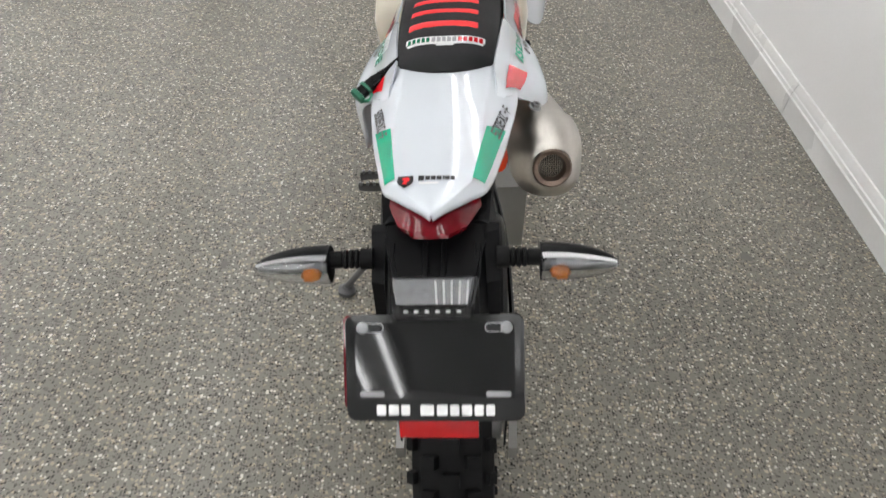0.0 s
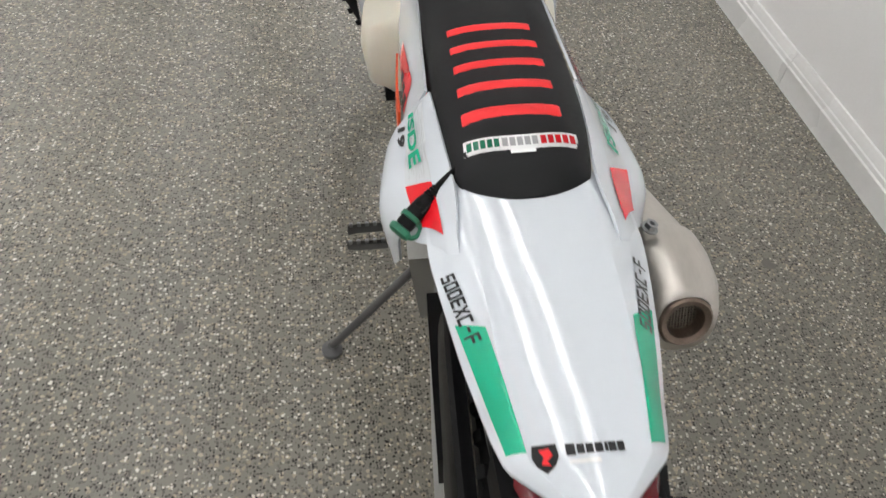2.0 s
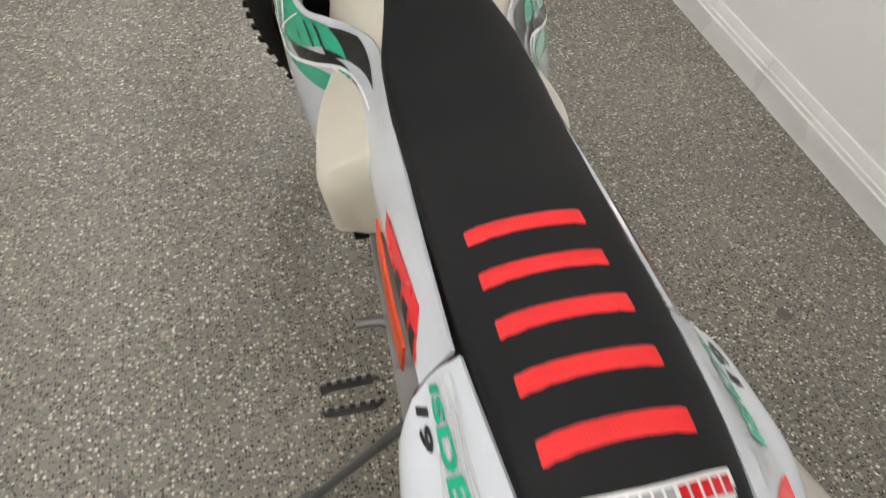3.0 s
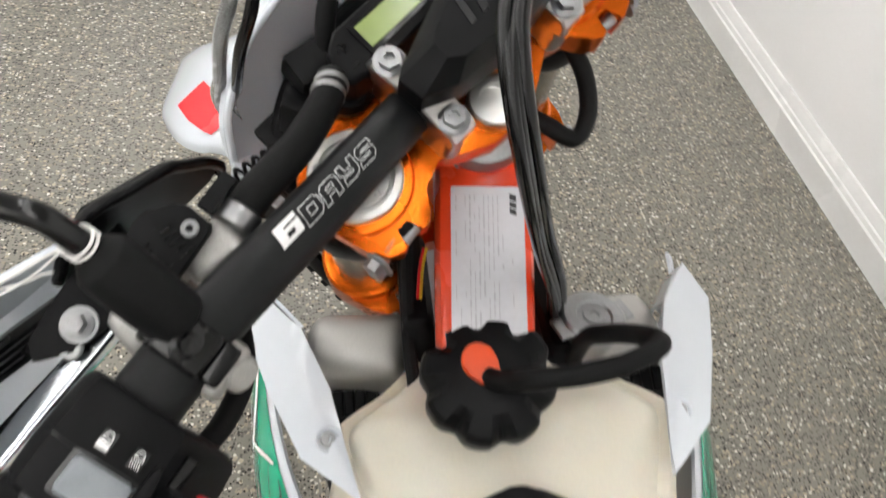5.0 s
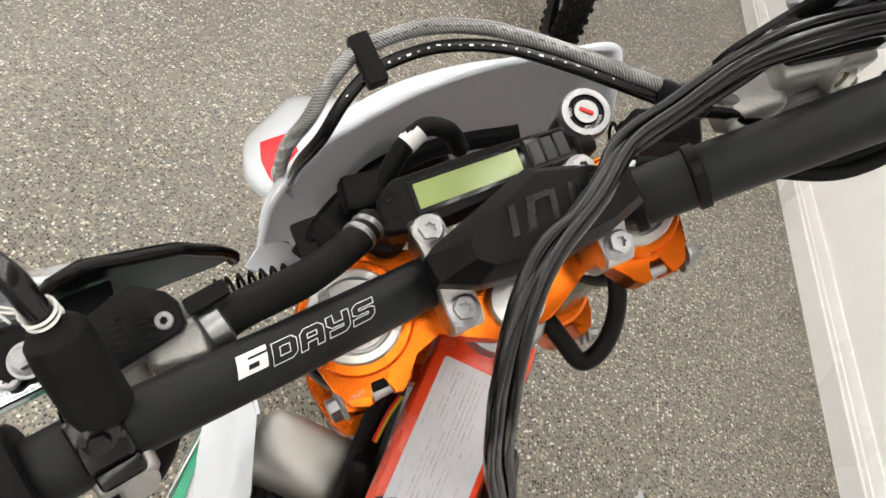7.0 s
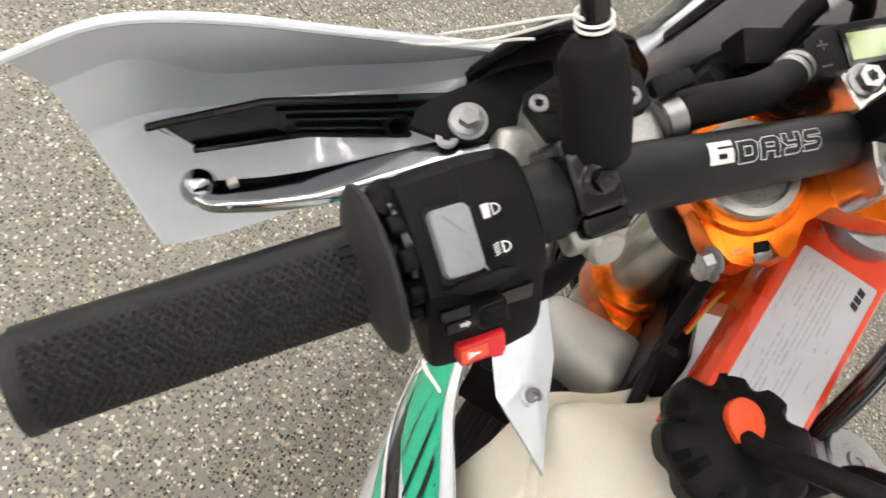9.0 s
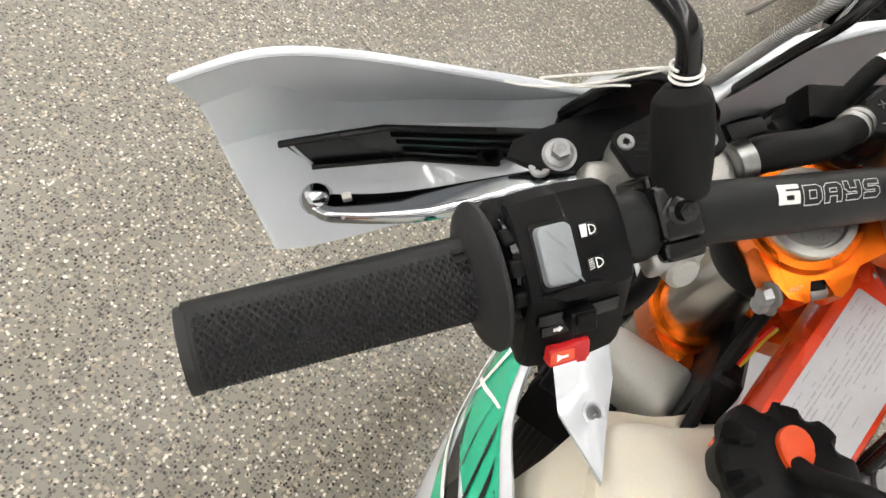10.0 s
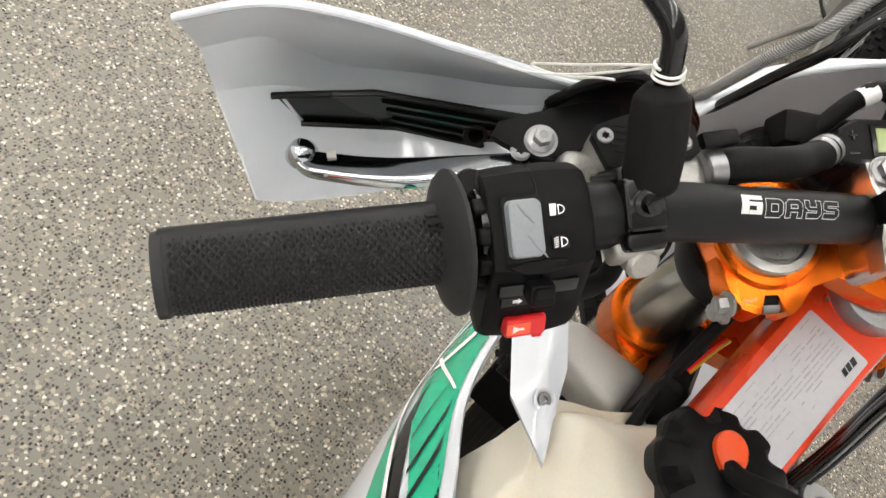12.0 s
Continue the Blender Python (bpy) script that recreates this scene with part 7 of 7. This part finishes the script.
# clutch master cylinder
LIDP = [(-0.2290, 0.0245), (-0.2270, 0.0300), (-0.1975, 0.0408), (-0.1915, 0.0405), (-0.1790, 0.0330), (-0.1762, 0.0280), (-0.1755, 0.0160), (-0.1785, 0.0133), (-0.2165, 0.0060), (-0.2225, 0.0085)]
mc = spart("clutch_reservoir", join(prism([(x * 0.985 - 0.003, y * 0.97 + 0.001) for x, y in LIDP], 0.008, 0.0395), box(0.042, 0.028, 0.022, pose(-0.2225, 0.010, 0.0165, 12, 8, -8), 0.008, 3), box(0.030, 0.022, 0.018, pose(-0.184, 0.010, 0.0270, 0, 4, -6), 0.006, 3)), CAST, None, "cast clutch master cylinder with a black lid", smooth=40)
spart("lid", prism(LIDP, 0.0392, 0.0450, 0.0014, 2), BLACK, mc, "black lid with small raised print", smooth=30)
for p in ((-0.2225, 0.0240), (-0.1835, 0.0200)):
    spart("screw", torx(0.0042, pose(p[0], p[1], 0.0450)), STEEL, mc, "star-head screw")
rnd = random.Random(9)
spart("raised_print", join(*[box(rnd.uniform(0.004, 0.010), 0.0011, 0.0005, pose(-0.2055 + 0.012 * (i % 3) - 0.010, 0.0295 - 0.0034 * (i // 3) - 0.0012 * (i % 3), 0.0451, 0, 0, -9)) for i in range(15)]), BLACK_S, mc, "illegible raised print", smooth=0, kind="stuff")
spart("logo_mark", join(lathe([(0.0065, 0.0), (0.0065, 0.0008), (0.0055, 0.0008), (0.0055, 0.0)], 32, m=pose(-0.2265, 0.0085, 0.0280, 12, 8, 0), cap=False), lathe([(0.0035, 0.0), (0.0035, 0.0008), (0.0025, 0.0008), (0.0025, 0.0)], 24, m=pose(-0.2265, 0.0085, 0.0280, 12, 8, 0), cap=False)), CAST, mc, smooth=0)
spart("collar", lathe([(0.0105, -0.006), (0.0118, -0.005), (0.0118, 0.004), (0.0100, 0.005)], 28, m=facing((-0.1655, 0.0125, 0.0290), (0.9, 0.22, -0.1))), STEEL, mc, "bright union collar", smooth=30)
spart("lid_tab", box(0.021, 0.0085, 0.006, pose(-0.1635, 0.0240, 0.0405, 0, 8, 10), 0.002), BLACK, mc, smooth=30)

# lever: flattened polished blade with a ball end
LEV = [(-0.2420, 0.0235, 0.0140), (-0.2640, 0.0215, 0.0125), (-0.2900, 0.0205, 0.0105), (-0.3180, 0.0195, 0.0082), (-0.3400, 0.0212, 0.0064), (-0.3560, 0.0238, 0.0050), (-0.3680, 0.0262, 0.0040), (-0.3740, 0.0295, 0.0036)]
LH = [0.0072, 0.0068, 0.0076, 0.0088, 0.0082, 0.0078, 0.0074, 0.0062]
P = smooth_path(LEV, 6)


def sq(v):
    return math.copysign(abs(v) ** 0.45, v)


rings = []
for i, p in enumerate(P):
    h = float(np.interp(i / (len(P) - 1) * 7, range(8), LH))
    d = (P[min(i + 1, len(P) - 1)] - P[max(i - 1, 0)]).normalized()
    side = Vector((0, 0.30, 0.95)).cross(d).normalized()
    up = d.cross(side)
    rings.append([p + side * (h * sq(math.cos(a))) + up * (0.0042 * sq(math.sin(a))) for a in (2 * math.pi * (j + 0.5) / 28 for j in range(28))])
lever = part("clutch_lever", loft(rings), CHROME, bike, "polished alloy clutch lever with a ball end", at=STEER, smooth=30)
spart("ball_end", lathe([(0.0005, -0.0088), (0.0062, -0.0066), (0.0090, 0.0), (0.0062, 0.0066), (0.0005, 0.0088)], 28, m=pose(-0.3745, 0.0325, 0.0034)), CHROME, lever, smooth=60)
spart("pivot_screw", torx(0.0055, pose(-0.2600, 0.0270, 0.0205)), STEEL, lever)
for x, yy in ((-0.3585, 0.0300), (-0.3600, 0.0195)):
    spart("notch", box(0.0048, 0.0034, 0.0084, pose(x, yy, 0.0054, 0, 0, 8), 0.0006), RADM, lever)

# hand guards
GUARD = [[(-0.2200, 0.0600, 0.0240), (-0.2460, 0.0660, 0.0280), (-0.2940, 0.0710, 0.0460), (-0.3430, 0.0730, 0.0690), (-0.383, 0.074, 0.078), (-0.428, 0.0765, 0.062)],
         [(-0.222, 0.073, -0.002), (-0.262, 0.085, -0.018), (-0.308, 0.088, -0.010), (-0.358, 0.087, 0.003), (-0.388, 0.084, 0.034), (-0.423, 0.0775, 0.034)],
         [(-0.232, 0.070, -0.014), (-0.275, 0.079, -0.030), (-0.318, 0.083, -0.028), (-0.360, 0.082, -0.020), (-0.391, 0.077, -0.004), (-0.420, 0.066, 0.010)],
         [(-0.245, 0.056, -0.026), (-0.285, 0.059, -0.036), (-0.325, 0.060, -0.038), (-0.362, 0.056, -0.034), (-0.390, 0.049, -0.023), (-0.411, 0.042, -0.010)],
         [(-0.262, 0.040, -0.034), (-0.295, 0.036, -0.046), (-0.328, 0.032, -0.050), (-0.362, 0.027, -0.050), (-0.388, 0.022, -0.042), (-0.4035, 0.0190, -0.031)]]


def creased(rows, n=3, m_=6, thick=0.0):
    """A sheet that runs smoothly along its rows and folds from row to row."""
    fine = [smooth_path(r, m_) for r in rows]
    nu, nv = (len(rows) - 1) * n, len(fine[0]) - 1

    def f(u, v):
        a, j = round(u * nu), round(v * nv)
        i = min(a // n, len(rows) - 2)
        return fine[i][j].lerp(fine[i + 1][j], a / n - i)
    return sheet(f, nu, nv, thick)


def handguard(s):
    rows = [[(-s * x, y, z) for x, y, z in r] for r in GUARD]
    fine = [smooth_path(r, 5) for r in rows]
    hg = spart("hand_guard", creased(rows, 4, 6, 0.0028 * s), WHITE, None, "white plastic hand guard with a black mounting arm", smooth=9)
    spart("rim", tube(rows[0], 0.0020, 8, 5), WHITE, hg)
    arm = [((-0.222, 0.050, 0.004), (-0.222, 0.050, -0.040)), ((-0.2775, 0.056, 0.0115), (-0.272, 0.056, -0.037)), ((-0.335, 0.056, 0.0315), (-0.324, 0.056, -0.011)), ((-0.378, 0.056, 0.0290), (-0.366, 0.056, -0.0065)), ((-0.3875, 0.056, 0.0280), (-0.3765, 0.056, -0.0055))]
    a = spart("mount_arm", loft([[(-s * p[0], p[1], p[2]), (-s * q[0], q[1], q[2]), (-s * q[0], q[1] + 0.006, q[2] - 0.012), (-s * p[0], p[1] + 0.006, p[2] - 0.013)] for p, q in arm]), BLACK_S, hg, "glossy black moulded mounting arm", smooth=25)
    spart("slit", box(0.0016, 0.001, 0.033, facing((-s * -0.3795, 0.0556, 0.0100), (0, -1, 0), (-s * -0.24, 0, 1)) @ pose(0, 0, 0, 90)), WHITE, a, "pale slit near the tip", smooth=0)
    edge = [[Vector(p) + Vector((0, -0.0018, -0.001)) for p, q in arm[1:]], [Vector(q) + Vector((0, -0.0018, 0.001)) for p, q in arm[1:]]]
    for row in edge:
        spart("arm_lip", tube([(-s * c.x, c.y, c.z) for c in row], 0.0018, 8, 1), BLACK_S, a)
    for k in (0.28, 0.50, 0.76):
        mids = [Vector(p).lerp(Vector(q), k) for p, q in arm[:3]]
        spart("arm_rib", loft([[(-s * c.x, c.y + dy, c.z + dz) for dy, dz in ((-0.0022, -0.0012), (-0.0022, 0.0012), (0.003, 0.0012), (0.003, -0.0012))] for c in mids]), BLACK_S, a, smooth=20)
    spart("boss", lathe([(0.0072, -0.004), (0.0072, 0.004), (0.0048, 0.004), (0.0045, -0.004)], 24, m=facing((-s * -0.2790, 0.0545, -0.0165), (0, -0.8, 0.5))), BLACK, a, smooth=30)
    ear = spart("mount_ear", prism([(-s * x, y) for x, y in [(-0.2755, 0.035), (-0.2710, 0.043), (-0.256, 0.047), (-0.226, 0.054), (-0.205, 0.054), (-0.207, 0.036), (-0.2305, 0.0260), (-0.2435, 0.0220), (-0.261, 0.0255)][::1 if s < 0 else -1]], 0.0165, 0.0220, 0.0015, 2), BLACK, hg, "black mounting ear", smooth=30)
    spart("washer", lathe([(0.0088, 0), (0.0088, 0.0012), (0.0005, 0.0012)], 32, m=pose(-s * -0.2495, 0.0315, 0.0220)), STEEL, ear)
    spart("bolt", hex_head(0.0050, 0.0075, pose(-s * -0.2495, 0.0315, 0.0230, 0, 0, 12)), STEEL, ear, "zinc flanged hexagon bolt", smooth=20)
    # black shield running behind the reservoir
    if s < 0:
        upright = Matrix(((1, 0, 0, 0), (0, 0, -1, 0.0580), (0, 1, 0, 0), (0, 0, 0, 1)))
        brim = [(-0.243, 0.018), (-0.226, 0.040), (-0.2080, 0.0500), (-0.193, 0.0405), (-0.175, 0.0290), (-0.1685, 0.0235), (-0.1630, 0.0120), (-0.1545, -0.0030), (-0.1495, -0.0220), (-0.1520, -0.0300)]
        sh = spart("shield", prism([(-0.244, -0.034), (-0.160, -0.034)] + brim[::-1], -0.001, 0.0022, 0.0012, 2, m=upright), BLACK, hg, "glossy black inner shield", smooth=30)
        spart("shield_brim", tube([(x, 0.0550, z - 0.001) for x, z in brim], 0.0032, 10, 3), BLACK_S, sh, smooth=40)
    else:
        shield_rows = [[(-0.250, 0.058, 0.058), (-0.193, 0.053, 0.049), (-0.156, 0.051, 0.024), (-0.147, 0.050, 0.008)], [(-0.250, 0.057, 0.040), (-0.195, 0.052, 0.030), (-0.158, 0.050, 0.010), (-0.150, 0.049, 0.000)], [(-0.250, 0.056, 0.020), (-0.197, 0.051, 0.012), (-0.160, 0.049, -0.004), (-0.152, 0.048, -0.010)]]
        spart("shield", skin([[(-s * x, y, z) for x, y, z in r] for r in shield_rows], 5, 5, 0.003 * s), BLACK_S, hg, "glossy black inner shield", smooth=50)


handguard(-1)
handguard(1)

# right side: brake master cylinder, throttle, grip
rr = spart("brake_reservoir", join(box(0.058, 0.032, 0.038, pose(0.191, 0.0300, 0.0235, 0, -4, -9), 0.005, 3), box(0.036, 0.024, 0.022, pose(0.152, 0.022, 0.012, 0, -10, -6), 0.006, 3), lathe([(0.008, -0.006), (0.0095, -0.004), (0.0095, 0.006), (0.007, 0.008)], 6, m=facing((0.136, 0.018, 0.012), (-1, 0, 0.1)))), CAST, None, "cast brake master cylinder with a sight glass and black lid", smooth=40)
spart("lid", prism([(0.190 + x * 0.985 - y * -0.17, 0.0320 + x * -0.17 + y * 0.985) for x, y in rounded(0.060, 0.024, 0.004)], 0.043, 0.0485, 0.0015, 2), BLACK, rr, "black lid with raised print", smooth=30)
spart("raised_print", join(*[box(0.006 + 0.004 * ((i * 7) % 3) / 2, 0.0011, 0.0005, pose(0.178 + 0.011 * (i % 3), 0.0385 - 0.0038 * (i // 3) - 0.0019 * (i % 3), 0.0486, 0, 0, -10)) for i in range(12)]), BLACK_S, rr, "illegible raised print", smooth=0, kind="stuff")
spart("screw", torx(0.0044, pose(0.1675, 0.0365, 0.0486)), STEEL, rr)
SG = facing((0.1975, 0.0115, 0.0330), (0.12, -0.80, 0.55))
spart("sight_glass", lathe([(0.0118, -0.006), (0.0118, 0.0020), (0.0095, 0.0026), (0.0085, 0.0010), (0.0082, -0.002)], 36, m=SG, cap=False), RADM, rr, "bright sight-glass ring", smooth=30)
spart("glass", lathe([(0.0086, -0.003), (0.0086, -0.0008), (0.0003, -0.0002)], 24, m=SG), mat("amber_fluid", (0.10, 0.07, 0.012), 0.06, coat=0.5), rr, "amber sight glass")
rg = spart("throttle_grip", move(lathe([(0.0165, 0.0), (0.0168, 0.11), (0.0185, 0.118), (0.032, 0.122), (0.033, 0.126), (0.030, 0.128), (0.016, 0.128)], 40), facing((0.416, -0.0497, 0.0880), (-0.976, 0.149, -0.160))), GRIPM, None, "dark grey throttle grip", smooth=40)
spart("throttle_housing", box(0.042, 0.046, 0.046, pose(0.255, -0.022, 0.060, 0, -9, -9), 0.012, 3), BLACK, rg, "black throttle housing", smooth=40)

# string tied round the mirror stem
def tie_string():
    pts = []
    for i in range(40):
        a = i / 39 * 2 * math.pi * 2.6
        c = Vector((-0.2118, 0.0240, 0.1010)).lerp(Vector((-0.2120, 0.0275, 0.1065)), i / 39)
        pts.append(c + Vector((0.0064 * math.cos(a), 0.0056 * math.sin(a), -0.0030 * math.sin(a))))
    return pts


st = empty("tag_string", BIKE, "thin white cotton string tied round the mirror stem", "string")
part("loop", tube(tie_string(), 0.0007, 8, 2), STRING, st, at=STEER)
part("tail", tube([(-0.217, 0.029, 0.103), (-0.227, 0.035, 0.088), (-0.240, 0.044, 0.069), (-0.254, 0.053, 0.054), (-0.264, 0.059, 0.047), (-0.274, 0.063, 0.046)], 0.0006, 8, 6), STRING, st, at=STEER)
part("tail", tube([(-0.2165, 0.028, 0.105), (-0.226, 0.036, 0.092), (-0.238, 0.045, 0.076), (-0.250, 0.054, 0.061), (-0.258, 0.059, 0.052), (-0.253, 0.055, 0.053), (-0.243, 0.046, 0.063), (-0.234, 0.038, 0.077), (-0.229, 0.032, 0.086)], 0.0006, 8, 6), STRING, st, at=STEER)

# ---- another motorcycle parked further along the wall ----
def parked_motorcycle(m):
    root = empty("parked_motorcycle", m, "dark off-road motorcycle parked further along the wall", "motorcycle")
    wheel(pose(0, 0, 0.33, 0, 90, 0), 0.33, 0.096, "rear_wheel", 24, root)
    wheel(pose(0, 1.47, 0.34, 0, 90, 0), 0.34, 0.085, "front_wheel", 24, root)
    for s in (-1, 1):
        part("swingarm", loft([[(s * (x + dx), y, z + dz) for dx, dz in ((-0.015, -h), (0.015, -h), (0.015, h), (-0.015, h))] for x, y, z, h in ((0.085, -0.05, 0.33, 0.026), (0.088, 0.10, 0.335, 0.032), (0.080, 0.52, 0.42, 0.036))]), CAST, root, smooth=40)
        part("fork_leg", tube([(s * 0.095, 1.46, 0.34), (s * 0.095, 1.30, 0.70), (s * 0.095, 1.19, 0.98)], (0.024, 0.027, 0.027), 16, 2), FORKM, root)
        part("footpeg", box(0.09, 0.045, 0.018, pose(s * 0.215, 0.62, 0.40), 0.004), STEEL, root)
        part("side_panel", skin([[(s * 0.07, 0.10, 0.92), (s * 0.08, 0.35, 0.90), (s * 0.08, 0.62, 0.88)], [(s * 0.12, 0.12, 0.86), (s * 0.14, 0.35, 0.82), (s * 0.12, 0.62, 0.82)], [(s * 0.11, 0.20, 0.78), (s * 0.13, 0.38, 0.70), (s * 0.11, 0.62, 0.72)]], 4, 4, 0.003), RED, root, "red side panel")
    part("engine", loft([[(-0.12, y, z0), (0.12, y, z0), (0.12, y, z1), (-0.12, y, z1)] for y, z0, z1 in ((0.45, 0.34, 0.50), (0.52, 0.28, 0.60), (0.75, 0.27, 0.66), (0.85, 0.32, 0.52))]), CAST, root, smooth=30)
    part("frame", join(tube([(0, 1.12, 0.95), (0, 1.05, 0.55), (0, 0.85, 0.27), (0, 0.5, 0.27)], 0.022, 12), tube([(0, 1.12, 0.97), (0, 0.80, 0.88), (0, 0.5, 0.66), (0, 0.46, 0.34)], 0.022, 12)), BLACK, root)
    part("fuel_tank", loft([[(w * math.cos(a), y, z + h * math.sin(a)) for a in (2 * math.pi * i / 16 for i in range(16))] for y, w, z, h in ((0.62, 0.05, 0.88, 0.03), (0.72, 0.11, 0.88, 0.07), (0.90, 0.13, 0.87, 0.08), (1.02, 0.10, 0.90, 0.05))]), BLACK, root, smooth=50)
    part("seat", loft([[(-w, y, z - 0.05), (w, y, z - 0.05), (w * 0.9, y, z), (0, y, z + 0.008), (-w * 0.9, y, z)] for y, w, z in ((0.02, 0.05, 0.95), (0.10, 0.075, 0.955), (0.40, 0.085, 0.945), (0.72, 0.06, 0.96))]), SEATM, root, smooth=40)
    part("rear_fender", skin([[(-0.08, 0.10, 0.93), (-0.07, -0.12, 0.94), (-0.04, -0.26, 0.95)], [(0, 0.10, 0.95), (0, -0.12, 0.965), (0, -0.28, 0.965)], [(0.08, 0.10, 0.93), (0.07, -0.12, 0.94), (0.04, -0.26, 0.95)]], 4, 4, 0.003), RED, root, "red rear fender")
    part("handlebar", tube([(-0.40, 1.02, 1.10), (-0.18, 1.10, 1.08), (-0.05, 1.13, 1.03), (0.05, 1.13, 1.03), (0.18, 1.10, 1.08), (0.40, 1.02, 1.10)], 0.013, 14), BLACK, root)
    part("side_stand", tube([(-0.11, 0.55, 0.33), (-0.27, 0.62, 0.035)], 0.012, 12, 1), CAST, root)
    part("shift_lever", tube([(-0.12, 0.52, 0.34), (-0.15, 0.66, 0.33), (-0.18, 0.74, 0.34)], 0.008, 10), BLACK, root)
    return root


parked_motorcycle(pose(0.375, 4.10, 0, 0, 0, 1) @ pose(0, 0, 0, 0, -7, 0))
